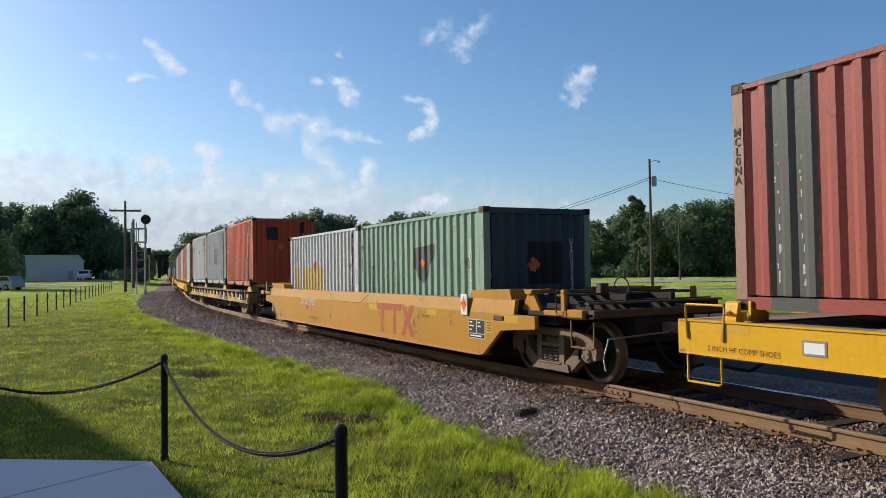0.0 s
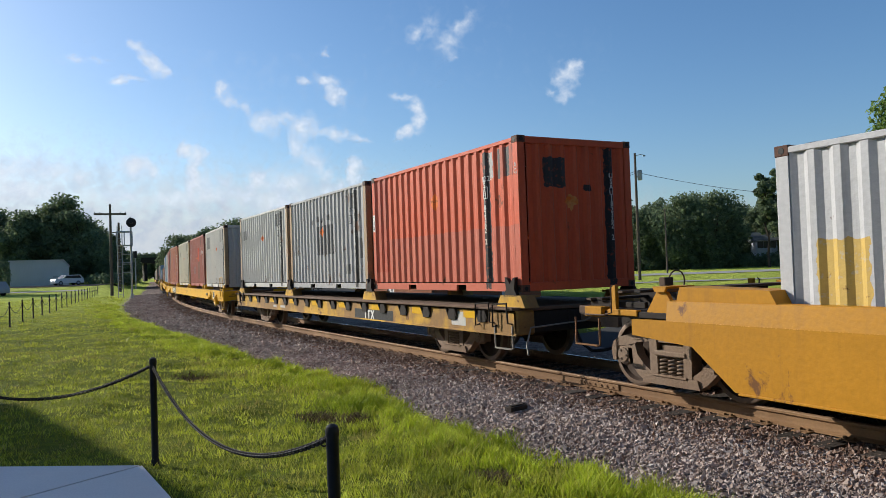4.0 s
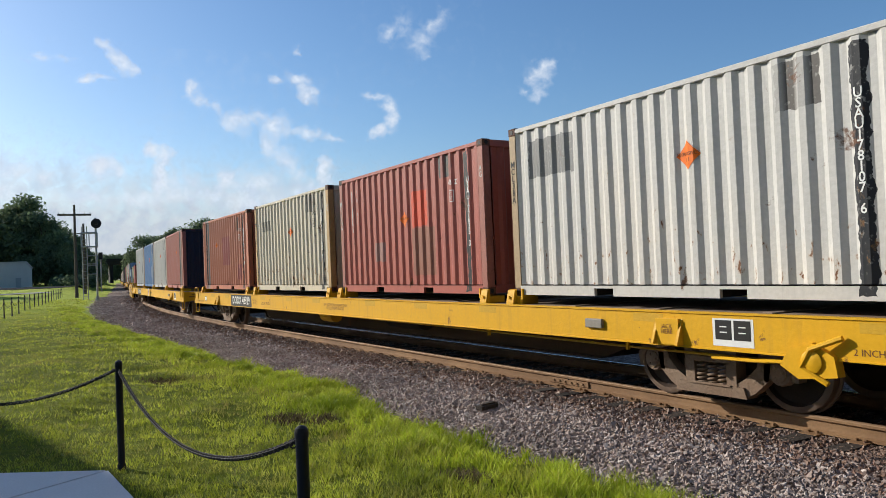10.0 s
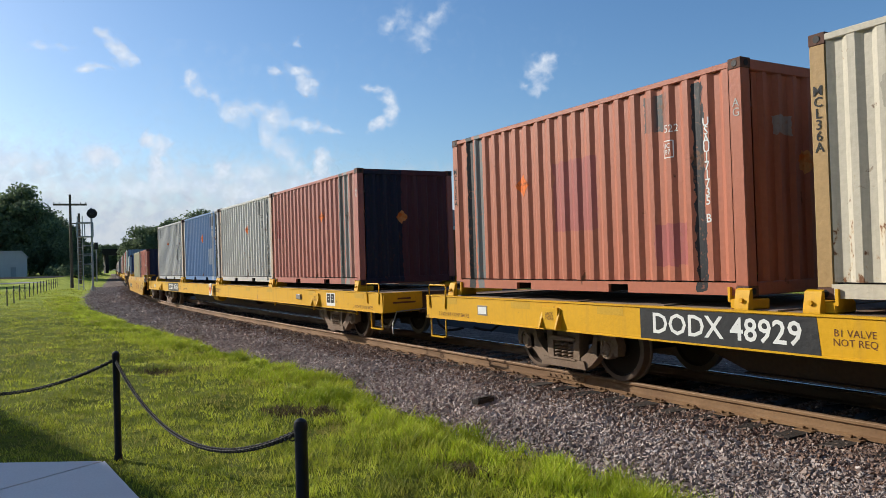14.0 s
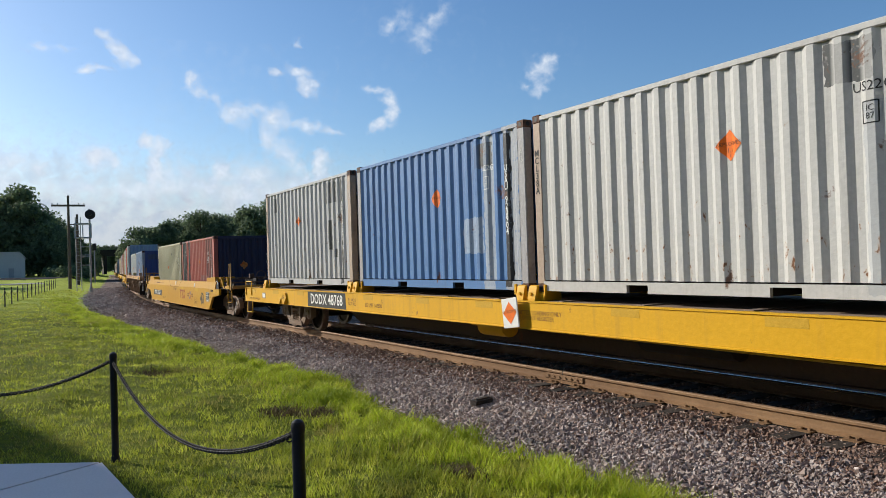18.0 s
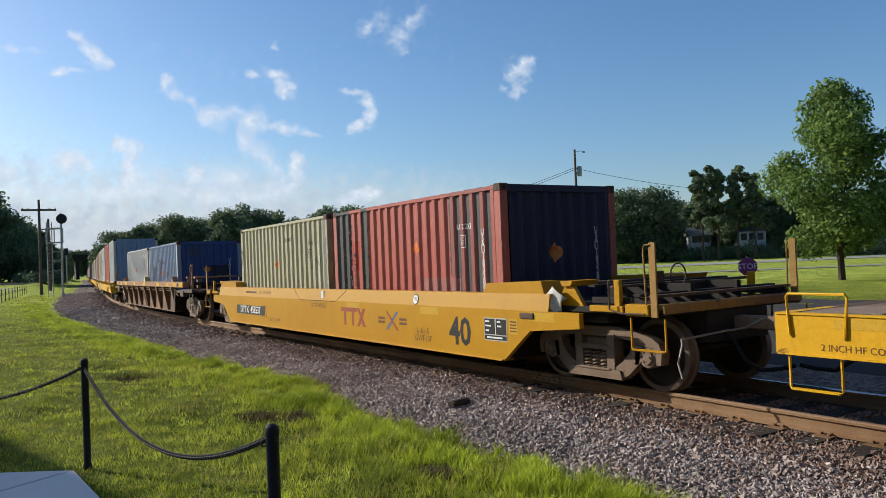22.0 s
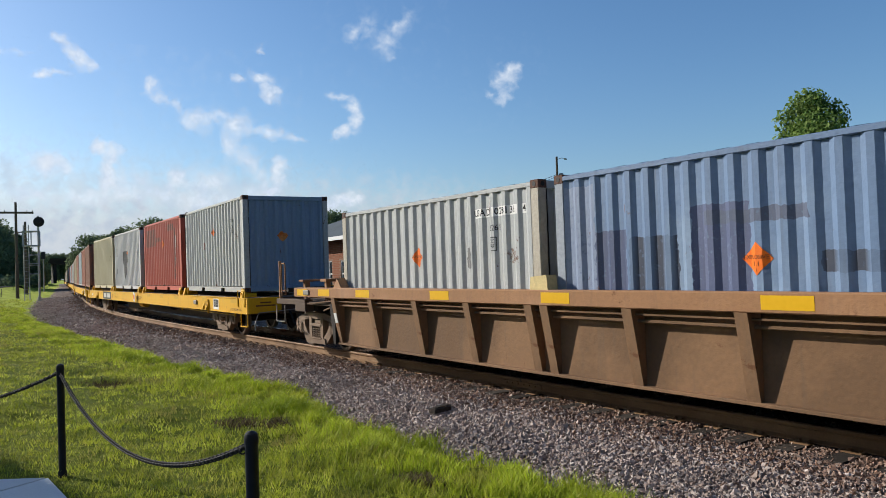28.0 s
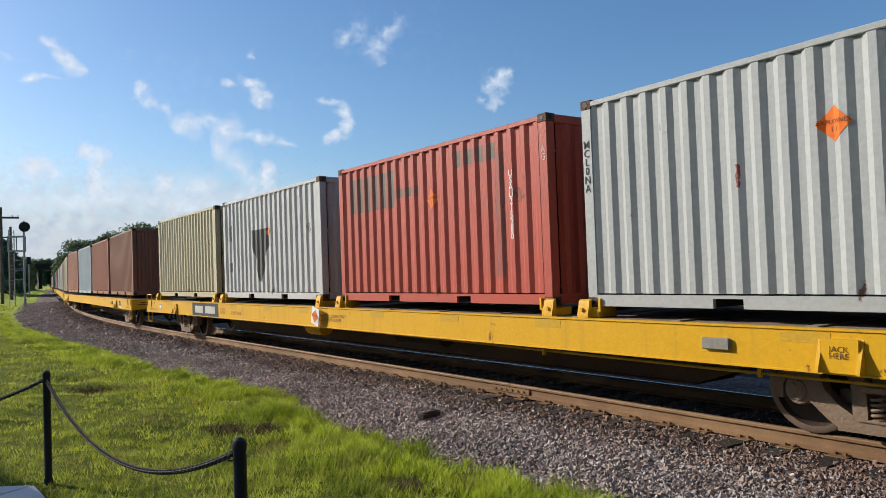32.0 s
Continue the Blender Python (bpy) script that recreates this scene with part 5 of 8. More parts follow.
    for k, w in enumerate((0.34, 0.5)):
        part("lettering_bar", Build().box(-w / 2, w / 2, 1.410, 1.4125, -0.035, 0.035).mesh("lettering_bar", FADED_WHITE, 0), car, m=Matrix.Translation((4.35 - 0.85 * k, 0, 0.71)))
    part("panel", Build().box(-0.26, 0.26, 1.4095, 1.4125, 0.68, 0.93).mesh("panel", FADED_WHITE, 0), car, "faded data panel", Matrix.Translation((-7.55, 0, 0)))
    return car


def ttx_logo(car, x, y, z, h, mat):
    """Three letter-like shapes of the car owner's mark, made of bars."""
    def make():
        b = Build()
        for c in (0.0, 1.0):
            b.box(-c - 0.5, -c + 0.5, 0, 0.003, 0.28, 0.5).box(-c - 0.12, -c + 0.12, 0, 0.003, -0.5, 0.28)
        b.prism([(-1.55, 0.5), (-1.80, 0.5), (-2.55, -0.5), (-2.25, -0.5)], 0, 0.003)
        b.prism([(-2.55, 0.5), (-2.25, 0.5), (-1.50, -0.5), (-1.80, -0.5)], 0.001, 0.004)
        return b.mesh("logo", mat, 0)
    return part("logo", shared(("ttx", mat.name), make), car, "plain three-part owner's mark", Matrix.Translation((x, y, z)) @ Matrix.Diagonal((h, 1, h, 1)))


WELL_H = 9.4


def well_common(car, mat, dark, plat_z, turning=True):
    part("well_floor", shared("well_floor", lambda: Build().box(-6.35, 6.35, -1.25, 1.25, 0.24, 0.29).mesh("well_floor", DARK_STEEL)), car)
    for e in (-1, 1):
        turn = Matrix.Rotation(0 if e < 0 else math.pi, 4, "Z")
        part("bulkhead", shared(("bulkhead", mat.name), lambda: Build().prism([(-6.38, 0.24), (-6.30, 0.24), (-6.30, 1.05), (-6.55, 1.05)], -1.40, 1.40).mesh("bulkhead", DARK_STEEL)), car, m=turn)
        part("end_platform", shared(("platform", mat.name), lambda: Build().box(-WELL_H, -6.4, -1.36, 1.36, 1.0, 1.08, 0.01).mesh("end_platform", dark)), car, m=turn)
        part("draft_sill", shared("draft", lambda: Build().box(-WELL_H, -6.5, -0.6, 0.6, 0.62, 0.998, 0.01).mesh("draft_sill", DARK_STEEL)), car, m=turn)
        part("body_bolster", shared("bbolster", lambda: Build().box(-8.35, -7.55, -1.2, 1.2, 0.86, 0.996, 0.01).mesh("body_bolster", DARK_STEEL)), car, m=turn)
        part("end_web", shared("web", lambda: Build().box(-7.2, -6.45, -0.55, 0.55, 0.35, 0.995, 0.01).mesh("end_web", DARK_STEEL)), car, m=turn)
        truck(car, e * 7.95, turning)
    end_fittings(car, WELL_H, True, BARE if mat is BROWN_CAR else RUSTY_YELLOW if mat is YELLOW_OLD else mat, wide=1.40, reach=0.15, lift=0.22)


def yellow_well_car(label, mat, letters, logo_x, old=False, extra=True):
    """A single-well double-stack car with deep sloped sides."""
    car = tagged(new("well_car"), label, "well car", "cars of the train")
    outline = [(-6.55, 0.27), (6.55, 0.27), (7.15, 0.72), (8.15, 0.80), (8.15, 1.0), (-8.15, 1.0), (-8.15, 0.80), (-7.15, 0.72)]

    def side():
        b = Build().prism(outline, 1.44, 1.515)
        b.prism([(1.44, 1.0), (1.515, 0.985), (1.475, 1.235), (1.40, 1.245)], -7.55, 7.55, "x")
        return b.mesh("side_wall", mat)
    for s in (1, -1):
        turn = Matrix.Diagonal((1, s, 1, 1))
        part("side_wall", shared(("well_side", mat.name), side), car, m=turn)
        part("bottom_flange", shared(("well_flange", mat.name), lambda: Build().box(-6.5, 6.5, 1.30, 1.53, 0.245, 0.272, 0.006).mesh("bottom_flange", mat)), car, m=turn)
        for e in (-1, 1):
            flip = Matrix.Diagonal((-e, s, 1, 1))
            part("hood", shared(("hood", mat.name), lambda: Build().prism([(-7.42, 1.235), (-6.02, 1.235), (-6.10, 1.38), (-7.36, 1.41)], 1.05, 1.46).mesh("hood", mat)), car, m=flip)
            part("gusset", shared(("gusset", mat.name), lambda: Build().prism([(-8.12, 1.0), (-7.50, 1.0), (-7.72, 1.36), (-7.84, 1.38)], 1.28, 1.34).prism([(-7.86, 1.34), (-7.70, 1.34), (-7.66, 1.41), (-7.90, 1.41)], 0.9, 1.38).mesh("gusset", mat)), car, m=flip)
            part("step_bracket", shared(("bracket_w", mat.name), lambda: Build().box(-9.22, -8.85, 1.26, 1.42, 0.99, 1.13, 0.01).box(-8.78, -8.2, 1.30, 1.38, 1.02, 1.10, 0.008).box(-8.72, -8.62, 1.30, 1.36, 1.05, 1.42, 0.008).mesh("step_bracket", mat)), car, m=flip)
            if not old:
                part("hand_rail", shared(("rail", mat.name), lambda: Build().box(-9.34, -9.24, 1.375, 1.40, 0.98, 1.86, 0.004).tube([(-9.18, 1.40, 1.05), (-9.18, 1.42, 1.78), (-9.20, 1.42, 1.83), (-9.27, 1.40, 1.83)], 0.012, 6).mesh("hand_rail", RUSTY_YELLOW)), car, m=flip)
            part("grab_iron", shared(("wgrab", mat.name), lambda: Build().tube([(-8.62, 1.41, 1.42), (-8.62, 1.44, 1.40), (-8.62, 1.44, 1.06), (-8.80, 1.44, 1.02), (-9.18, 1.44, 1.02)], 0.012, 6).mesh("grab_iron", WALK_STEEL)), car, m=flip)
    for e in (-1, 1):
        turn = Matrix.Diagonal((-e, 1, 1, 1))
        for k, (x, w, z) in enumerate(((-9.22, 0.05, 1.24), (-8.98, 0.06, 1.25), (-8.55, 0.05, 1.35), (-8.22, 0.06, 1.36), (-7.75, 0.10, 1.38))):
            part("crossover_bar", shared(("xbar", k), lambda: Build().box(x - w, x + w, -1.34, 1.34, z - 0.035, z, 0.005).mesh("crossover_bar", (WALK_STEEL, DARK_STEEL)[k % 2])), car, m=turn)
        part("walk_bearer", shared("bearer_w", lambda: Build().box(-9.25, -8.15, -1.28, -1.22, 1.12, 1.2, 0.006).box(-9.25, -8.15, 1.22, 1.28, 1.12, 1.2, 0.006).box(-9.1, -7.7, -0.5, -0.42, 1.08, 1.34, 0.006).box(-9.1, -7.7, 0.42, 0.5, 1.08, 1.34, 0.006).mesh("walk_bearer", DARK_STEEL)), car, m=turn)
        part("end_beam", shared(("end_beam", old), lambda: Build().box(-WELL_H - 0.02, -WELL_H + 0.14, -1.36, 1.36, 1.02, 1.13, 0.012).mesh("end_beam", WALK_STEEL if old else RUSTY_YELLOW)), car, m=turn)
        part("brake_stand", shared(("stand_b", mat.name), lambda: Build().box(-8.62, -8.50, 0.42, 0.58, 1.34, 1.50, 0.01).tube([(-8.66, 0.2 + 0.15 * math.cos(t), 1.44 + 0.15 * math.sin(t)) for t in np.linspace(0, 2 * math.pi, 15)[:-1]], 0.012, 5, True).mesh("brake_stand", WALK_STEEL)), car, m=turn)
    well_common(car, mat, DARK_STEEL, 1.0)
    px, py, pz = (3.36, -0.01, 0.97) if old else (4.72, 0.0, 0.64)
    if letters and not old:
        part("number_panel", shared("well_panel", lambda: Build().prism([(1.18, -0.12), (-1.12, -0.12), (-1.18, 0.12), (1.12, 0.12)][::-1], 1.5145, 1.5175).mesh("number_panel", DARK_GREY, 0)), car, "dark grey panel", Matrix.Translation((px, 0, pz)))
    if letters:
        letter(car, letters, px, 1.5195 if not old else 1.5175, pz if not old else 0.90, 0.19, WHITE if not old else FADED_WHITE, bold=0.02)
        letter(car, "LD LMT 166 300", 2.9, 1.5175, 0.45, 0.085, BROWN_TEXT)
    ttx_logo(car, logo_x, 1.5155, 0.70 if not old else 0.70, 0.36 if not old else 0.66, BROWN_MARK if not old else FADED_MARK)
    if old:
        part("faded_patch", Build().box(-0.55, 0.45, 1.5135, 1.5148, -0.27, 0.27).mesh("faded_patch", FADED_MARK, 0), car, m=Matrix.Translation((logo_x - 0.6, 0, 0.72)))
    letter(car, "L-61-5\nGWF10F", -4.28 if not old else -4.3, 1.5175, 0.50 if not old else 0.88, 0.11 if not old else 0.085, BROWN_TEXT, line=0.85)
    part("seam_line", shared("seam", lambda: Build().tube([(1.6, 1.478, 1.22), (1.15, 1.517, 0.99), (-0.75, 1.517, 0.99), (-1.25, 1.478, 1.22)], 0.005, 4).mesh("seam_line", DARK_STEEL)), car)
    for e in (-1,):
        board = part("panel", shared("well_data", lambda: Build().box(-0.28, 0.28, 1.5145, 1.5175, -0.17, 0.17).mesh("panel", FADED_WHITE, 0)), car, "white-framed black data panel", Matrix.Translation((e * 6.35, 0, 0.70)))
        for x0, x1, z0, z1 in ((0.01, 0.265, -0.075, 0.155), (-0.265, -0.02, -0.075, 0.155), (-0.265, 0.265, -0.155, -0.09)):
            part("panel_face", shared(("well_face", x0, z0), lambda: Build().box(x0, x1, 1.517, 1.5195, z0, z1).mesh("panel_face", BLACK_MARK, 0)), board)
        for k, (x, z, w) in enumerate(((0.19, 0.115, 0.05), (0.17, 0.05, 0.07), (0.20, -0.02, 0.04), (-0.09, 0.115, 0.04), (-0.10, 0.05, 0.05), (0.02, -0.122, 0.19))):
            part("lettering_bar", shared(("well_bar", w), lambda: Build().box(-w, w, 1.519, 1.521, -0.012, 0.012).mesh("lettering_bar", WHITE, 0)), board, m=Matrix.Translation((x, 0, z)))
        side = part("panel", shared("well_side_data", lambda: Build().box(-0.10, 0.10, 1.5145, 1.517, -0.11, 0.11).mesh("panel", WORN_YELLOW, 0)), car, "small yellow panel with brown lettering", Matrix.Translation((e * 6.78, 0, 0.76)))
        for k in range(4):
            part("lettering_bar", shared("side_bar", lambda: Build().box(-0.075, 0.075, 1.5165, 1.5185, -0.01, 0.01).mesh("lettering_bar", BROWN_TEXT, 0)), side, m=Matrix.Translation((0, 0, 0.07 - 0.045 * k)))
        part("marker_lamp", shared("marker2", lambda: Build().box(-0.15, 0.15, 1.50, 1.535, -0.04, 0.04, 0.008).mesh("marker_lamp", WALK_STEEL)), car, m=Matrix.Translation((e * 7.1, 0, 0.93)))
        for k in range(3):
            part("reflector", shared("well_ref", lambda: Build().box(-0.28, 0.28, 1.5145, 1.5175, -0.06, 0.06).mesh("reflector", WORN_YELLOW, 0)), car, m=Matrix.Translation((e * (1.6 + 2.9 * k), 0, 0.92)))
    if extra:
        letter(car, "40", -5.41, 1.5175, 0.60, 0.44, BLACK_MARK, bold=0.03)
        for k, c in ((1, BROWN_MARK), (-1, BLUE_MARK)):
            part("logo", shared(("cross", k), lambda: Build().prism([(-0.24, -0.17 * k), (-0.17, -0.17 * k), (0.24, 0.17 * k), (0.17, 0.17 * k)][::k], 1.5145, 1.5175 + 0.001 * k).mesh("logo", c, 0)), car, "crossed red and blue mark", Matrix.Translation((-3.2, 0, 0.69)))
        part("lettering_bar", Build().box(-0.06, 0.06, 1.48, 1.505, -0.14, 0.09).mesh("lettering_bar", WHITE, 0), car, m=Matrix.Translation((-0.09, 0, 1.12)))
        letter(car, "DTTX 458537", 0.1, 1.5175, 0.88, 0.10, BROWN_TEXT)
        part("frame_mark", Build().box(-0.15, 0.15, 1.5145, 1.5175, 0.13, 0.145).box(-0.15, 0.15, 1.5145, 1.5175, -0.145, -0.13).box(-0.15, -0.135, 1.5145, 1.5175, -0.13, 0.13).box(0.135, 0.15, 1.5145, 1.5175, -0.13, 0.13).mesh("frame_mark", BROWN_TEXT, 0), car, m=Matrix.Translation((3.62, 0, 0.63)) @ Matrix.Rotation(0.04, 4, "Y"))
        letter(car, "H", 3.62, 1.5175, 0.585, 0.11, BROWN_TEXT)
        letter(car, "20 FT. CONTAINERS", 3.55, 1.503, 1.12, 0.07, BROWN_TEXT)
        part("lettering_bar", Build().box(-0.42, 0.42, 1.496, 1.5, -0.025, 0.025).mesh("lettering_bar", BROWN_TEXT, 0), car, m=Matrix.Translation((4.65, 0, 1.12)))
        tilt = Matrix.Translation((-4.05, 1.4995, 1.10)) @ Matrix.Rotation(radians(9.1), 4, "X")
        ring = part("round_mark", Build().lathe([(0.092, 0.0), (0.092, 0.004)], "y", (0, 0, 0), 20).mesh("round_mark", BLACK_MARK, 0), car, "white disc with a black ring", tilt)
        part("disc", Build().lathe([(0.078, 0.003), (0.078, 0.006)], "y", (0, 0, 0), 20).mesh("disc", WHITE, 0), ring)
        part("lettering", text_mesh("110", BLACK_MARK, bold=0.02), ring, m=Matrix.Translation((0, 0.008, 0)) @ SIDE @ Matrix.Diagonal((0.06, 0.06, 1, 1)))
        for sx in (1, -1):
            for k in range(2):
                part("lettering_bar", shared("cross_bar", lambda: Build().box(-0.13, 0.13, 1.5145, 1.517, -0.022, 0.022).mesh("lettering_bar", BROWN_TEXT, 0)), car, m=Matrix.Translation((-3.2 + sx * 0.40, 0, 0.73 - 0.075 * k)))
    return car


def ribbed_well_car(label):
    """A brown well car whose sides carry tapering ribs under a box chord."""
    car = tagged(new("well_car"), label, "well car", "cars of the train")
    for s in (1, -1):
        turn = Matrix.Diagonal((1, s, 1, 1))
        part("top_chord", shared("chord", lambda: Build().box(-8.35, 8.15, 1.30, 1.50, 1.18, 1.385, 0.012).mesh("top_chord", BROWN_CAR)), car, m=turn)
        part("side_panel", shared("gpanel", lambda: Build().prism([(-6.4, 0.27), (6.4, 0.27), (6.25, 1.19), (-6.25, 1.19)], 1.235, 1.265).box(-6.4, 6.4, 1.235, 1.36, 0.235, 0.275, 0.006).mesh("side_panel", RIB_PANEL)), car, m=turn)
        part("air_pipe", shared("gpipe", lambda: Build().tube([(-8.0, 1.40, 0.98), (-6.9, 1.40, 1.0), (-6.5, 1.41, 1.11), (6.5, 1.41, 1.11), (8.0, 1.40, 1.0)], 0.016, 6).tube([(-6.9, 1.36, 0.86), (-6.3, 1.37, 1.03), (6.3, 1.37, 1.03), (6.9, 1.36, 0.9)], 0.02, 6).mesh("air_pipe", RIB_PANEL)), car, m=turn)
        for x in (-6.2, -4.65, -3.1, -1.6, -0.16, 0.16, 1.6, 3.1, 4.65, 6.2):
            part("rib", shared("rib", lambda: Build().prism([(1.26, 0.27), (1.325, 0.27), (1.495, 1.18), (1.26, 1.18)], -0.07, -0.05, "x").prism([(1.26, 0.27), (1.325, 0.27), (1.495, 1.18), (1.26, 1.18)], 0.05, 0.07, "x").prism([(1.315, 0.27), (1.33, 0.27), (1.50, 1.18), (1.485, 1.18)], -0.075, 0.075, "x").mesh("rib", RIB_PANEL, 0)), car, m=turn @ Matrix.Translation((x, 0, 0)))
        for x in (-8.0, -6.9, -5.6, -3.6, -0.4, 2.3, 4.9, 6.6, 7.7):
            part("reflector", shared("gref", lambda: Build().box(-0.27, 0.27, 1.4995, 1.5025, -0.07, 0.07).mesh("reflector", SAFETY, 0)), car, "bright yellow reflector strip", turn @ Matrix.Translation((x, 0, 1.285)))
        for e in (-1, 1):
            flip = Matrix.Diagonal((-e, s, 1, 1))
            part("step_board", shared("gstep", lambda: Build().box(-9.4, -7.75, 1.22, 1.42, 1.00, 1.12, 0.01).box(-8.2, -7.65, 1.25, 1.46, 0.86, 1.05, 0.01).mesh("step_board", WALK_STEEL)), car, m=flip)
            part("hand_rail", shared("grail", lambda: Build().box(-9.3, -9.24, 1.33, 1.39, 1.1, 2.0, 0.01).tube([(-9.2, 1.36, 1.2), (-9.2, 1.36, 1.9), (-9.16, 1.36, 1.94), (-9.02, 1.36, 1.94), (-8.98, 1.36, 1.9), (-8.98, 1.36, 1.2)], 0.018, 6).mesh("hand_rail", BROWN_CAR)), car, m=flip)
            part("marker_lamp", shared("gmark", lambda: Build().box(-0.14, 0.14, 1.50, 1.53, -0.05, 0.05, 0.008).mesh("marker_lamp", BARE)), car, m=flip @ Matrix.Translation((-7.45, 0, 1.285)))
    part("label_plate", Build().prism([(1.405, 0.68), (1.412, 0.68), (1.452, 0.88), (1.445, 0.88)], -0.06, 0.06, "x").mesh("label_plate", WHITE, 0), car, "small white label plate", Matrix.Translation((6.2, 0, 0)))
    for e in (-1, 1):
        turn = Matrix.Diagonal((-e, 1, 1, 1))
        part("walk_bench", shared("bench", lambda: Build().box(-8.7, -8.45, -0.9, 1.15, 1.50, 1.55, 0.006).box(-8.65, -8.5, 0.95, 1.05, 1.08, 1.5).box(-8.65, -8.5, -0.8, -0.7, 1.08, 1.5).box(-7.5, -7.2, 0.55, 1.15, 1.50, 1.56, 0.006).box(-7.4, -7.3, 0.6, 0.7, 1.08, 1.5).box(-7.4, -7.3, 1.0, 1.1, 1.08, 1.5).mesh("walk_bench", BROWN_CAR)), car, m=turn)
        part("cross_beam", shared("gbeam", lambda: Build().tube([(-9.0, -1.3, 1.32), (-9.0, 1.3, 1.32)], 0.05, 6).tube([(-8.0, -1.2, 1.2), (-8.0, 1.2, 1.2)], 0.07, 8).tube([(-9.1, -0.8 + 0.2 * math.cos(t), 1.62 + 0.2 * math.sin(t)) for t in np.linspace(0, 2 * math.pi, 17)[:-1]], 0.014, 5, True).box(-9.08, -8.96, -0.88, -0.72, 1.08, 1.75, 0.01).mesh("cross_beam", DARK_STEEL)), car, m=turn)
        part("corner_guide", shared("guide", lambda: Build().prism([(-6.3, 1.385), (-5.95, 1.385), (-6.12, 1.58)], 1.24, 1.42).mesh("corner_guide", BROWN_CAR, 0)), car, m=turn)
    part("corner_guide", Build().prism([(-0.18, 1.385), (0.18, 1.385), (0.16, 1.56), (-0.16, 1.58)], 1.24, 1.42).mesh("corner_guide", GUIDE), car, "pale yellow container guide")
    well_common(car, BROWN_CAR, WALK_STEEL, 1.0)
    return car


# ---- the train, front to rear ----
GREY_W, CREAM, RED = (0.60, 0.60, 0.58), (0.66, 0.58, 0.40), (0.40, 0.095, 0.06)
INK, SHADE, PALE = (0.025, 0.027, 0.03), (0.07, 0.075, 0.075), (0.40, 0.41, 0.41)
TRAIN = []   # (thing, middle of its car along the train, half the truck spacing, place on the car)


def load(car_mid, spacing, front, box, z):
    TRAIN.append((box, car_mid, spacing, Matrix.Translation((front + CL / 2 - car_mid, 0, z))))


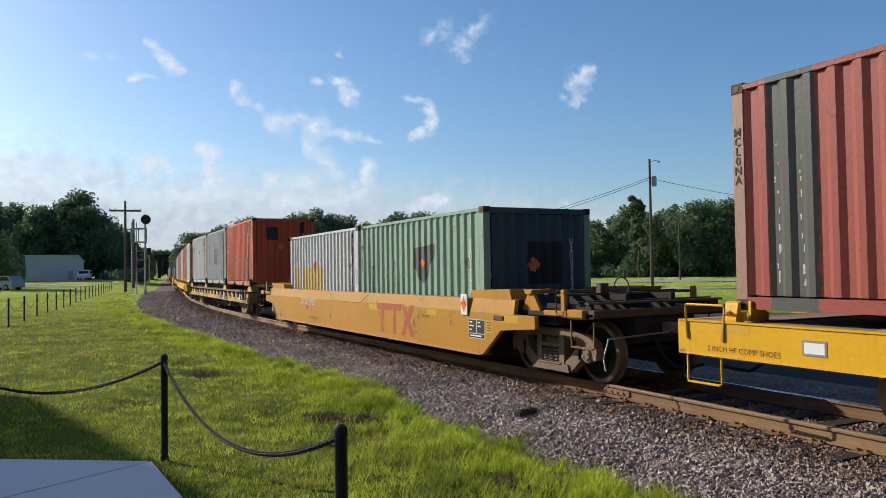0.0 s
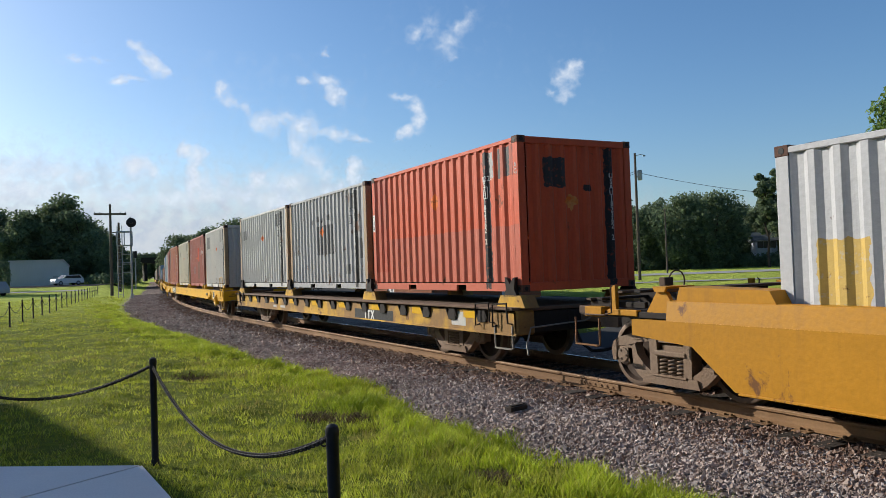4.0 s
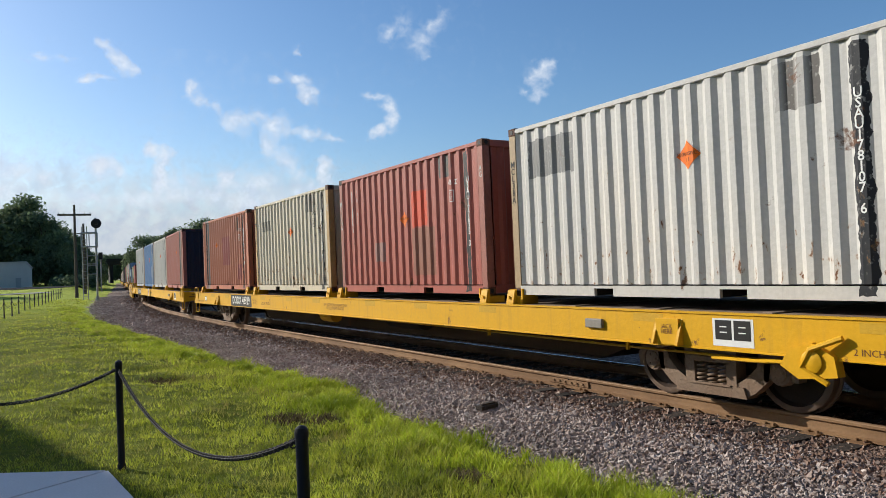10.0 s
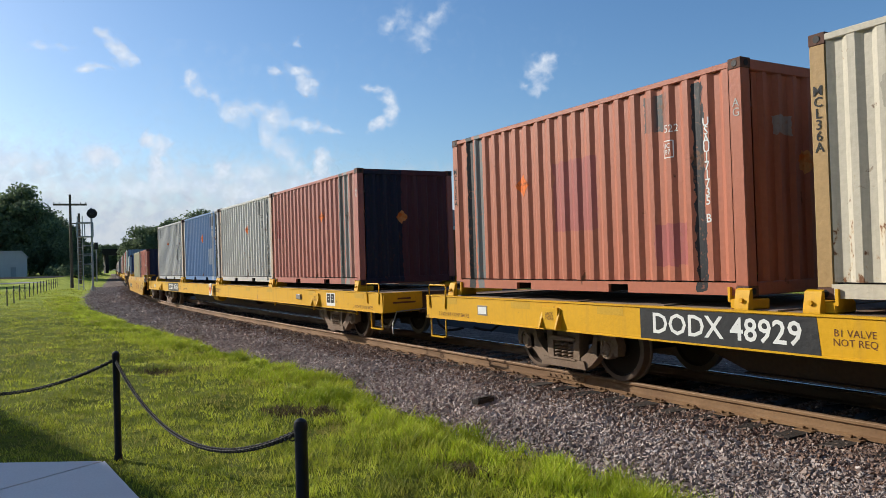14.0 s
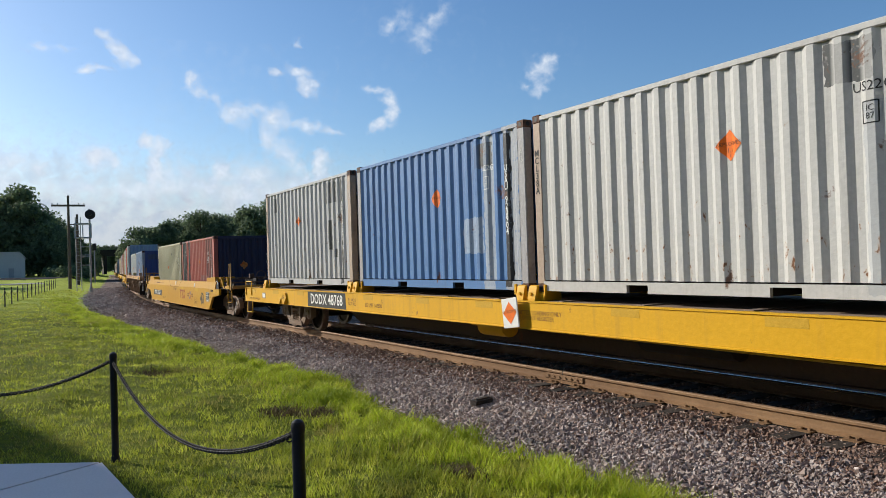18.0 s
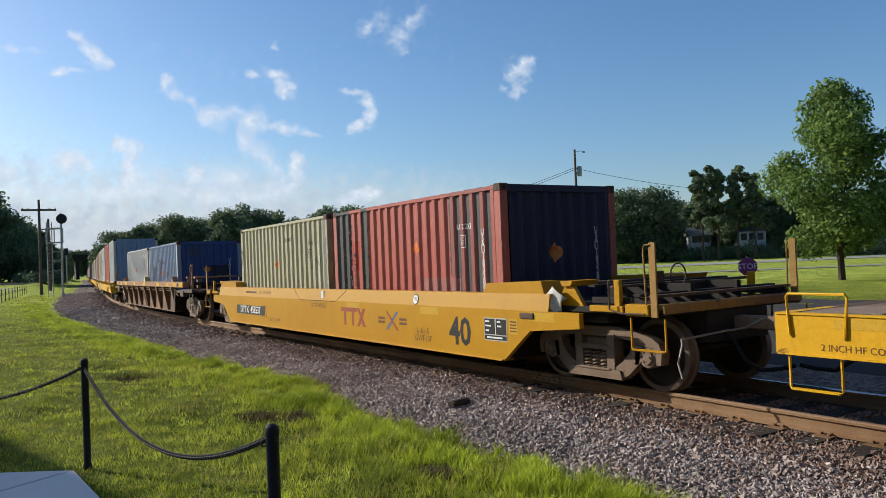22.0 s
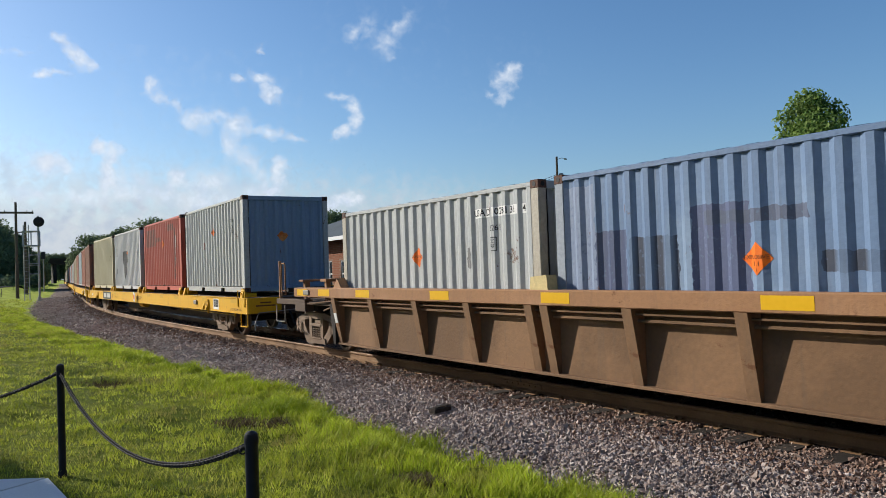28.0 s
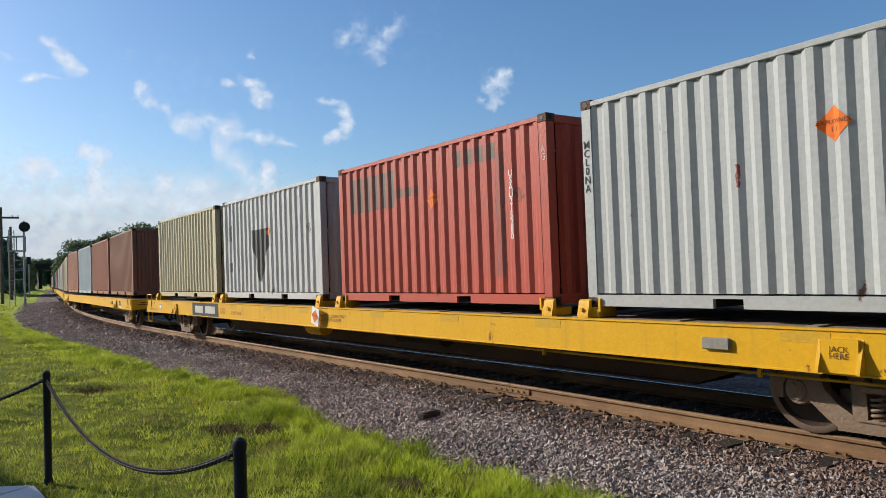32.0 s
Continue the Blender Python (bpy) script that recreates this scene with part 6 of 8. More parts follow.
def build_train():
    def car(thing, mid, spacing):
        TRAIN.append((thing, mid, spacing, Matrix()))
        return mid

    FZ, WZ = 1.235, 0.31
    # A: only its rear end comes into view
    mid = car(flat_car("yellow container flat car with rusty deck and end step", "", (6.53 + 3.8,)), -3.80, 10.62)
    load(mid, 10.62, 3.50, container("dark red corrugated container with two faded black bands", (0.30, 0.075, 0.055), "", [(2.25, 1.3, 0.30, 1.3, (0.085, 0.088, 0.08))], (0.34, 0.20, 0.15), 0.2, 0.3, rear_code="MCL0NA", mark="", diamond=(0.0, 1.5), peeled=((2.46, 0.42), (2.16, 0.40))), FZ)
    # B
    mid = car(yellow_well_car("aged golden well car with faded red mark", YELLOW_OLD, "DTTX 59277", -2.13, True, False), 21.36, 7.95)
    load(mid, 7.95, 15.21, container("pale green corrugated container with dark shield patch", (0.23, 0.345, 0.255), "USAU037233 5", [(2.32, 1.25, 0.06, 0.32, SHADE), (1.0, 1.35, 0.05, 0.32, SHADE)], None, 0.12, 0.25, "AG", "MCL00A", "", (-0.45, 1.60), torn=True, strip=False, ends=[(-0.15, 1.55, 0.42, 0.4, (0.02, 0.022, 0.026))], end_shade_paint=(0.055, 0.085, 0.105), strip_x=-2.45, shield=[(-0.02, 1.92), (-0.02, 1.5), (-0.40, 1.17), (-0.55, 1.17), (-0.97, 1.75), (-0.98, 1.98)]), WZ)
    load(mid, 7.95, 21.46, container("pale grey corrugated container with yellowed lower patch", (0.56, 0.56, 0.57), "USAU180277", [(0.75, 1.18, 0.95, 0.40, (0.58, 0.40, 0.11)), (2.3, 1.18, 0.28, 0.40, (0.58, 0.40, 0.11)), (-2.9, 1.3, 0.1, 0.2, PALE)], None, 0.12, 0.3, "AG", "", "", (0.54, 1.62), torn=True, strip_x=-2.5), WZ)
    # C
    mid = car(old_flat_car("mottled brown and yellow flat car with stake pockets"), 41.77, 6.75)
    load(mid, 6.75, 32.41, container("bright orange-red corrugated container with black number band", (0.60, 0.105, 0.042), "USAU182362 2", [(0.0, 0.5, 3.0, 0.62, (0.50, 0.125, 0.075)), (2.55, 1.6, 0.35, 1.2, (0.46, 0.085, 0.045)), (-2.62, 2.2, 0.26, 0.25, SHADE), (-2.15, 2.2, 0.1, 0.22, PALE)], None, 0.1, 0.2, "AG", "30B", "1822G", (-0.05, 1.75), ends=[(0.45, 2.0, 0.22, 0.25, (0.04, 0.04, 0.045)), (-0.25, 1.75, 0.09, 0.05, (0.02, 0.021, 0.025))], strip_x=-2.0), 1.29)
    load(mid, 6.75, 38.84, container("weathered grey container with black patches and rust stains", (0.41, 0.415, 0.425), "USAU5128010", [(0.0, 1.32, 0.64, 0.40, (0.03, 0.03, 0.032)), (-0.3, 1.92, 0.10, 0.07, (0.05, 0.05, 0.05)), (0.15, 1.88, 0.09, 0.06, (0.05, 0.05, 0.05)), (0.5, 1.93, 0.12, 0.08, (0.05, 0.05, 0.05)), (0.95, 1.86, 0.08, 0.06, (0.06, 0.06, 0.06)), (-2.55, 1.0, 0.10, 0.25, (0.12, 0.11, 0.10)), (2.35, 1.2, 0.07, 0.25, (0.14, 0.14, 0.13)), (-2.0, 2.2, 0.2, 0.2, SHADE), (-1.7, 0.5, 0.2, 0.12, SHADE), (2.5, 0.75, 0.14, 0.2, PALE), (2.0, 0.75, 0.1, 0.16, PALE)], (0.36, 0.25, 0.15), 0.5, 0.45, "AG", "", "SZG", (0.15, 1.55), strip_x=-2.33, base_rust=0.6), 1.29)
    load(mid, 6.75, 45.21, container("whitish corrugated container with small dark patches", (0.57, 0.565, 0.545), "USAU177476 7", [(2.35, 1.9, 0.32, 0.17, SHADE), (-1.85, 2.2, 0.22, 0.2, SHADE)], (0.40, 0.30, 0.20), 0.25, 0.3, "AG", "MCL30A", "IC", (-0.13, 1.68), strip_x=-2.3, base_rust=0.5), 1.29)
    # D
    mid = car(flat_car("yellow container flat car lettered on a dark panel", "DODX 48929", tall=0.36, slots=(-10.07, -3.27, 3.48, 10.34)), 66.89, 10.62)
    load(mid, 10.62, 53.79, container("cream-white corrugated container with rusty corner posts", (0.60, 0.585, 0.55), "USAU178107 6", [(2.05, 2.05, 0.5, 0.28, (0.22, 0.22, 0.215)), (-1.9, 2.2, 0.24, 0.25, (0.12, 0.11, 0.1))], (0.40, 0.29, 0.17), 0.12, 0.2, "AG", "MCL38A", "", (-0.48, 1.68), second=(0.57, 0.54, 0.49), strip_x=-2.53, base_rust=0.6), FZ)
    load(mid, 10.62, 60.59, container("dusty red corrugated container with bright red repaint", (0.37, 0.105, 0.08), "USAU177635 3", [(-0.75, 1.62, 0.33, 0.34, (0.62, 0.08, 0.035)), (-0.85, 0.8, 0.45, 0.45, (0.27, 0.11, 0.075)), (-1.75, 2.3, 0.25, 0.2, SHADE), (2.35, 1.8, 0.03, 0.45, PALE), (2.1, 1.8, 0.03, 0.45, PALE), (1.0, 0.85, 0.22, 0.2, (0.28, 0.15, 0.13))], (0.33, 0.13, 0.10), 0.2, 0.3, "AG", "MCL3NA", "GB 22", (-0.15, 1.46), strip_x=-2.45), FZ)
    load(mid, 10.62, 67.34, container("cream corrugated container rusting along its base", (0.60, 0.545, 0.43), "USAU171102 9", [(1.95, 1.9, 0.38, 0.15, SHADE), (-1.75, 2.25, 0.28, 0.22, INK)], (0.40, 0.26, 0.11), 0.25, 0.3, "AG", "MCL36A", "22G1", (-0.18, 1.61), second=(0.56, 0.50, 0.38), strip_x=-2.5, base_rust=1.0), FZ)
    load(mid, 10.62, 74.18, container("brick-red corrugated container with dark bands at one end", (0.42, 0.145, 0.085), "USAU171735 B", [(2.48, 1.3, 0.09, 1.3, INK), (2.22, 1.3, 0.09, 1.3, (0.16, 0.17, 0.17)), (-1.75, 2.2, 0.2, 0.22, SHADE), (-0.2, 1.35, 0.45, 0.5, (0.36, 0.11, 0.095)), (-1.95, 0.6, 0.25, 0.25, (0.34, 0.10, 0.09))], None, 0.12, 0.25, "AG", "MCL3EA", "522", (1.0, 1.60), ends=[(0.5, 1.9, 0.15, 0.1, (0.35, 0.3, 0.27))], strip_x=-2.4), FZ)
    # E
    mid = car(flat_car("yellow container flat car with number panel and warning sign", "DODX 48768", limit="160300", slots=(-9.41, -3.19, 3.15, 9.49)), 96.57, 10.62)
    load(mid, 10.62, 84.13, container("dull red corrugated container with black-painted end", (0.40, 0.145, 0.115), "", [(-2.05, 1.3, 0.12, 1.3, SHADE), (-2.35, 1.3, 0.10, 1.3, (0.25, 0.25, 0.24)), (-2.62, 1.3, 0.08, 1.3, (0.34, 0.17, 0.13)), (2.6, 1.5, 0.2, 0.25, (0.32, 0.07, 0.06))], None, 0.12, 0.3, "AG", "", "", (-0.75, 1.65), strip=False, strip_x=-2.3, ends=[(0.62, 1.3, 0.5, 1.25, (0.016, 0.02, 0.042))], end_shade_paint=(0.10, 0.034, 0.042)), FZ)
    load(mid, 10.62, 90.33, container("off-white corrugated container with rusty corner posts", (0.55, 0.54, 0.51), "USAU192026 1", [(-1.75, 2.25, 0.25, 0.2, SHADE), (-2.0, 0.95, 0.12, 0.9, PALE)], (0.42, 0.32, 0.24), 0.22, 0.3, "AG", "MCL38A", "US22G1", (-0.40, 1.66), strip_x=-2.5, base_rust=0.5), FZ)
    load(mid, 10.62, 96.60, container("faded blue corrugated container with grey repairs", (0.085, 0.19, 0.405), "USAU 920904", [(-2.0, 1.3, 0.16, 1.3, (0.30, 0.35, 0.42)), (-2.65, 1.3, 0.2, 1.3, (0.33, 0.35, 0.38)), (-1.85, 2.2, 0.25, 0.2, SHADE), (-1.5, 0.9, 0.3, 0.3, (0.26, 0.34, 0.46))], (0.34, 0.33, 0.33), 0.2, 0.35, "AG", "", "1822G1", (-0.35, 1.62), strip_x=-2.53), FZ)
    load(mid, 10.62, 103.03, container("light grey corrugated container with black roofline patches", (0.47, 0.475, 0.48), "USAU107660 5", [(2.25, 2.2, 0.2, 0.2, INK), (-1.8, 2.2, 0.3, 0.25, SHADE), (-1.75, 1.2, 0.08, 0.35, SHADE), (-2.0, 0.75, 0.16, 0.1, SHADE)], (0.40, 0.31, 0.24), 0.25, 0.35, "AG", "MCL00A", "", (0.40, 1.65), strip_x=-2.45, base_rust=0.4), FZ)
    # F
    mid = car(yellow_well_car("clean golden-yellow well car with brown mark and number 40", YELLOW_WELL, "DTTX  458537", -1.22), 121.5, 7.95)
    load(mid, 7.95, 115.29, container("red corrugated container with wide black bands", (0.40, 0.095, 0.07), "USAU183289", [(2.62, 1.3, 0.40, 1.3, (0.042, 0.046, 0.05)), (1.55, 1.3, 0.14, 1.3, (0.045, 0.052, 0.05)), (-2.15, 1.55, 0.62, 1.05, (0.06, 0.062, 0.064)), (2.0, 1.6, 0.18, 0.3, (0.40, 0.045, 0.03)), (-1.2, 0.85, 0.6, 0.3, (0.34, 0.13, 0.11))], (0.40, 0.12, 0.09), 0.12, 0.25, "", "", "US 22G1", (-0.46, 1.68), torn=True, strip=False, end_shade_paint=(0.03, 0.036, 0.075), strip_x=-2.66, peeled=((2.24, 1.1),), stencil=("MCL00A", 2.05, 1.25)), WZ)
    load(mid, 7.95, 121.68, container("khaki corrugated container with orange sticker", (0.46, 0.43, 0.275), "USAU070451", [(-0.6, 2.12, 0.25, 0.05, SHADE), (-2.85, 1.3, 0.1, 1.2, (0.16, 0.17, 0.14))], None, 0.06, 0.2, "AG", "MCLA", "2010", (0.17, 1.52), torn=True, strip=False, strip_x=-2.66), WZ)
    # G
    mid = car(ribbed_well_car("dusty brown ribbed well car with yellow reflectors"), 141.81, 7.95)
    load(mid, 7.95, 135.60, container("patchy faded blue corrugated container", (0.145, 0.215, 0.345), "USAU050527", [(0.5, 1.5, 0.35, 0.5, (0.10, 0.12, 0.21)), (1.4, 1.1, 0.35, 0.6, (0.05, 0.06, 0.09)), (-0.9, 1.35, 0.3, 0.1, (0.06, 0.07, 0.10)), (2.2, 1.3, 0.4, 0.5, (0.08, 0.10, 0.18)), (-1.55, 1.35, 0.3, 0.3, (0.17, 0.2, 0.28)), (0.1, 1.85, 0.6, 0.07, (0.10, 0.12, 0.18)), (2.6, 1.7, 0.3, 0.7, (0.22, 0.27, 0.38))], (0.30, 0.33, 0.38), 0.15, 0.35, "", "", "", (0.07, 1.40), second=(0.21, 0.285, 0.40), strip=False, end_shade_paint=(0.055, 0.085, 0.235), ends=[(-0.4, 1.3, 0.45, 0.35, (0.03, 0.035, 0.05)), (0.6, 2.2, 0.25, 0.15, (0.07, 0.09, 0.15))], strip_x=-2.66), WZ)
    pale = container("pale blue-grey corrugated container", (0.46, 0.475, 0.475), "", [(-1.32, 1.55, 0.06, 0.15, (0.16, 0.16, 0.16))], (0.42, 0.38, 0.31), 0.08, 0.2, "", "", "2261", (0.18, 1.60), strip=False, strip_x=-2.6)
    for x0, x1 in ((-1.50, -1.86), (-1.95, -2.55), (-2.62, -2.72)):
        painted_shape(pale, "number_strip", [(x0, 2.15), (x1, 2.15), (x1, 2.29), (x0, 2.29)], WHITE, "white painted strip with a black number")
    for words, x in (("USAD", -1.68), ("028136", -2.25), ("4", -2.67)):
        folded_letter(pale, words, x, 2.22, 0.105, BLACK_MARK, spacing=1.15, bold=0.02)
    load(mid, 7.95, 141.97, pale, WZ)
    # H
    mid = car(flat_car("yellow container flat car with jacking pads", "-", (-10.13, -3.44, 3.51, 10.19)), 166.79, 10.62)
    load(mid, 10.62, 153.63, container("pale grey-green corrugated container with plain end", (0.445, 0.455, 0.445), "", [(-2.9, 2.0, 0.1, 0.4, SHADE), (0.85, 1.4, 0.02, 0.12, (0.25, 0.06, 0.05))], (0.44, 0.45, 0.44), 0.06, 0.12, "AG", "MCL0NA", "2261", (-0.15, 1.75), strip=False, end_shade_paint=(0.23, 0.32, 0.45)), FZ)
    load(mid, 10.62, 160.32, container("brick red corrugated container with grey painted-out panel", (0.44, 0.088, 0.06), "USAU215280", [(1.75, 2.0, 0.85, 0.33, (0.12, 0.11, 0.09)), (0.6, 1.9, 0.4, 0.08, (0.12, 0.11, 0.09)), (-1.95, 1.3, 0.10, 0.9, (0.10, 0.10, 0.09)), (-1.4, 2.25, 0.5, 0.12, (0.12, 0.11, 0.09))], None, 0.1, 0.2, "AG", "", "", (-0.22, 1.70), strip=False, strip_x=-2.34), FZ)
    load(mid, 10.62, 167.22, container("white corrugated container with dark shield-shaped stain", (0.56, 0.555, 0.55), "", [(2.6, 1.7, 0.12, 0.2, SHADE), (2.6, 0.8, 0.12, 0.12, SHADE)], None, 0.1, 0.25, "", "", "", (-0.14, 1.60), torn=True, strip=False, shield=[(1.0, 1.70), (1.0, 1.42), (0.70, 0.9), (0.52, 0.42), (0.32, 0.42), (0.15, 0.9), (-0.2, 1.45), (-0.2, 1.70)]), FZ)
    load(mid, 10.62, 173.92, container("sand-coloured corrugated container with plain sides", (0.53, 0.47, 0.31), "", [], None, 0.06, 0.15, "", "", "", None, strip=False), FZ)
    # the cars behind, seen only far off
    tones = [[("plain dark brown container on a far car", (0.26, 0.115, 0.075)), ("red-brown container on a far flat car", (0.34, 0.13, 0.085)), ("pale blue-grey container on a far car", (0.42, 0.48, 0.52)), ("dusty pink-red container on a far car", (0.42, 0.19, 0.14))],
             [("cream container on a far flat car", (0.56, 0.48, 0.33)), ("pale tan container on a far car", (0.52, 0.42, 0.30)), ("brown container on a far flat car", (0.30, 0.16, 0.10)), ("off-white container on a far car", (0.58, 0.55, 0.50))],
             [("pale grey container on a far car", (0.52, 0.52, 0.52)), ("rust-red container on a far car", (0.38, 0.14, 0.09)), ("white container on a far flat car", (0.62, 0.61, 0.59)), ("grey-blue container on a far car", (0.30, 0.36, 0.44))]]
    made, front = {}, 182.55
    for k in range(8):
        mid = front + FLAT_L / 2
        key = k % 3
        if key not in made:
            made[key] = (flat_car("yellow container flat car far along the train", "", (), near=k == 0, turning=False), [container(l, c, near=False, strip=False) for l, c in tones[key]])
            c, boxes = made[key]
        else:
            c, boxes = copy_thing(made[key][0], Matrix()), [copy_thing(b, Matrix()) for b in made[key][1]]
        car(c, mid, 10.62)
        for i, b in enumerate(boxes):
            load(mid, 10.62, front + 0.95 + 6.68 * i, b, FZ)
        front += FLAT_L + 1.6


# ---- what hangs on the cars as a thing of its own ----
def build_signs():
    s = tagged(new("warning_sign"), "white board with an orange diamond fixed to a yellow flat car", "sign")
    part("board", Build().box(-0.19, 0.19, 0, 0.02, -0.22, 0.22, 0.004).mesh("board", WHITE), s)
    flat_placard(s, 0.021, 0.165, ORANGE)
    TRAIN.append((s, 96.57, 10.62, Matrix.Translation((0.05, 1.55, 0.93)) @ Matrix.Rotation(radians(7), 4, "Y")))
    for mid, spacing, m in ((21.36, 7.95, Matrix.Translation((-5.96, 1.53, 1.12))), (166.79, 10.62, Matrix.Translation((0.1, 1.55, 0.93)) @ Matrix.Rotation(radians(-14), 4, "Y"))):
        twin = copy_thing(s, Matrix())
        twin.scale = (0.62, 1.0, 0.85) if mid < 50 else (0.9, 1.0, 0.8)
        TRAIN.append((twin, mid, spacing, m))
    # a torn sheet hanging at the end of the golden car's hood
    v, n = [], 9
    for i in range(n):
        for j in range(5):
            a, c = i / (n - 1), j / 4
            v.append((0.34 * (a - 0.5) * (1 - 0.25 * c), 0.03 * math.sin(7 * a + 3 * c) + 0.02 * c, 0.30 * (c - 0.5) + 0.025 * math.sin(5 * a)))
    k = [i * 5 + j for i in range(n - 1) for j in range(4)]
    me = raw_mesh("torn_sheet", v, [(i, i + 5, i + 6, i + 1) for i in k], FADED_WHITE, True)
    sheet = tagged(new("torn_sheet", me), "crumpled white sheet caught on a yellow well car", "sheet")
    sheet.modifiers.new("thickness", "SOLIDIFY").thickness = 0.004
    TRAIN.append((sheet, 121.5, 7.95, Matrix.Translation((-7.62, 1.43, 1.15)) @ Matrix.Rotation(radians(50), 4, "Y")))


def motions():
    run = np.interp(TIMES, RUN_T, RUN_D)
    poses = {}
    for thing, mid, spacing, local in TRAIN:
        if (mid, spacing) not in poses:
            rows = []
            for t, d in zip(TIMES, run):
                x0, y0, _ = on_line(mid - spacing - d)
                x1, y1, _ = on_line(mid + spacing - d)
                rows.append((t, Matrix.Translation(((x0 + x1) / 2, (y0 + y1) / 2, RAIL_Z)) @ Matrix.Rotation(math.atan2(y1 - y0, x1 - x0), 4, "Z")))
            poses[mid, spacing] = rows
        walk(thing, [(t, m @ local) for t, m in poses[mid, spacing]])
    drive()
    drift_clouds()
    # wheels roll: the train runs towards -x of each car
    steps = [k / 10 for k in range(321)]
    turn = [-np.interp(t, RUN_T, RUN_D) / WHEEL_R for t in steps]
    for w, dx in ROLLING:
        walk(w, [(t, Matrix.Translation((dx, 0, WHEEL_R)) @ Matrix.Rotation(a, 4, "Y")) for t, a in zip(steps, turn)])


# ---- the place round the track ----
BOLLARD = paint("black_bollard_paint", (0.014, 0.014, 0.015), 0.45, var=0.25)
CHAIN = paint("dark_chain_steel", (0.016, 0.014, 0.013), 0.75, var=0.3)
CONCRETE = paint("pale_concrete", (0.80, 0.78, 0.74), 0.85, var=0.10, big=0.8, fine=60.0, bump=0.05, streak=0.0)
WOOD_POLE = paint("weathered_pole_wood", (0.105, 0.082, 0.065), 0.9, var=0.3, fine=12.0, bump=0.15)
STEEL_GREY = paint("galvanised_steel", (0.33, 0.34, 0.35), 0.5, metal=0.4, var=0.15)
BARK = paint("tree_bark", (0.07, 0.052, 0.04), 0.9, var=0.35, fine=10.0, bump=0.25)
ASPHALT = paint("worn_asphalt", (0.075, 0.073, 0.07), 0.85, var=0.2, fine=40.0, spec=0.0)
PALE_ROAD = paint("sunlit_pale_road", (0.34, 0.33, 0.31), 0.85, var=0.15, fine=30.0)
PALE_METAL = paint("pale_shed_metal", (0.50, 0.49, 0.48), 0.55, var=0.08, streak=0.15)
ROOF_GREY = paint("grey_shingle_roof", (0.075, 0.09, 0.10), 0.8, var=0.25, fine=25.0)
# Dark so that the added sky-blocking buildings bounce little light.
BLOCKER_DARK = paint("sky_blocker_dark", (0.085, 0.082, 0.085), 0.85, var=0.2, fine=30.0)
BRICK = paint("red_brown_brick", (0.28, 0.105, 0.05), 0.85, var=0.2, fine=30.0, scatter=0.25)
MORTAR = paint("brick_mortar", (0.24, 0.15, 0.10), 0.9, var=0.15)
TRIM_WHITE = paint("white_trim", (0.70, 0.69, 0.66), 0.6, var=0.08)
DARK_GLASS = paint("dark_window_glass", (0.02, 0.025, 0.03), 0.12, var=0.1, bump=0.0)
HOUSE_WHITE = paint("white_house_siding", (0.50, 0.52, 0.56), 0.7, var=0.08)
SIGN_RED = paint("faded_stop_red", (0.20, 0.045, 0.16), 0.5, var=0.12, bump=0.0)
CAR_WHITE = paint("white_car_paint", (0.62, 0.63, 0.64), 0.3, var=0.05, bump=0.0)
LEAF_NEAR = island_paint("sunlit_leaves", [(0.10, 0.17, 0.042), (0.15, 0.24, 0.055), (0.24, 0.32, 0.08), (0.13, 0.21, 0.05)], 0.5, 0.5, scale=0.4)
# Far leaves paled and blued: distance haze put into their colour.
LEAF_HAZED = island_paint("hazed_far_leaves", [(0.11, 0.15, 0.088), (0.15, 0.20, 0.108), (0.21, 0.255, 0.13), (0.125, 0.175, 0.095)], 0.7, 0.45, scale=0.15)


def bollard_mesh():
    return Build().lathe([(0.036, -0.05), (0.036, 0.05), (0.030, 0.06), (0.030, 0.915), (0.033, 0.92), (0.033, 0.945), (0.028, 0.963), (0.015, 0.973), (0.002, 0.976)], "z", (0, 0, 0), 16).mesh("post", BOLLARD)


def bollard(x, y, z, label):
    b = tagged(new("bollard"), label, "bollard", "chain bollards")
    b.matrix_basis = pose(x, y, z)
    part("post", shared("bollard", bollard_mesh), b)
    for k in (-1,):
        part("chain_eye", shared("eye", lambda: Build().tube([(0.014 * math.cos(t) + 0.040, 0, 0.885 + 0.014 * math.sin(t)) for t in np.linspace(0, 2 * math.pi, 10)[:-1]], 0.004, 5, True).mesh("chain_eye", CHAIN)), b, m=Matrix.Rotation(0 if k > 0 else math.pi, 4, "Z"))
    return b


def chain(p, q, sag, link=0.05, label="dark steel chain hanging between two bollards", simple=False):
    p, q = Vector(p), Vector(q)
    def at(t):
        return p.lerp(q, t) - Vector((0, 0, sag * 4 * t * (1 - t)))
    b = Build()
    if simple:
        b.tube([at(k / 10) for k in range(11)], 0.012, 4)
    else:
        n = int((q - p).length * 1.08 / (link * 0.72))
        ring = [(0.5 * link * math.cos(t) + (0.18 * link if math.cos(t) > 0 else -0.18 * link), 0.30 * link * math.sin(t)) for t in np.linspace(0, 2 * math.pi, 11)[:-1]]
        for i in range(n):
            a, c = at(i / n), at((i + 1) / n)
            d = (c - a).normalized()
            u = Vector((0, 0, 1)).cross(d).normalized()
            w = d.cross(u)
            s = u if i % 2 else w
            b.tube([(a + c) / 2 + d * e + s * f for e, f in ring], 0.0052, 5, True)
    return tagged(new("chain", b.mesh("chain", CHAIN)), label, "chain")


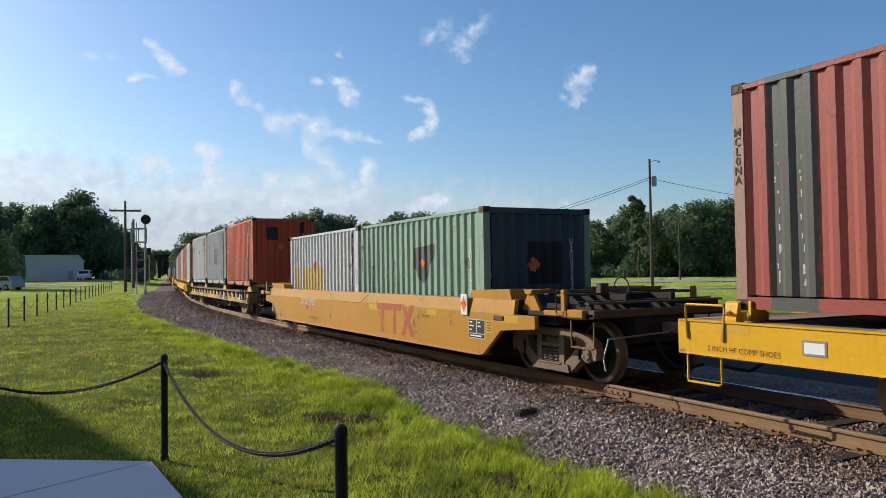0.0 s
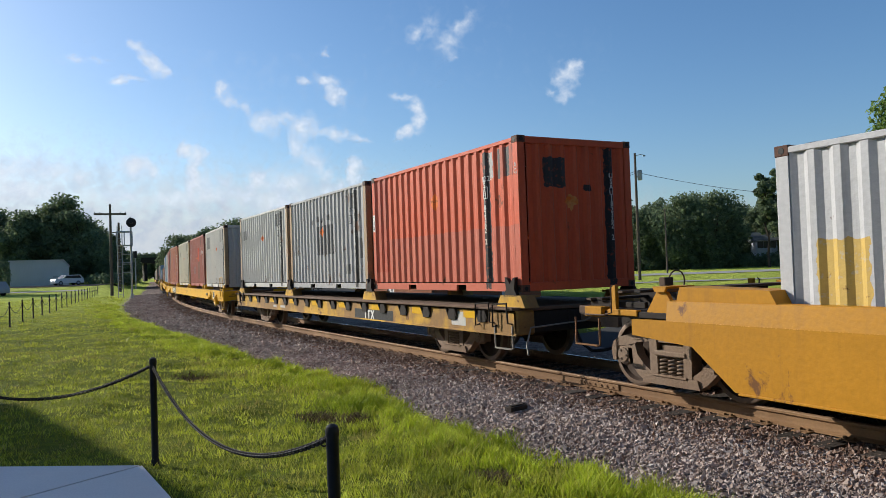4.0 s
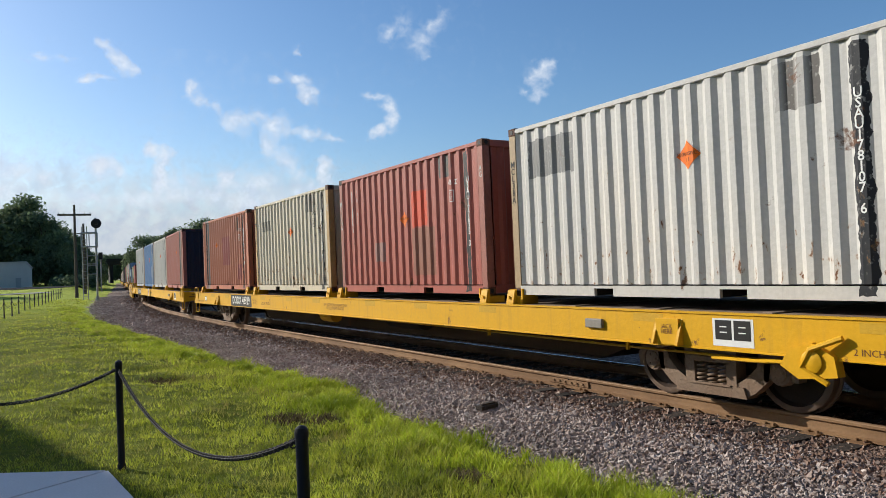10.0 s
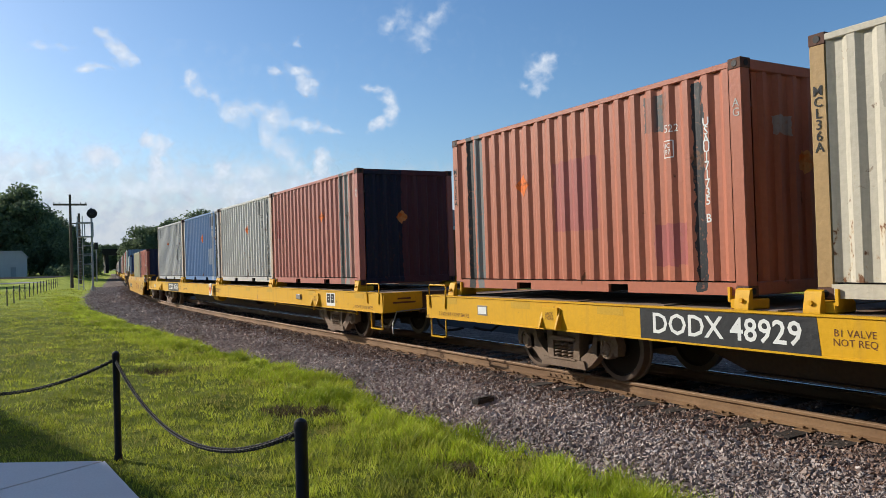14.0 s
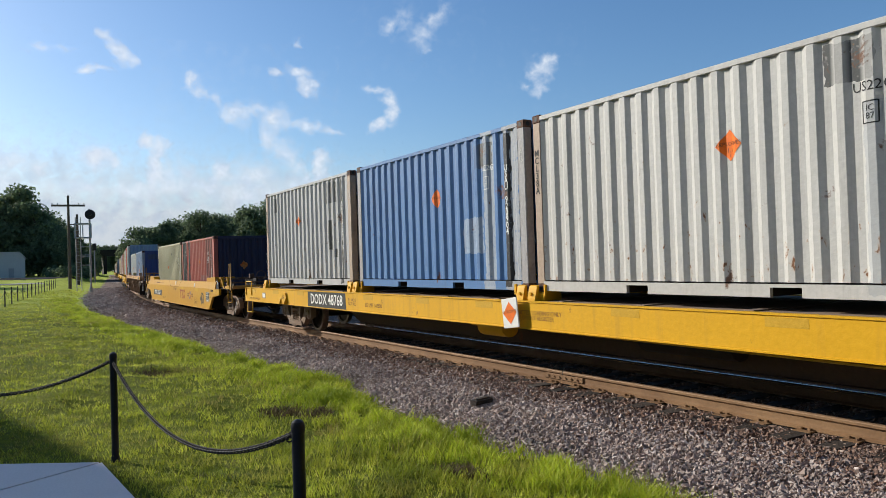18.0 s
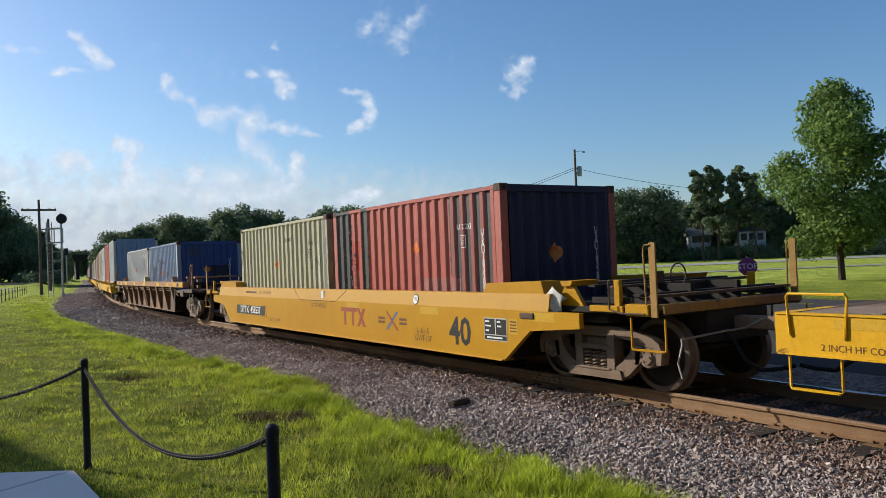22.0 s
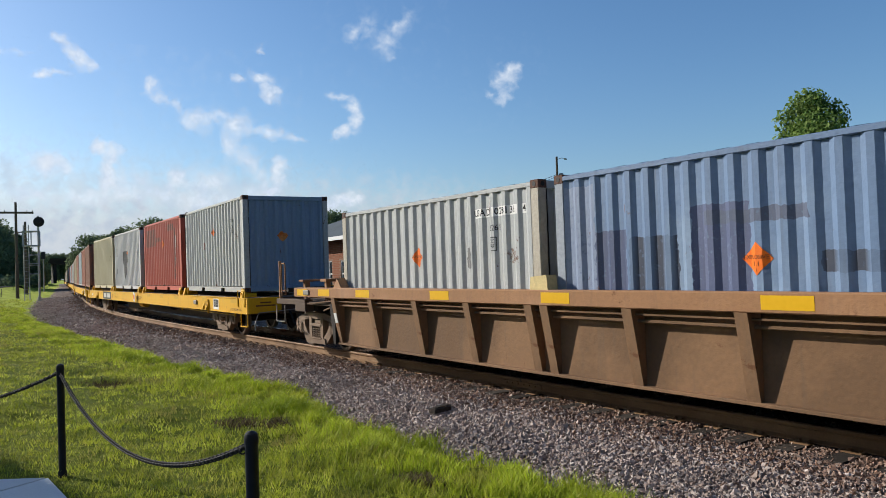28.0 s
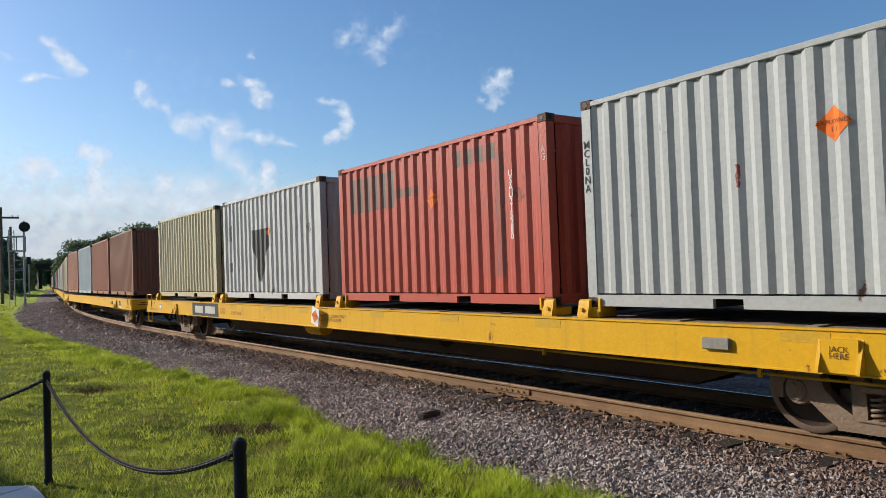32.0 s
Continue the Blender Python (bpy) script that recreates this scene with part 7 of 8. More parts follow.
def build_barrier():
    near = [(-5.8, 8.95), (-2.337, 6.980), (-0.384, 3.596)]
    for x, y in near:
        bollard(x, y, 0.0, "black round-capped steel bollard on the lawn")
    chain((-2.325, 6.95, 0.885), (-0.402, 3.625, 0.905), 0.35, 0.040)
    chain((-5.8, 8.95, 0.89), (-2.36, 6.99, 0.895), 0.39, 0.040)
    d = Vector((-35.9 + 14.2, 90 - 26.6)).normalized()
    pts = [(-14.2 + d.x * k * 3.3, 26.6 + d.y * k * 3.3) for k in range(-2, 20)]
    for i, (x, y) in enumerate(pts):
        bollard(x, y, 0.0, "small black bollard in a row across the lawn")
        if i:
            chain((*pts[i - 1], 0.86), (x, y, 0.86), 0.38, simple=True, label="dark chain slung between distant bollards")


def build_slab():
    slabs = [[(-2.42, 6.90), (-9.5, 7.95), (-9.5, 0.0), (-7.33, 0.0)], [(-2.42, 6.90), (-7.33, 0.0), (-5.0, -4.0), (2.6, -4.0), (2.0, -0.9), (-1.82, 5.82)]]
    ob = tagged(new("pavement"), "smooth pale grey concrete pavement in shade", "pavement", kind="structure")
    for poly in slabs:
        c = np.mean(poly, 0)
        inset = [tuple(np.array(p) + (c - p) / np.linalg.norm(c - p) * 0.03) for p in poly]
        b = Build().prism(inset[::-1], -0.09, 0.03, "z")
        part("concrete_slab", b.mesh("concrete_slab", CONCRETE, 0), ob)
    # the building that shades the corner of the lawn, out of view
    a = radians(128)
    e, n = Vector((math.cos(a), math.sin(a))), Vector((-math.sin(a), math.cos(a)))
    c = Vector((-17.2, 15.9))
    poly = [c + e * 4.6, c - e * 9, c - e * 9 + n * 7, c + e * 4.6 + n * 7]
    wall = tagged(new("wall_west"), "plain brick building wall beside the lawn", "wall", kind="structure")
    part("wall_body", Build().prism([tuple(p) for p in poly], -0.2, 8.0, "z").mesh("wall_body", BRICK, 0), wall)


def build_sky_blockers():
    """Added unseen blocks that hold back sky light, behind the camera and across the track."""
    for name, x0, x1, y0, y1, h, label in (("brick_shop", -14, 9, -24, -13, 15.0, "added unseen dark block behind the lawn, cutting sky light"), ("brick_hall", 30, 46, -32, -12, 16.0, "added unseen dark block beyond the far road, cutting sky light"), ("brick_warehouse", 20, 36, -8, 9, 16.0, "added unseen dark block across the track, cutting sky light"), ("brick_store", -12, 22, -66, -52, 14.0, "added unseen dark block beyond the crossing, cutting sky light")):
        b = tagged(new(name), label, "building")
        part("wall", Build().box(x0, x1, y0, y1, -0.4, h).mesh("wall", BLOCKER_DARK, 0), b)
        part("roof", Build().box(x0 - 0.3, x1 + 0.3, y0 - 0.3, y1 + 0.3, h, h + 0.4, 0.05).mesh("roof", ROOF_GREY, 0), b)


def leaf_mesh(name, centres, radii, count, size, mat, seed, flat=0.8, tip=False):
    """Leaves as small bent quads scattered through clumps."""
    r = np.random.RandomState(seed)
    centres, radii = np.asarray(centres, float), np.asarray(radii, float)
    w = radii ** 2
    k = r.choice(len(centres), count, p=w / w.sum())
    d = r.normal(size=(count, 3))
    d /= np.linalg.norm(d, axis=1)[:, None]
    p = centres[k] + d * (radii[k] * r.uniform(0.45, 1.05, count))[:, None] * np.array([1, 1, flat])
    n = d + r.normal(0, 0.7, (count, 3)) + np.array([0, 0, 0.3])
    n /= np.linalg.norm(n, axis=1)[:, None]
    u = np.cross(n, r.normal(size=(count, 3)))
    u /= np.linalg.norm(u, axis=1)[:, None]
    v = np.cross(n, u)
    s = (size * r.uniform(0.6, 1.3, count))[:, None]
    q = np.stack([p - u * s, p - v * s * 0.55 + n * s * 0.12, p + u * s, p + v * s * 0.55 + n * s * 0.12], 1)
    f = np.arange(count * 4).reshape(-1, 4)
    return raw_mesh(name, q.reshape(-1, 3), f, mat)


def tree_variant(seed, height, spread, count, leaf, mat, trunk=0.35, low=0.22, pine=False):
    """Trunk and crown meshes of one tree."""
    r = random.Random(seed)
    b = Build()
    pts = [(0.15 * r.uniform(-1, 1) * k, 0.15 * r.uniform(-1, 1) * k, height * 0.8 * k / 5) for k in range(6)]
    for i in range(5):
        rad = trunk * (1 - 0.17 * i) * 0.5
        b.lathe([(rad, 0), (rad * 0.86, 1)], "z", (0, 0, 0), 8)
        base = len(b.v) - 16
        for j in range(16):
            p, t = b.v[base + j], 0 if j < 8 else 1
            o = pts[i + t]
            b.v[base + j] = (p[0] + o[0], p[1] + o[1], o[2])
    centres, radii = [], []
    clumps = 26 if not pine else 18
    for k in range(clumps):
        h = low + (1 - low) * (k + 0.5) / clumps
        env = math.sin(math.pi * min(1, (h - low) / (1 - low) * 0.86 + 0.14)) ** 0.65
        a = k * 2.4 + r.uniform(-0.5, 0.5)
        d = spread * env * r.uniform(0.25, 0.8)
        if pine:
            d *= r.choice((0.4, 1.1))
        c = (d * math.cos(a), d * math.sin(a), height * h * r.uniform(0.92, 1.02))
        centres.append(c)
        radii.append(spread * r.uniform(0.24, 0.42) * (0.75 + 0.4 * env) * (0.7 if pine else 1))
        foot = pts[min(5, max(1, int(h * 5.2)))]
        b.tube([foot, (c[0] * 0.5, c[1] * 0.5, (foot[2] + c[2]) / 2 + 0.1), c], trunk * 0.11, 5)
    return b.mesh("trunk", BARK), leaf_mesh("crown", centres, radii, count, leaf, mat, seed)


def tree(name, meshes, x, y, z, scale, turn, label, group=""):
    t = tagged(new(name), label, "tree", group)
    t.matrix_basis = pose(x, y, z, 0, 0, turn) @ Matrix.Diagonal((scale, scale, scale, 1))
    part("trunk", meshes[0], t)
    part("crown", meshes[1], t)
    return t


def place(az, dist):
    """A place by its bearing in degrees to the right of the y axis."""
    return dist * math.sin(radians(az)), dist * math.cos(radians(az))


def build_trees():
    near = tree_variant(3, 11.6, 3.9, 19000, 0.15, LEAF_NEAR, 0.42, 0.17)
    tree("tree", near, 25.9, 37.2, -0.2, 0.90, 40, "leafy green broad-crowned tree on the far lawn")
    tree("tree", near, 33.6, 37.5, -0.2, 0.95, 160, "leafy green tree at the edge of the far lawn")
    kinds = [tree_variant(10 + k, 15.0, 5.6 + 0.6 * k, 6400, 0.35, LEAF_HAZED, 0.6, 0.10) for k in range(3)]
    kinds.append(tree_variant(20, 16.0, 3.8, 4200, 0.34, LEAF_HAZED, 0.5, 0.4, True))
    kinds.append(tree_variant(31, 15.2, 4.6, 7600, 0.34, LEAF_HAZED, 0.6, 0.06))
    r = random.Random(5)
    rows = []
    # bearing, distance, height in metres, kind: behind the shed and the road on the camera side of the track
    for az in np.arange(-31.5, -19.4, 0.62):
        top = np.interp(az, [-31.5, -28, -23.6, -21.6, -19.4], [17, 18.5, 19.0, 13.0, 7.5])
        rows.append((az, r.uniform(165, 195), top * r.uniform(0.82, 1.06), r.choice((0, 1, 2, 4))))
    rows += [(-29.4, 105, 9.5, 2), (-28.4, 118, 7.0, 0), (-27.6, 144, 5.0, 1), (-20.6, 175, 9.0, 1), (-21.4, 160, 9.5, 2), (-22.4, 162, 10.0, 0), (-19.7, 240, 11.0, 1)]
    # beyond the train
    for az in np.arange(-17.2, 0.8, 0.6):
        top = np.interp(az, [-17.2, -15, -13, -1], [12.5, 14.5, 17.0, 17.0])
        rows.append((az, r.uniform(190, 230), top * r.uniform(0.9, 1.08), r.choice((0, 1, 2, 4))))
    for az in np.arange(2, 46, 0.8):
        top = np.interp(az, [2, 12, 15, 19, 22.5, 26, 30], [10.5, 11.0, 13.0, 14.8, 15.0, 12.5, 11.5])
        rows.append((az, r.uniform(126, 150), top * r.uniform(0.78, 1.04), r.choice((0, 1, 2, 4))))
    for az, h in ((26.1, 14.6), (27.2, 15.2), (28.4, 14.8), (29.6, 13.6), (16.4, 13.5)):
        rows.append((az, 122, h, 3))
    for az, d, k, kind in rows:
        x, y = place(az, d)
        s, o = line_coords(np.array([x]), np.array([y]))
        z = float(ground_z(np.array([x]), np.array([y]), s, o)[0])
        tree("tree", kinds[kind], x, y, z - 0.2, k / 16.5, r.uniform(0, 360), "dark green spindly pine in the far tree line" if kind == 3 else "dark green bushy tree in the far tree line", "far tree line")
    # behind the bridge
    for az in np.arange(-19.2, -17.2, 0.5):
        x, y = place(az, 335)
        tree("tree", kinds[1], x, y, 0.8, 0.75, az * 40, "dark green bushy tree behind the overpass", "far tree line")
    # the dark hedge under the far trees
    q = []
    rr = np.random.RandomState(2)
    cen = [(*place(az, 128 + rr.uniform(-3, 3)), 1.0) for az in np.arange(4, 46, 0.6)] + [(*place(az, 150 + rr.uniform(-4, 4)), 1.6) for az in np.r_[np.arange(-31, -27.8, 0.6), np.arange(-22, -19.6, 0.6)]]
    hedge = new("hedge", leaf_mesh("hedge", cen, np.full(len(cen), 1.7), 26000, 0.28, LEAF_HAZED, 6))
    tagged(hedge, "low dark green hedge along the far field", "hedge", kind="stuff")


def build_poles():
    def pole_mesh(h, r0, r1):
        return Build().lathe([(r0, -0.3), (r1, h)], "z", (0, 0, 0), 10).mesh("pole", WOOD_POLE)
    p = tagged(new("utility_pole"), "weathered wooden utility pole with a bare crossarm", "utility pole")
    p.matrix_basis = pose(-31.6, 82.4, 0, 0, 0, 20)
    part("pole", pole_mesh(9.75, 0.17, 0.11), p)
    part("crossarm", Build().box(-1.6, 1.6, -0.06, 0.06, 8.6, 8.8, 0.01).mesh("crossarm", WOOD_POLE), p)
    for x in (-1.5, -1.0, 1.0, 1.5):
        part("insulator", shared("insulator", lambda: Build().lathe([(0.02, 0), (0.05, 0.05), (0.05, 0.12), (0.02, 0.15)], "z", (0, 0, 8.8), 8).mesh("insulator", STEEL_GREY)), p, m=Matrix.Translation((x, 0, 0)))
    p = tagged(new("utility_pole"), "plain dark wooden pole beside the track", "utility pole")
    p.matrix_basis = pose(-38.6, 103.5, 0)
    part("pole", pole_mesh(9.3, 0.2, 0.14), p)
    part("crossarm", Build().box(-0.9, 0.9, -0.05, 0.05, 7.9, 8.05, 0.01).mesh("crossarm", WOOD_POLE), p)
    # signal with its ladder and cage
    s = tagged(new("railway_signal"), "tall grey railway signal mast with a round black target", "railway signal")
    s.matrix_basis = pose(-25.3, 70.7, 0.0, 0, 0, 18)
    part("mast", Build().lathe([(0.14, -0.1), (0.14, 0.3), (0.085, 0.32), (0.085, 7.35)], "z", (0, 0, 0), 12).mesh("mast", STEEL_GREY), s)
    part("target", Build().lathe([(0.42, -0.10), (0.44, -0.12), (0.44, -0.15), (0.02, -0.16)], "y", (0.06, 0, 6.85), 24).box(-0.14, 0.24, -0.12, 0.25, 6.65, 7.05, 0.03).mesh("target", BLACK), s, "round black signal target")
    part("lens_hood", Build().lathe([(0.13, -0.55), (0.14, -0.16), (0.11, -0.15)], "y", (0.06, 0, 6.85), 14).mesh("lens_hood", BLACK), s)
    b = Build()
    for x in (-1.15, -0.75):
        b.tube([(x, 0, 0), (x, 0, 6.6)], 0.04, 6)
    for k in range(20):
        b.tube([(-1.15, 0, 0.3 + 0.32 * k), (-0.75, 0, 0.3 + 0.32 * k)], 0.014, 5)
    part("ladder", b.mesh("ladder", STEEL_GREY), s)
    b = Build()
    for z in (4.75, 6.0):
        b.tube([(-1.2, -0.5, z), (0.1, -0.5, z), (0.1, 0.4, z), (-1.2, 0.4, z)], 0.06, 5, True)
    for x, y in ((-1.2, -0.5), (-0.55, -0.5), (0.1, -0.5), (0.1, 0.4), (-1.2, 0.4)):
        b.tube([(x, y, 4.75), (x, y, 6.0)], 0.05, 5)
    b.box(-1.2, 0.1, -0.5, 0.4, 4.72, 4.75)
    part("platform_cage", b.mesh("platform_cage", STEEL_GREY), s)
    b = Build()
    for z in (2.3, 3.2):
        b.tube([(-0.75, -0.2, z), (0.0, -0.2, z), (0.0, -0.2, z + 0.75), (-0.75, -0.2, z + 0.75)], 0.08, 5, True)
    part("bracket_frame", b.mesh("bracket_frame", STEEL_GREY), s)
    m = tagged(new("railway_signal"), "short distant signal post beside the track", "railway signal")
    m.matrix_basis = pose(-39.5, 112.0, 0.1)
    part("mast", Build().lathe([(0.1, 0), (0.08, 5.5)], "z", (0, 0, 0), 8).mesh("mast", STEEL_GREY), m)
    part("target", Build().box(-0.25, 0.25, -0.15, 0.15, 4.6, 5.6, 0.03).mesh("target", BLACK), m)
    # pole with transformer beyond the train
    p = tagged(new("utility_pole"), "tall wooden pole with a grey transformer across the field", "utility pole")
    p.matrix_basis = pose(22.9, 73.6, -0.2)
    part("pole", pole_mesh(12.6, 0.17, 0.11), p)
    part("transformer", Build().lathe([(0.22, 9.9), (0.24, 10.0), (0.24, 10.8), (0.2, 10.9)], "z", (0.42, 0, 0), 14).box(0.0, 0.3, -0.03, 0.03, 10.2, 10.3).mesh("transformer", STEEL_GREY), p)
    part("arm", Build().tube([(0, 0, 12.3), (0.5, 0, 12.45), (0.9, 0, 12.4)], 0.03, 5).box(0.8, 1.05, -0.05, 0.05, 12.25, 12.4).mesh("arm", STEEL_GREY), p)
    p = tagged(new("utility_pole"), "thin dark pole in front of the far trees", "utility pole")
    p.matrix_basis = pose(33.5, 96.0, 0.1)
    part("pole", pole_mesh(8.3, 0.12, 0.08), p)
    for a, c, sag in (((22.9, 73.6, 10.6), (-2.0, 92.0, 5.0), 0.8), ((22.9, 73.6, 10.4), (-2.0, 92.0, 4.8), 0.9), ((22.9, 73.6, 10.5), (60.0, 92.0, 9.0), 1.0)):
        a, c = Vector(a), Vector(c)
        w = Build().tube([a.lerp(c, k / 14) - Vector((0, 0, sag * 4 * (k / 14) * (1 - k / 14))) for k in range(15)], 0.022, 4).mesh("power_line", BLACK)
        tagged(new("power_line", w), "thin black overhead power line", "power line")


def build_signboard():
    x, y = 13.8, 24.9
    s = tagged(new("stop_sign"), "faded stop sign on a thin post beyond the track", "stop sign")
    s.matrix_basis = pose(x, y, -0.2, 0, 0, -29)
    part("post", Build().tube([(0, 0.02, 0), (0, 0.02, 1.62)], 0.022, 6).mesh("post", STEEL_GREY), s)
    oct_ = [(0.305 / math.cos(math.pi / 8) * math.cos(a), 1.28 + 0.305 / math.cos(math.pi / 8) * math.sin(a)) for a in (math.pi / 8 + k * math.pi / 4 for k in range(8))]
    part("sign_face", Build().prism(oct_, -0.012, 0.0).mesh("sign_face", SIGN_RED, 0), s, "octagonal purple-red sign face")
    letter(s, "STOP", 0, -0.015, 1.28, 0.2, WHITE, Matrix(((1, 0, 0, 0), (0, 0, -1, 0), (0, 1, 0, 0), (0, 0, 0, 1))))


def build_roads():
    def strip(name, pts, w, mat, label):
        v, f = [], []
        fine = []
        for (x0, y0), (x1, y1) in zip(pts, pts[1:]):
            n = max(2, int(math.hypot(x1 - x0, y1 - y0) / 4))
            fine += [(x0 + (x1 - x0) * k / n, y0 + (y1 - y0) * k / n) for k in range(n)]
        fine.append(pts[-1])
        for i, (x, y) in enumerate(fine):
            a, b = fine[max(i - 1, 0)], fine[min(i + 1, len(fine) - 1)]
            d = math.hypot(b[0] - a[0], b[1] - a[1])
            nx, ny = -(b[1] - a[1]) / d, (b[0] - a[0]) / d
            for k in np.linspace(-w / 2, w / 2, 5):
                px, py = x + nx * k, y + ny * k
                s, o = line_coords(np.array([px]), np.array([py]))
                v.append((px, py, float(ground_z(np.array([px]), np.array([py]), s, o)[0]) + 0.06))
        for i in range(len(fine) - 1):
            f += [(i * 5 + k, i * 5 + k + 1, i * 5 + k + 6, i * 5 + k + 5) for k in range(4)]
        tagged(new(name, raw_mesh(name, v, f, mat, True)), label, "road", kind="structure")
    strip("road", [(2, 98), (40, 92), (90, 88), (160, 88)], 9, PALE_ROAD, "pale sunlit road across the far field")
    strip("road_far", [(2, 66), (40, 62), (90, 60)], 3.0, PALE_ROAD, "narrow pale path across the far lawn")
    strip("service_road", [tuple(on_line(s, -10.4)[:2]) for s in np.arange(-30, 130, 5.0)], 13.2, ASPHALT, "dark asphalt service road along the far side of the track")
    strip("parking", [(-140, 118), (-70, 122), (-48, 124)], 14, ASPHALT, "grey parking area behind the lawn")
    strip("path", [(-70, 92), (-45, 97), (-38, 100)], 4, PALE_ROAD, "pale drive across the lawn")


def build_depot():
    """The brick depot across the track: four walls, a hipped roof with wide eaves."""
    a = radians(112)
    m = Matrix.Translation((1.3, 41.5, -0.25)) @ Matrix.Rotation(a - math.pi / 2, 4, "Z")
    d = tagged(new("depot_building"), "small red-brown brick depot with grey hipped roof", "building")
    d.matrix_basis = m
    W, L, H = 7.0, 13.0, 3.75
    t = 0.25
    # openings: (from, to, sill, head) along each wall
    def wall(length, ops):
        b, x = Build(), 0.0
        for x0, x1, z0, z1 in ops:
            b.box(x, x0, 0, t, 0, H)
            b.box(x0, x1, 0, t, 0, z0) if z0 > 0 else None
            b.box(x0, x1, 0, t, z1, H)
            x = x1
        b.box(x, length, 0, t, 0, H)
        return b
    front_ops = [(1.3, 2.4, 0.9, 2.5), (4.4, 5.5, 0.0, 2.4)]
    side_ops = [(0.9, 2.0, 0.9, 2.5), (3.3, 4.4, 0.9, 2.5), (6.0, 7.2, 0.0, 2.4), (8.6, 9.7, 0.9, 2.5), (11.0, 12.1, 0.9, 2.5)]
    faces = [("wall_south", W, front_ops, Matrix()), ("wall_west", L, side_ops, Matrix.Translation((0, L, 0)) @ Matrix.Rotation(-math.pi / 2, 4, "Z")),
             ("wall_north", W, [], Matrix.Translation((W, L, 0)) @ Matrix.Rotation(math.pi, 4, "Z")), ("wall_east", L, [], Matrix.Translation((W, 0, 0)) @ Matrix.Rotation(math.pi / 2, 4, "Z"))]
    rr = random.Random(3)
    for name, length, ops, fm in faces:
        wl = part("brick_wall", wall(length, ops).mesh("brick_wall", MORTAR, 0), d, m=fm)
        if name in ("wall_south", "wall_west"):
            b = Build()
            z, row = 0.05, 0
            while z < H - 0.05:
                x = 0.15 - (0.15 if row % 2 else 0.0)
                while x < length:
                    x0, x1 = max(x, 0.0), min(x + 0.28, length)
                    if x1 - x0 > 0.05 and not any(o0 - 0.02 < x1 and x0 < o1 + 0.02 and z0 - 0.04 < z + 0.045 and z - 0.045 < z1 + 0.04 for o0, o1, z0, z1 in ops):
                        b.box(x0, x1, -0.012 - rr.uniform(0, 0.006), 0.0, z - 0.04, z + 0.04)
                    x += 0.3
                z += 0.1
                row += 1
            o = part("bricks", b.mesh("bricks", BRICK, 0), d, m=fm)
            o["kind"] = "stuff"
        for o0, o1, z0, z1 in ops:
            wn = part("window" if z0 > 0 else "door", Build().box(o0, o1, 0.10, 0.13, max(z0, 0.02), z1).mesh("pane", DARK_GLASS if z0 > 0 else TRIM_WHITE, 0), d, m=fm)
            fr = Build()
            for x in (o0, (o0 + o1) / 2 - 0.03, o1 - 0.07):
                fr.box(x, x + 0.07, 0.04, 0.11, z0, z1)
            for z in (z0, (z0 + z1) / 2, z1 - 0.07):
                fr.box(o0, o1, 0.05, 0.105, z, z + 0.07)
            part("window_frame", fr.mesh("window_frame", TRIM_WHITE, 0), wn)
            if z0 > 0:
                part("sill", Build().box(o0 - 0.08, o1 + 0.08, -0.08, 0.1, z0 - 0.09, z0).mesh("sill", TRIM_WHITE, 0), wn)
    e = 0.85
    roof = [(-e, -e, H), (W + e, -e, H), (W + e, L + e, H), (-e, L + e, H), (W / 2, W / 2, H + 1.65), (W / 2, L - W / 2, H + 1.65)]
    part("roof", Build().add(roof, [(0, 1, 4), (1, 2, 5, 4), (2, 3, 5), (3, 0, 4, 5), (3, 2, 1, 0)]).mesh("roof", ROOF_GREY, 0), d, "grey shingled hip roof")
    part("fascia", Build().box(-e - 0.02, W + e + 0.02, -e - 0.04, -e, H - 0.16, H + 0.05).box(-e - 0.04, -e, -e, L + e, H - 0.16, H + 0.05).box(W + e, W + e + 0.04, -e, L + e, H - 0.16, H + 0.05).mesh("fascia", TRIM_WHITE, 0), d, "white eaves board")


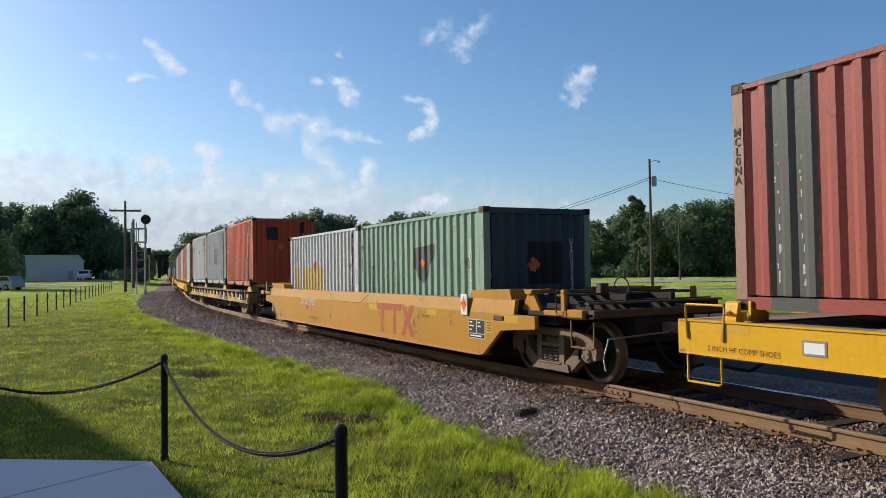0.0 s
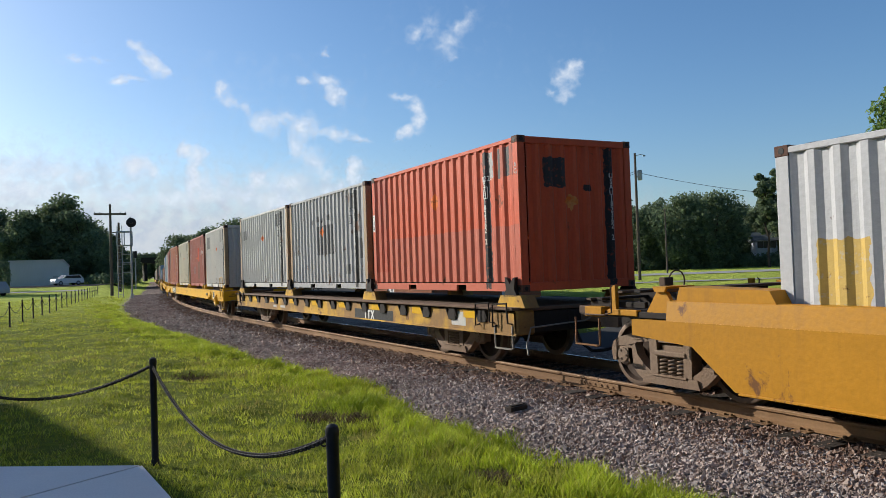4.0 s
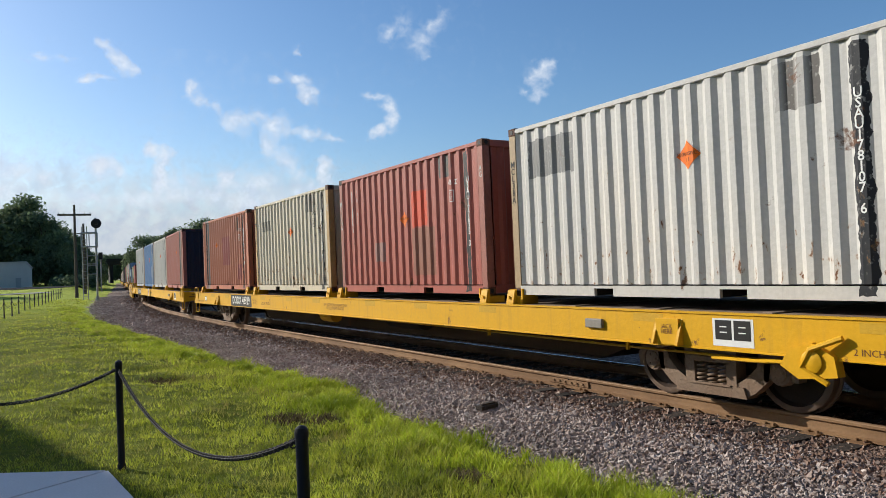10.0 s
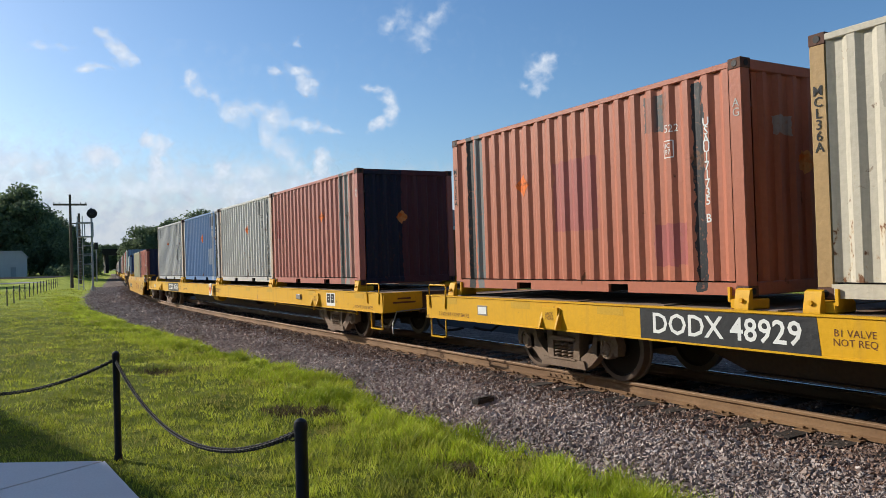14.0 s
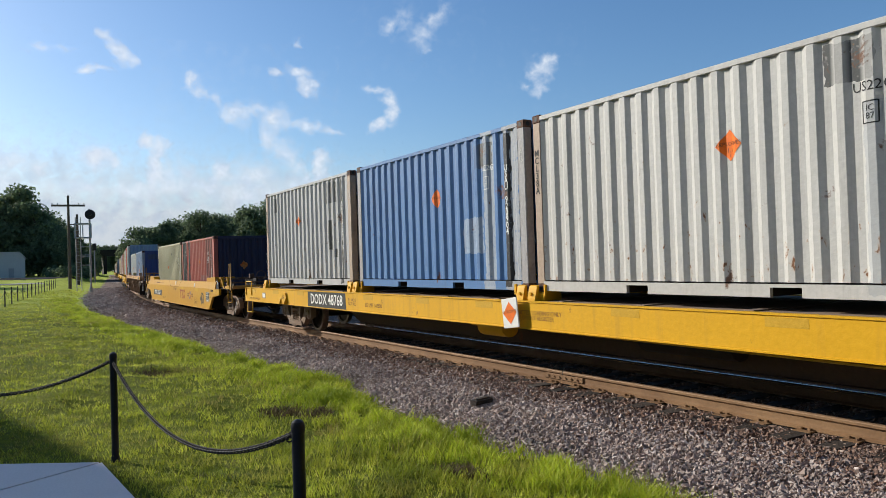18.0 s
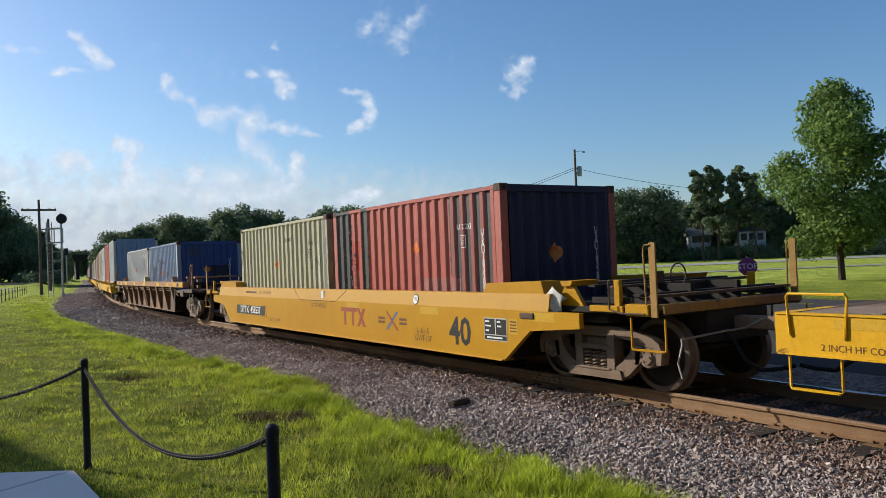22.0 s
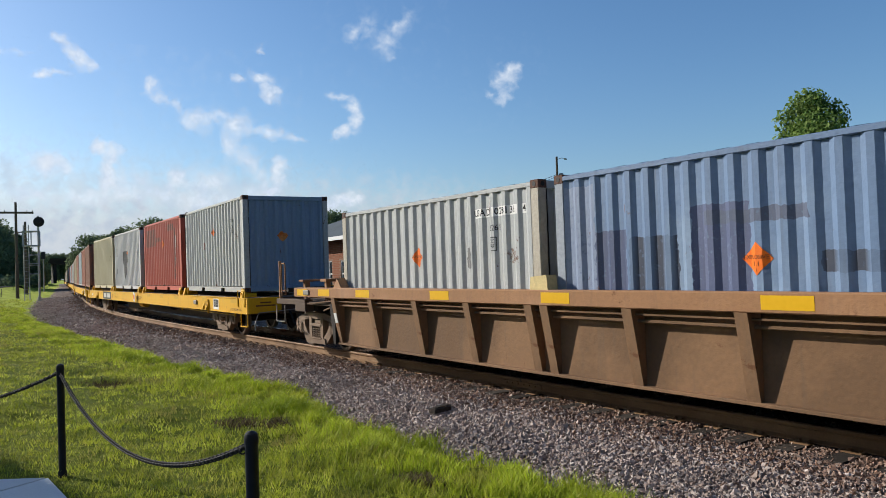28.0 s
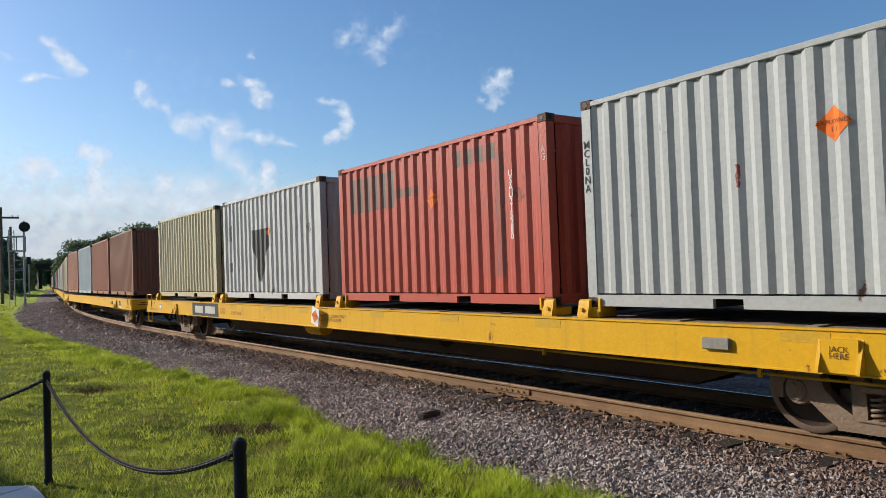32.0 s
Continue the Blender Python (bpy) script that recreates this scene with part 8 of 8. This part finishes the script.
def build_shed():
    s = tagged(new("metal_shed"), "plain pale metal shed with a low gable", "shed")
    x, y = place(-26.0, 150)
    s.matrix_basis = pose(x, y, 0.85, 0, 0, 24) @ Matrix.Diagonal((0.84, 0.84, 0.84, 1))
    part("wall", Build().prism([(-3.5, 0), (7.4, 0), (7.4, 4.2), (6.3, 5.4), (-3.5, 5.4)], 0, 14).mesh("wall", PALE_METAL, 0), s)
    part("roof", Build().prism([(-3.8, 5.4), (6.35, 5.4), (7.6, 4.1), (7.65, 4.25), (6.45, 5.58), (-3.8, 5.58)], -0.3, 14.3).mesh("roof", PALE_METAL, 0), s)
    part("door", Build().box(4.4, 5.4, -0.05, 0.0, 0, 2.2).mesh("door", STEEL_GREY, 0), s)
    for az, d, w, h, lab in ((29.1, 134, 4.2, 4.2, "small white house under the far trees"), (21.6, 134, 3.4, 4.2, "small white outbuilding under the far trees"), (25.7, 136, 3.2, 4.0, "far white cottage half hidden by trees"), ):
        hx, hy = place(az, d)
        hs = tagged(new("house"), lab, "house")
        hs.matrix_basis = pose(hx, hy, 0.3, 0, 0, -az + 12)
        part("wall", Build().box(-w / 2, w / 2, -3, 3, 0, h).mesh("wall", HOUSE_WHITE, 0), hs)
        part("roof", Build().prism([(-3.4, h), (3.4, h), (0, h + 1.5)], -w / 2 - 0.4, w / 2 + 0.4, "x").mesh("roof", ROOF_GREY, 0), hs)
        for k in (-1, 0, 1):
            wn = part("window", Build().box(-0.45, 0.45, -3.03, -2.98, 0.9, 2.0).mesh("pane", DARK_GLASS, 0), hs, m=Matrix.Translation((k * w * 0.3, 0, 1.9)))


def build_bridge():
    b = tagged(new("road_bridge"), "dark road overpass crossing the track far away", "bridge")
    part("deck", Build().box(-16, 34, -4, 4, 6.2, 7.3, 0.05).mesh("deck", DARK_STEEL), b)
    for s in (-1, 1):
        part("parapet", Build().box(-16, 34, s * 4 - 0.15, s * 4 + 0.15, 7.3, 8.2).mesh("parapet", DARK_STEEL), b)
    for x in (-10, -4.5, 6.5, 16):
        part("pier", Build().box(x - 0.5, x + 0.5, -3.5, 3.5, 0, 6.2, 0.03).mesh("pier", DARK_STEEL), b)
    x, y, a = on_line(285.0)
    b.matrix_basis = Matrix.Translation((x, y, 0.6)) @ Matrix.Rotation(a - math.pi / 2 + 0.1, 4, "Z")


DRIVEN = []
# second, bearing, distance, heading: the car waits at the bend, turns and drives off
DRIVE = [(0, -23.57, 142.0, 286), (2.0, -23.43, 139.5, 282), (3.0, -23.5, 138.0, 262), (4.0, -23.75, 136.3, 230), (4.5, -24.0, 135.6, 212), (5.0, -24.35, 135.0, 204), (5.5, -24.8, 134.5, 201), (6.0, -25.35, 134.0, 200), (6.5, -25.85, 133.6, 200), (7.5, -26.9, 132.8, 201), (9.0, -28.6, 131.4, 202), (11.0, -30.9, 130.0, 203), (14.0, -34.0, 128.5, 204), (32.0, -34.0, 128.5, 204)]


def drive():
    rows = []
    for t, az, d, turn in DRIVE:
        x, y = place(az, d)
        s, o = line_coords(np.array([x]), np.array([y]))
        rows.append((t, pose(x, y, float(ground_z(np.array([x]), np.array([y]), s, o)[0]) + 0.06, 0, 0, turn)))
    for c in DRIVEN:
        walk(c, rows)


def build_vehicles():
    def vehicle(x, y, z, turn, label, name="parked_car", coat=None):
        c = tagged(new(name), label, "car")
        c.matrix_basis = pose(x, y, z, 0, 0, turn)
        part("body", Build().prism([(-2.3, 0.35), (2.3, 0.35), (2.35, 0.75), (2.2, 1.0), (1.2, 1.08), (0.55, 1.62), (-1.7, 1.66), (-2.2, 1.1), (-2.35, 0.7)], -0.88, 0.88).mesh("body", coat or CAR_WHITE, 30), c)
        for s in (1, -1):
            part("side_windows", shared("carwin", lambda: Build().prism([(1.0, 1.10), (0.5, 1.52), (-1.55, 1.55), (-1.95, 1.12)], 0.88, 0.892).mesh("side_windows", DARK_GLASS, 0)), c, m=Matrix.Diagonal((1, s, 1, 1)))
            for x_ in (-1.4, 1.45):
                w = part("wheel", shared("carwheel", lambda: Build().lathe([(0.2, 0.70), (0.34, 0.70), (0.35, 0.72), (0.35, 0.88), (0.33, 0.90), (0.2, 0.89)], "y", (0, 0, 0.35), 18).mesh("wheel", HOSE)), c, m=Matrix.Translation((x_, 0, 0)) @ Matrix.Diagonal((1, s, 1, 1)))
                part("rim", shared("carrim", lambda: Build().lathe([(0.02, 0.86), (0.19, 0.88), (0.21, 0.895)], "y", (0, 0, 0.35), 14).mesh("rim", STEEL_GREY)), w)
        part("windscreen", shared("carscreen", lambda: Build().prism([(1.22, 1.09), (0.60, 1.60), (0.58, 1.58), (1.18, 1.08)], -0.75, 0.75).mesh("windscreen", DARK_GLASS, 0)), c, m=Matrix.Translation((0.012, 0, 0.006)))
        return c
    DRIVEN.append(vehicle(0, 0, 0, 0, "small white car driving past the shed", "moving_car"))
    x, y = place(-28.4, 100)
    vehicle(x, y, 0.22, 160, "grey sport utility car with dark windows parked at the lawn's edge", coat=STEEL_GREY)


# ---- clouds: far soft veils that drift slowly to the right ----
def cloud_material(puffs, seed, glow):
    """Soft white vapour made of overlapping puffs (offset, half sizes, lean, weight, all in degrees of sky) with ragged edges."""
    m, nt, bsdf = nodes_of("cloud_vapour")
    nt.nodes.remove(bsdf)
    at = node(nt, "ShaderNodeTexCoord").outputs["Object"]
    here = node(nt, "ShaderNodeVectorMath", {0: at, 1: (seed * 3.7, seed * 1.9, seed)}, operation="ADD").outputs[0]
    bend = node(nt, "ShaderNodeVectorMath", {0: node(nt, "ShaderNodeTexNoise", {"Vector": here, "Scale": 0.9, "Detail": 3.0, "Roughness": 0.5}).outputs[1], 1: (0.5, 0.5, 0.5)}, operation="SUBTRACT").outputs[0]
    bend = node(nt, "ShaderNodeVectorMath", {0: bend, "Scale": 1.5}, operation="SCALE").outputs[0]
    p = node(nt, "ShaderNodeVectorMath", {0: at, 1: bend}, operation="ADD").outputs[0]
    total = None
    for u, v, ru, rv, lean, weight in puffs:
        q = node(nt, "ShaderNodeMapping", {"Vector": p, "Location": (u, v, 0.0), "Rotation": (0, 0, radians(lean)), "Scale": (ru * 1.45, rv * 1.45, 1.0)})
        q.vector_type = "TEXTURE"
        flat = node(nt, "ShaderNodeVectorMath", {0: q.outputs[0], 1: (1, 1, 0)}, operation="MULTIPLY").outputs[0]
        one = ramp(nt, node(nt, "ShaderNodeVectorMath", {0: flat}, operation="LENGTH").outputs["Value"], 0.0, 1.0, weight, 0.0)
        total = one if total is None else node(nt, "ShaderNodeMath", {0: total, 1: one, 2: 0.25}, operation="SMOOTH_MAX").outputs[0]
    fine = ramp(nt, noise_tex(nt, here, 1.3, 5.0, 0.52, 0.4), 0.3, 0.7, -0.2, 0.2)
    body = node(nt, "ShaderNodeMath", {0: total, 1: fine}, operation="ADD").outputs[0]
    rim = ramp(nt, total, 0.06, 0.42)
    alpha = node(nt, "ShaderNodeMath", {0: ramp(nt, body, 0.10, 0.85, 0.0, 0.95), 1: rim}, operation="MULTIPLY").outputs[0]
    tone = mix(nt, ramp(nt, noise_tex(nt, here, 0.8, 3.0), 0.4, 0.65), rgb((0.95, 0.96, 0.98)), rgb((0.78, 0.83, 0.92)))
    em = node(nt, "ShaderNodeEmission", {"Color": tone, "Strength": glow})
    tr = node(nt, "ShaderNodeBsdfTransparent")
    ms = node(nt, "ShaderNodeMixShader", {0: alpha, 1: tr.outputs[0], 2: em.outputs[0]})
    nt.links.new(ms.outputs[0], nt.nodes["Material Output"].inputs[0])
    return m


DRIFTING = []


def cloud(label, drift, puffs, glow=0.76):
    """One cloud by its puffs: bearing, height, half width, half height, lean (degrees), weight; drift in degrees over the whole clip."""
    d, k = 2600.0, len(DRIFTING)
    az, el = sum(p[0] for p in puffs) / len(puffs), sum(p[1] for p in puffs) / len(puffs)
    squeeze = math.cos(radians(el))
    own = [((p[0] - az) * squeeze, p[1] - el, *p[2:5], p[5] * (1.3 if drift < 0.5 else 1.0)) for p in puffs]
    x0, x1 = min(p[0] - 2 * max(p[2:4]) for p in own) - 1, max(p[0] + 2 * max(p[2:4]) for p in own) + 1
    y0, y1 = min(p[1] - 2 * max(p[2:4]) for p in own) - 1, max(p[1] + 2 * max(p[2:4]) for p in own) + 1
    c = tagged(new("cloud", raw_mesh("cloud", [(x0, y0, 0), (x1, y0, 0), (x1, y1, 0), (x0, y1, 0)], [(0, 1, 2, 3)], cloud_material(own, k + 1, glow))), label, "cloud", "clouds", "structure")
    c.visible_shadow = False
    unit = d * math.tan(radians(1))
    x, y = place(az, d * squeeze)
    at = Vector((x, y, d * math.sin(radians(el)) + 1.7))
    turned = (Vector((0, 0, 1.7)) - at).to_track_quat("Z", "Y").to_matrix().to_4x4()
    c.scale = (unit, unit, unit)
    DRIFTING.append((c, Matrix.Translation(at) @ turned, drift))


def drift_clouds():
    for c, m, drift in DRIFTING:
        walk(c, [(t, Matrix.Rotation(radians(-drift * t / 32), 4, "Z") @ m) for t in (0.0, 16.0, 32.0)])


def build_clouds():
    cloud("pale level haze bank over the horizon", 0.0, [(-16.0, 0.5, 40.0, 6.5, 0, 0.95), (14.0, 0.2, 34.0, 4.5, 0, 0.7), (-30.0, 1.5, 20.0, 7.5, 0, 0.8)], 0.60)
    cloud("small flat white cloud streak", 1.25, [(-23.35, 14.84, 0.94, 0.3, 0, 0.55), (-21.55, 14.97, 1.12, 0.26, 0, 0.4), (-20.71, 15.12, 0.6, 0.21, 0, 0.35)])
    cloud("slanting feathery white cloud streak", 1.25, [(-19.14, 16.01, 0.56, 0.69, -40, 0.6), (-18.31, 15.09, 1.29, 0.64, -42, 0.85), (-17.47, 14.47, 0.73, 0.47, -40, 0.75)])
    cloud("thin level white cloud", 1.25, [(-19.45, 13.86, 1.12, 0.34, 0, 0.7), (-20.35, 13.6, 0.69, 0.34, 0, 0.75)])
    cloud("long ragged white cloud trailing across the sky", 1.2, [(-13.51, 13.36, 0.56, 0.73, -30, 0.8), (-12.83, 12.68, 0.86, 0.64, -40, 0.75), (-11.78, 12.07, 0.86, 0.47, -30, 0.6), (-10.4, 11.14, 1.29, 1.03, -20, 0.85), (-9.03, 11.54, 1.8, 0.56, 0, 0.6), (-7.49, 10.79, 1.29, 1.03, 0, 0.75), (-8.22, 9.46, 0.69, 1.29, 15, 0.75), (-6.93, 8.3, 1.29, 1.03, -30, 0.75), (-6.1, 7.22, 0.94, 1.12, 0, 0.6)])
    cloud("ragged white cloud fragment", 1.2, [(-5.14, 10.24, 0.86, 0.6, -30, 0.75), (-3.57, 9.74, 1.12, 0.39, -8, 0.6), (-5.9, 10.4, 0.43, 0.6, 0, 0.5)])
    cloud("curled puffy white cloud", 1.25, [(-7.42, 13.98, 0.43, 0.39, 0, 0.8), (-5.94, 14.17, 1.03, 0.52, -12, 0.8), (-5.1, 13.13, 0.86, 0.73, -40, 0.9)])
    cloud("tiny white cloud tuft", 1.3, [(-5.91, 16.26, 0.39, 0.3, 0, 0.7)])
    cloud("crescent-shaped white cloud", 1.25, [(-0.09, 12.93, 0.86, 0.34, -15, 0.7), (0.89, 12.09, 0.73, 0.6, -50, 0.75), (1.13, 11.13, 0.69, 0.77, 0, 0.9), (0.17, 10.31, 1.03, 0.52, 25, 0.85)])
    cloud("wispy torn white cloud high in the sky", 1.3, [(0.97, 17.38, 0.77, 0.94, 0, 0.60), (2.15, 17.76, 0.86, 1.03, -20, 0.48), (3.56, 16.74, 1.03, 0.94, 0, 0.56), (4.75, 17.98, 1.29, 0.77, 35, 0.52), (3.97, 15.93, 0.77, 0.43, -20, 0.40)])
    cloud("upright puffy white cloud", 1.5, [(12.8, 14.22, 0.86, 0.94, 0, 0.9), (11.94, 13.38, 0.69, 1.03, 20, 0.7), (12.17, 12.43, 0.73, 0.6, 0, 0.65), (11.05, 12.73, 0.52, 0.26, -20, 0.5)])
    cloud("rounded white cumulus low in the sky", 0.3, [(-19.36, 7.87, 1.12, 0.86, 0, 0.8), (-18.5, 7.51, 0.94, 0.52, 0, 0.45), (-22.76, 7.08, 0.6, 0.47, 0, 0.5)])
    cloud("tall ragged white cumulus column", 0.1, [(-16.03, 9.07, 0.6, 0.56, 0, 0.85), (-15.1, 8.57, 0.6, 0.77, -30, 0.75), (-14.54, 8.91, 0.39, 0.43, 0, 0.7), (-15.5, 7.1, 0.56, 1.72, 0, 0.8), (-14.16, 6.4, 1.97, 1.29, 0, 0.5), (-16.91, 5.54, 1.97, 0.6, 0, 0.55)])
    cloud("soft white cumulus over the horizon", 0.1, [(-11.01, 6.77, 0.69, 1.03, -25, 0.7), (-11.96, 5.81, 1.29, 0.69, 0, 0.6), (-8.87, 6.45, 2.58, 1.72, 0, 0.45), (-9.3, 5.28, 3.0, 0.86, 0, 0.55)])
    cloud("ragged upright white cumulus", 0.2, [(-3.72, 7.47, 0.64, 1.12, -15, 0.8), (-4.42, 6.2, 0.86, 0.69, 0, 0.75), (-5.95, 5.53, 2.15, 0.94, 0, 0.5)])
    cloud("flat white cumulus above the train", 0.2, [(1.21, 5.26, 1.55, 0.52, 0, 0.75), (-0.08, 4.89, 1.03, 0.43, 0, 0.6), (11.23, 4.99, 0.6, 0.47, 0, 0.45)])
    cloud("broad pale cloud bank low over the trees", 0.1, [(-27.93, 7.26, 3.43, 0.77, 0, 0.6), (-25.1, 7.55, 2.58, 0.86, 0, 0.5), (-26.62, 6.05, 4.72, 0.94, 0, 0.5), (-20.3, 5.79, 2.58, 0.69, 0, 0.45), (-30.46, 6.97, 3.0, 0.94, 0, 0.6)])


def build_surroundings():
    build_slab()
    build_sky_blockers()
    build_barrier()
    build_poles()
    build_signboard()
    build_roads()
    build_depot()
    build_shed()
    build_bridge()
    build_vehicles()
    build_trees()
    build_clouds()


build_ground()
build_ballast()
build_track()
build_grass()
build_surroundings()
build_train()
build_signs()
build_ties()
motions()
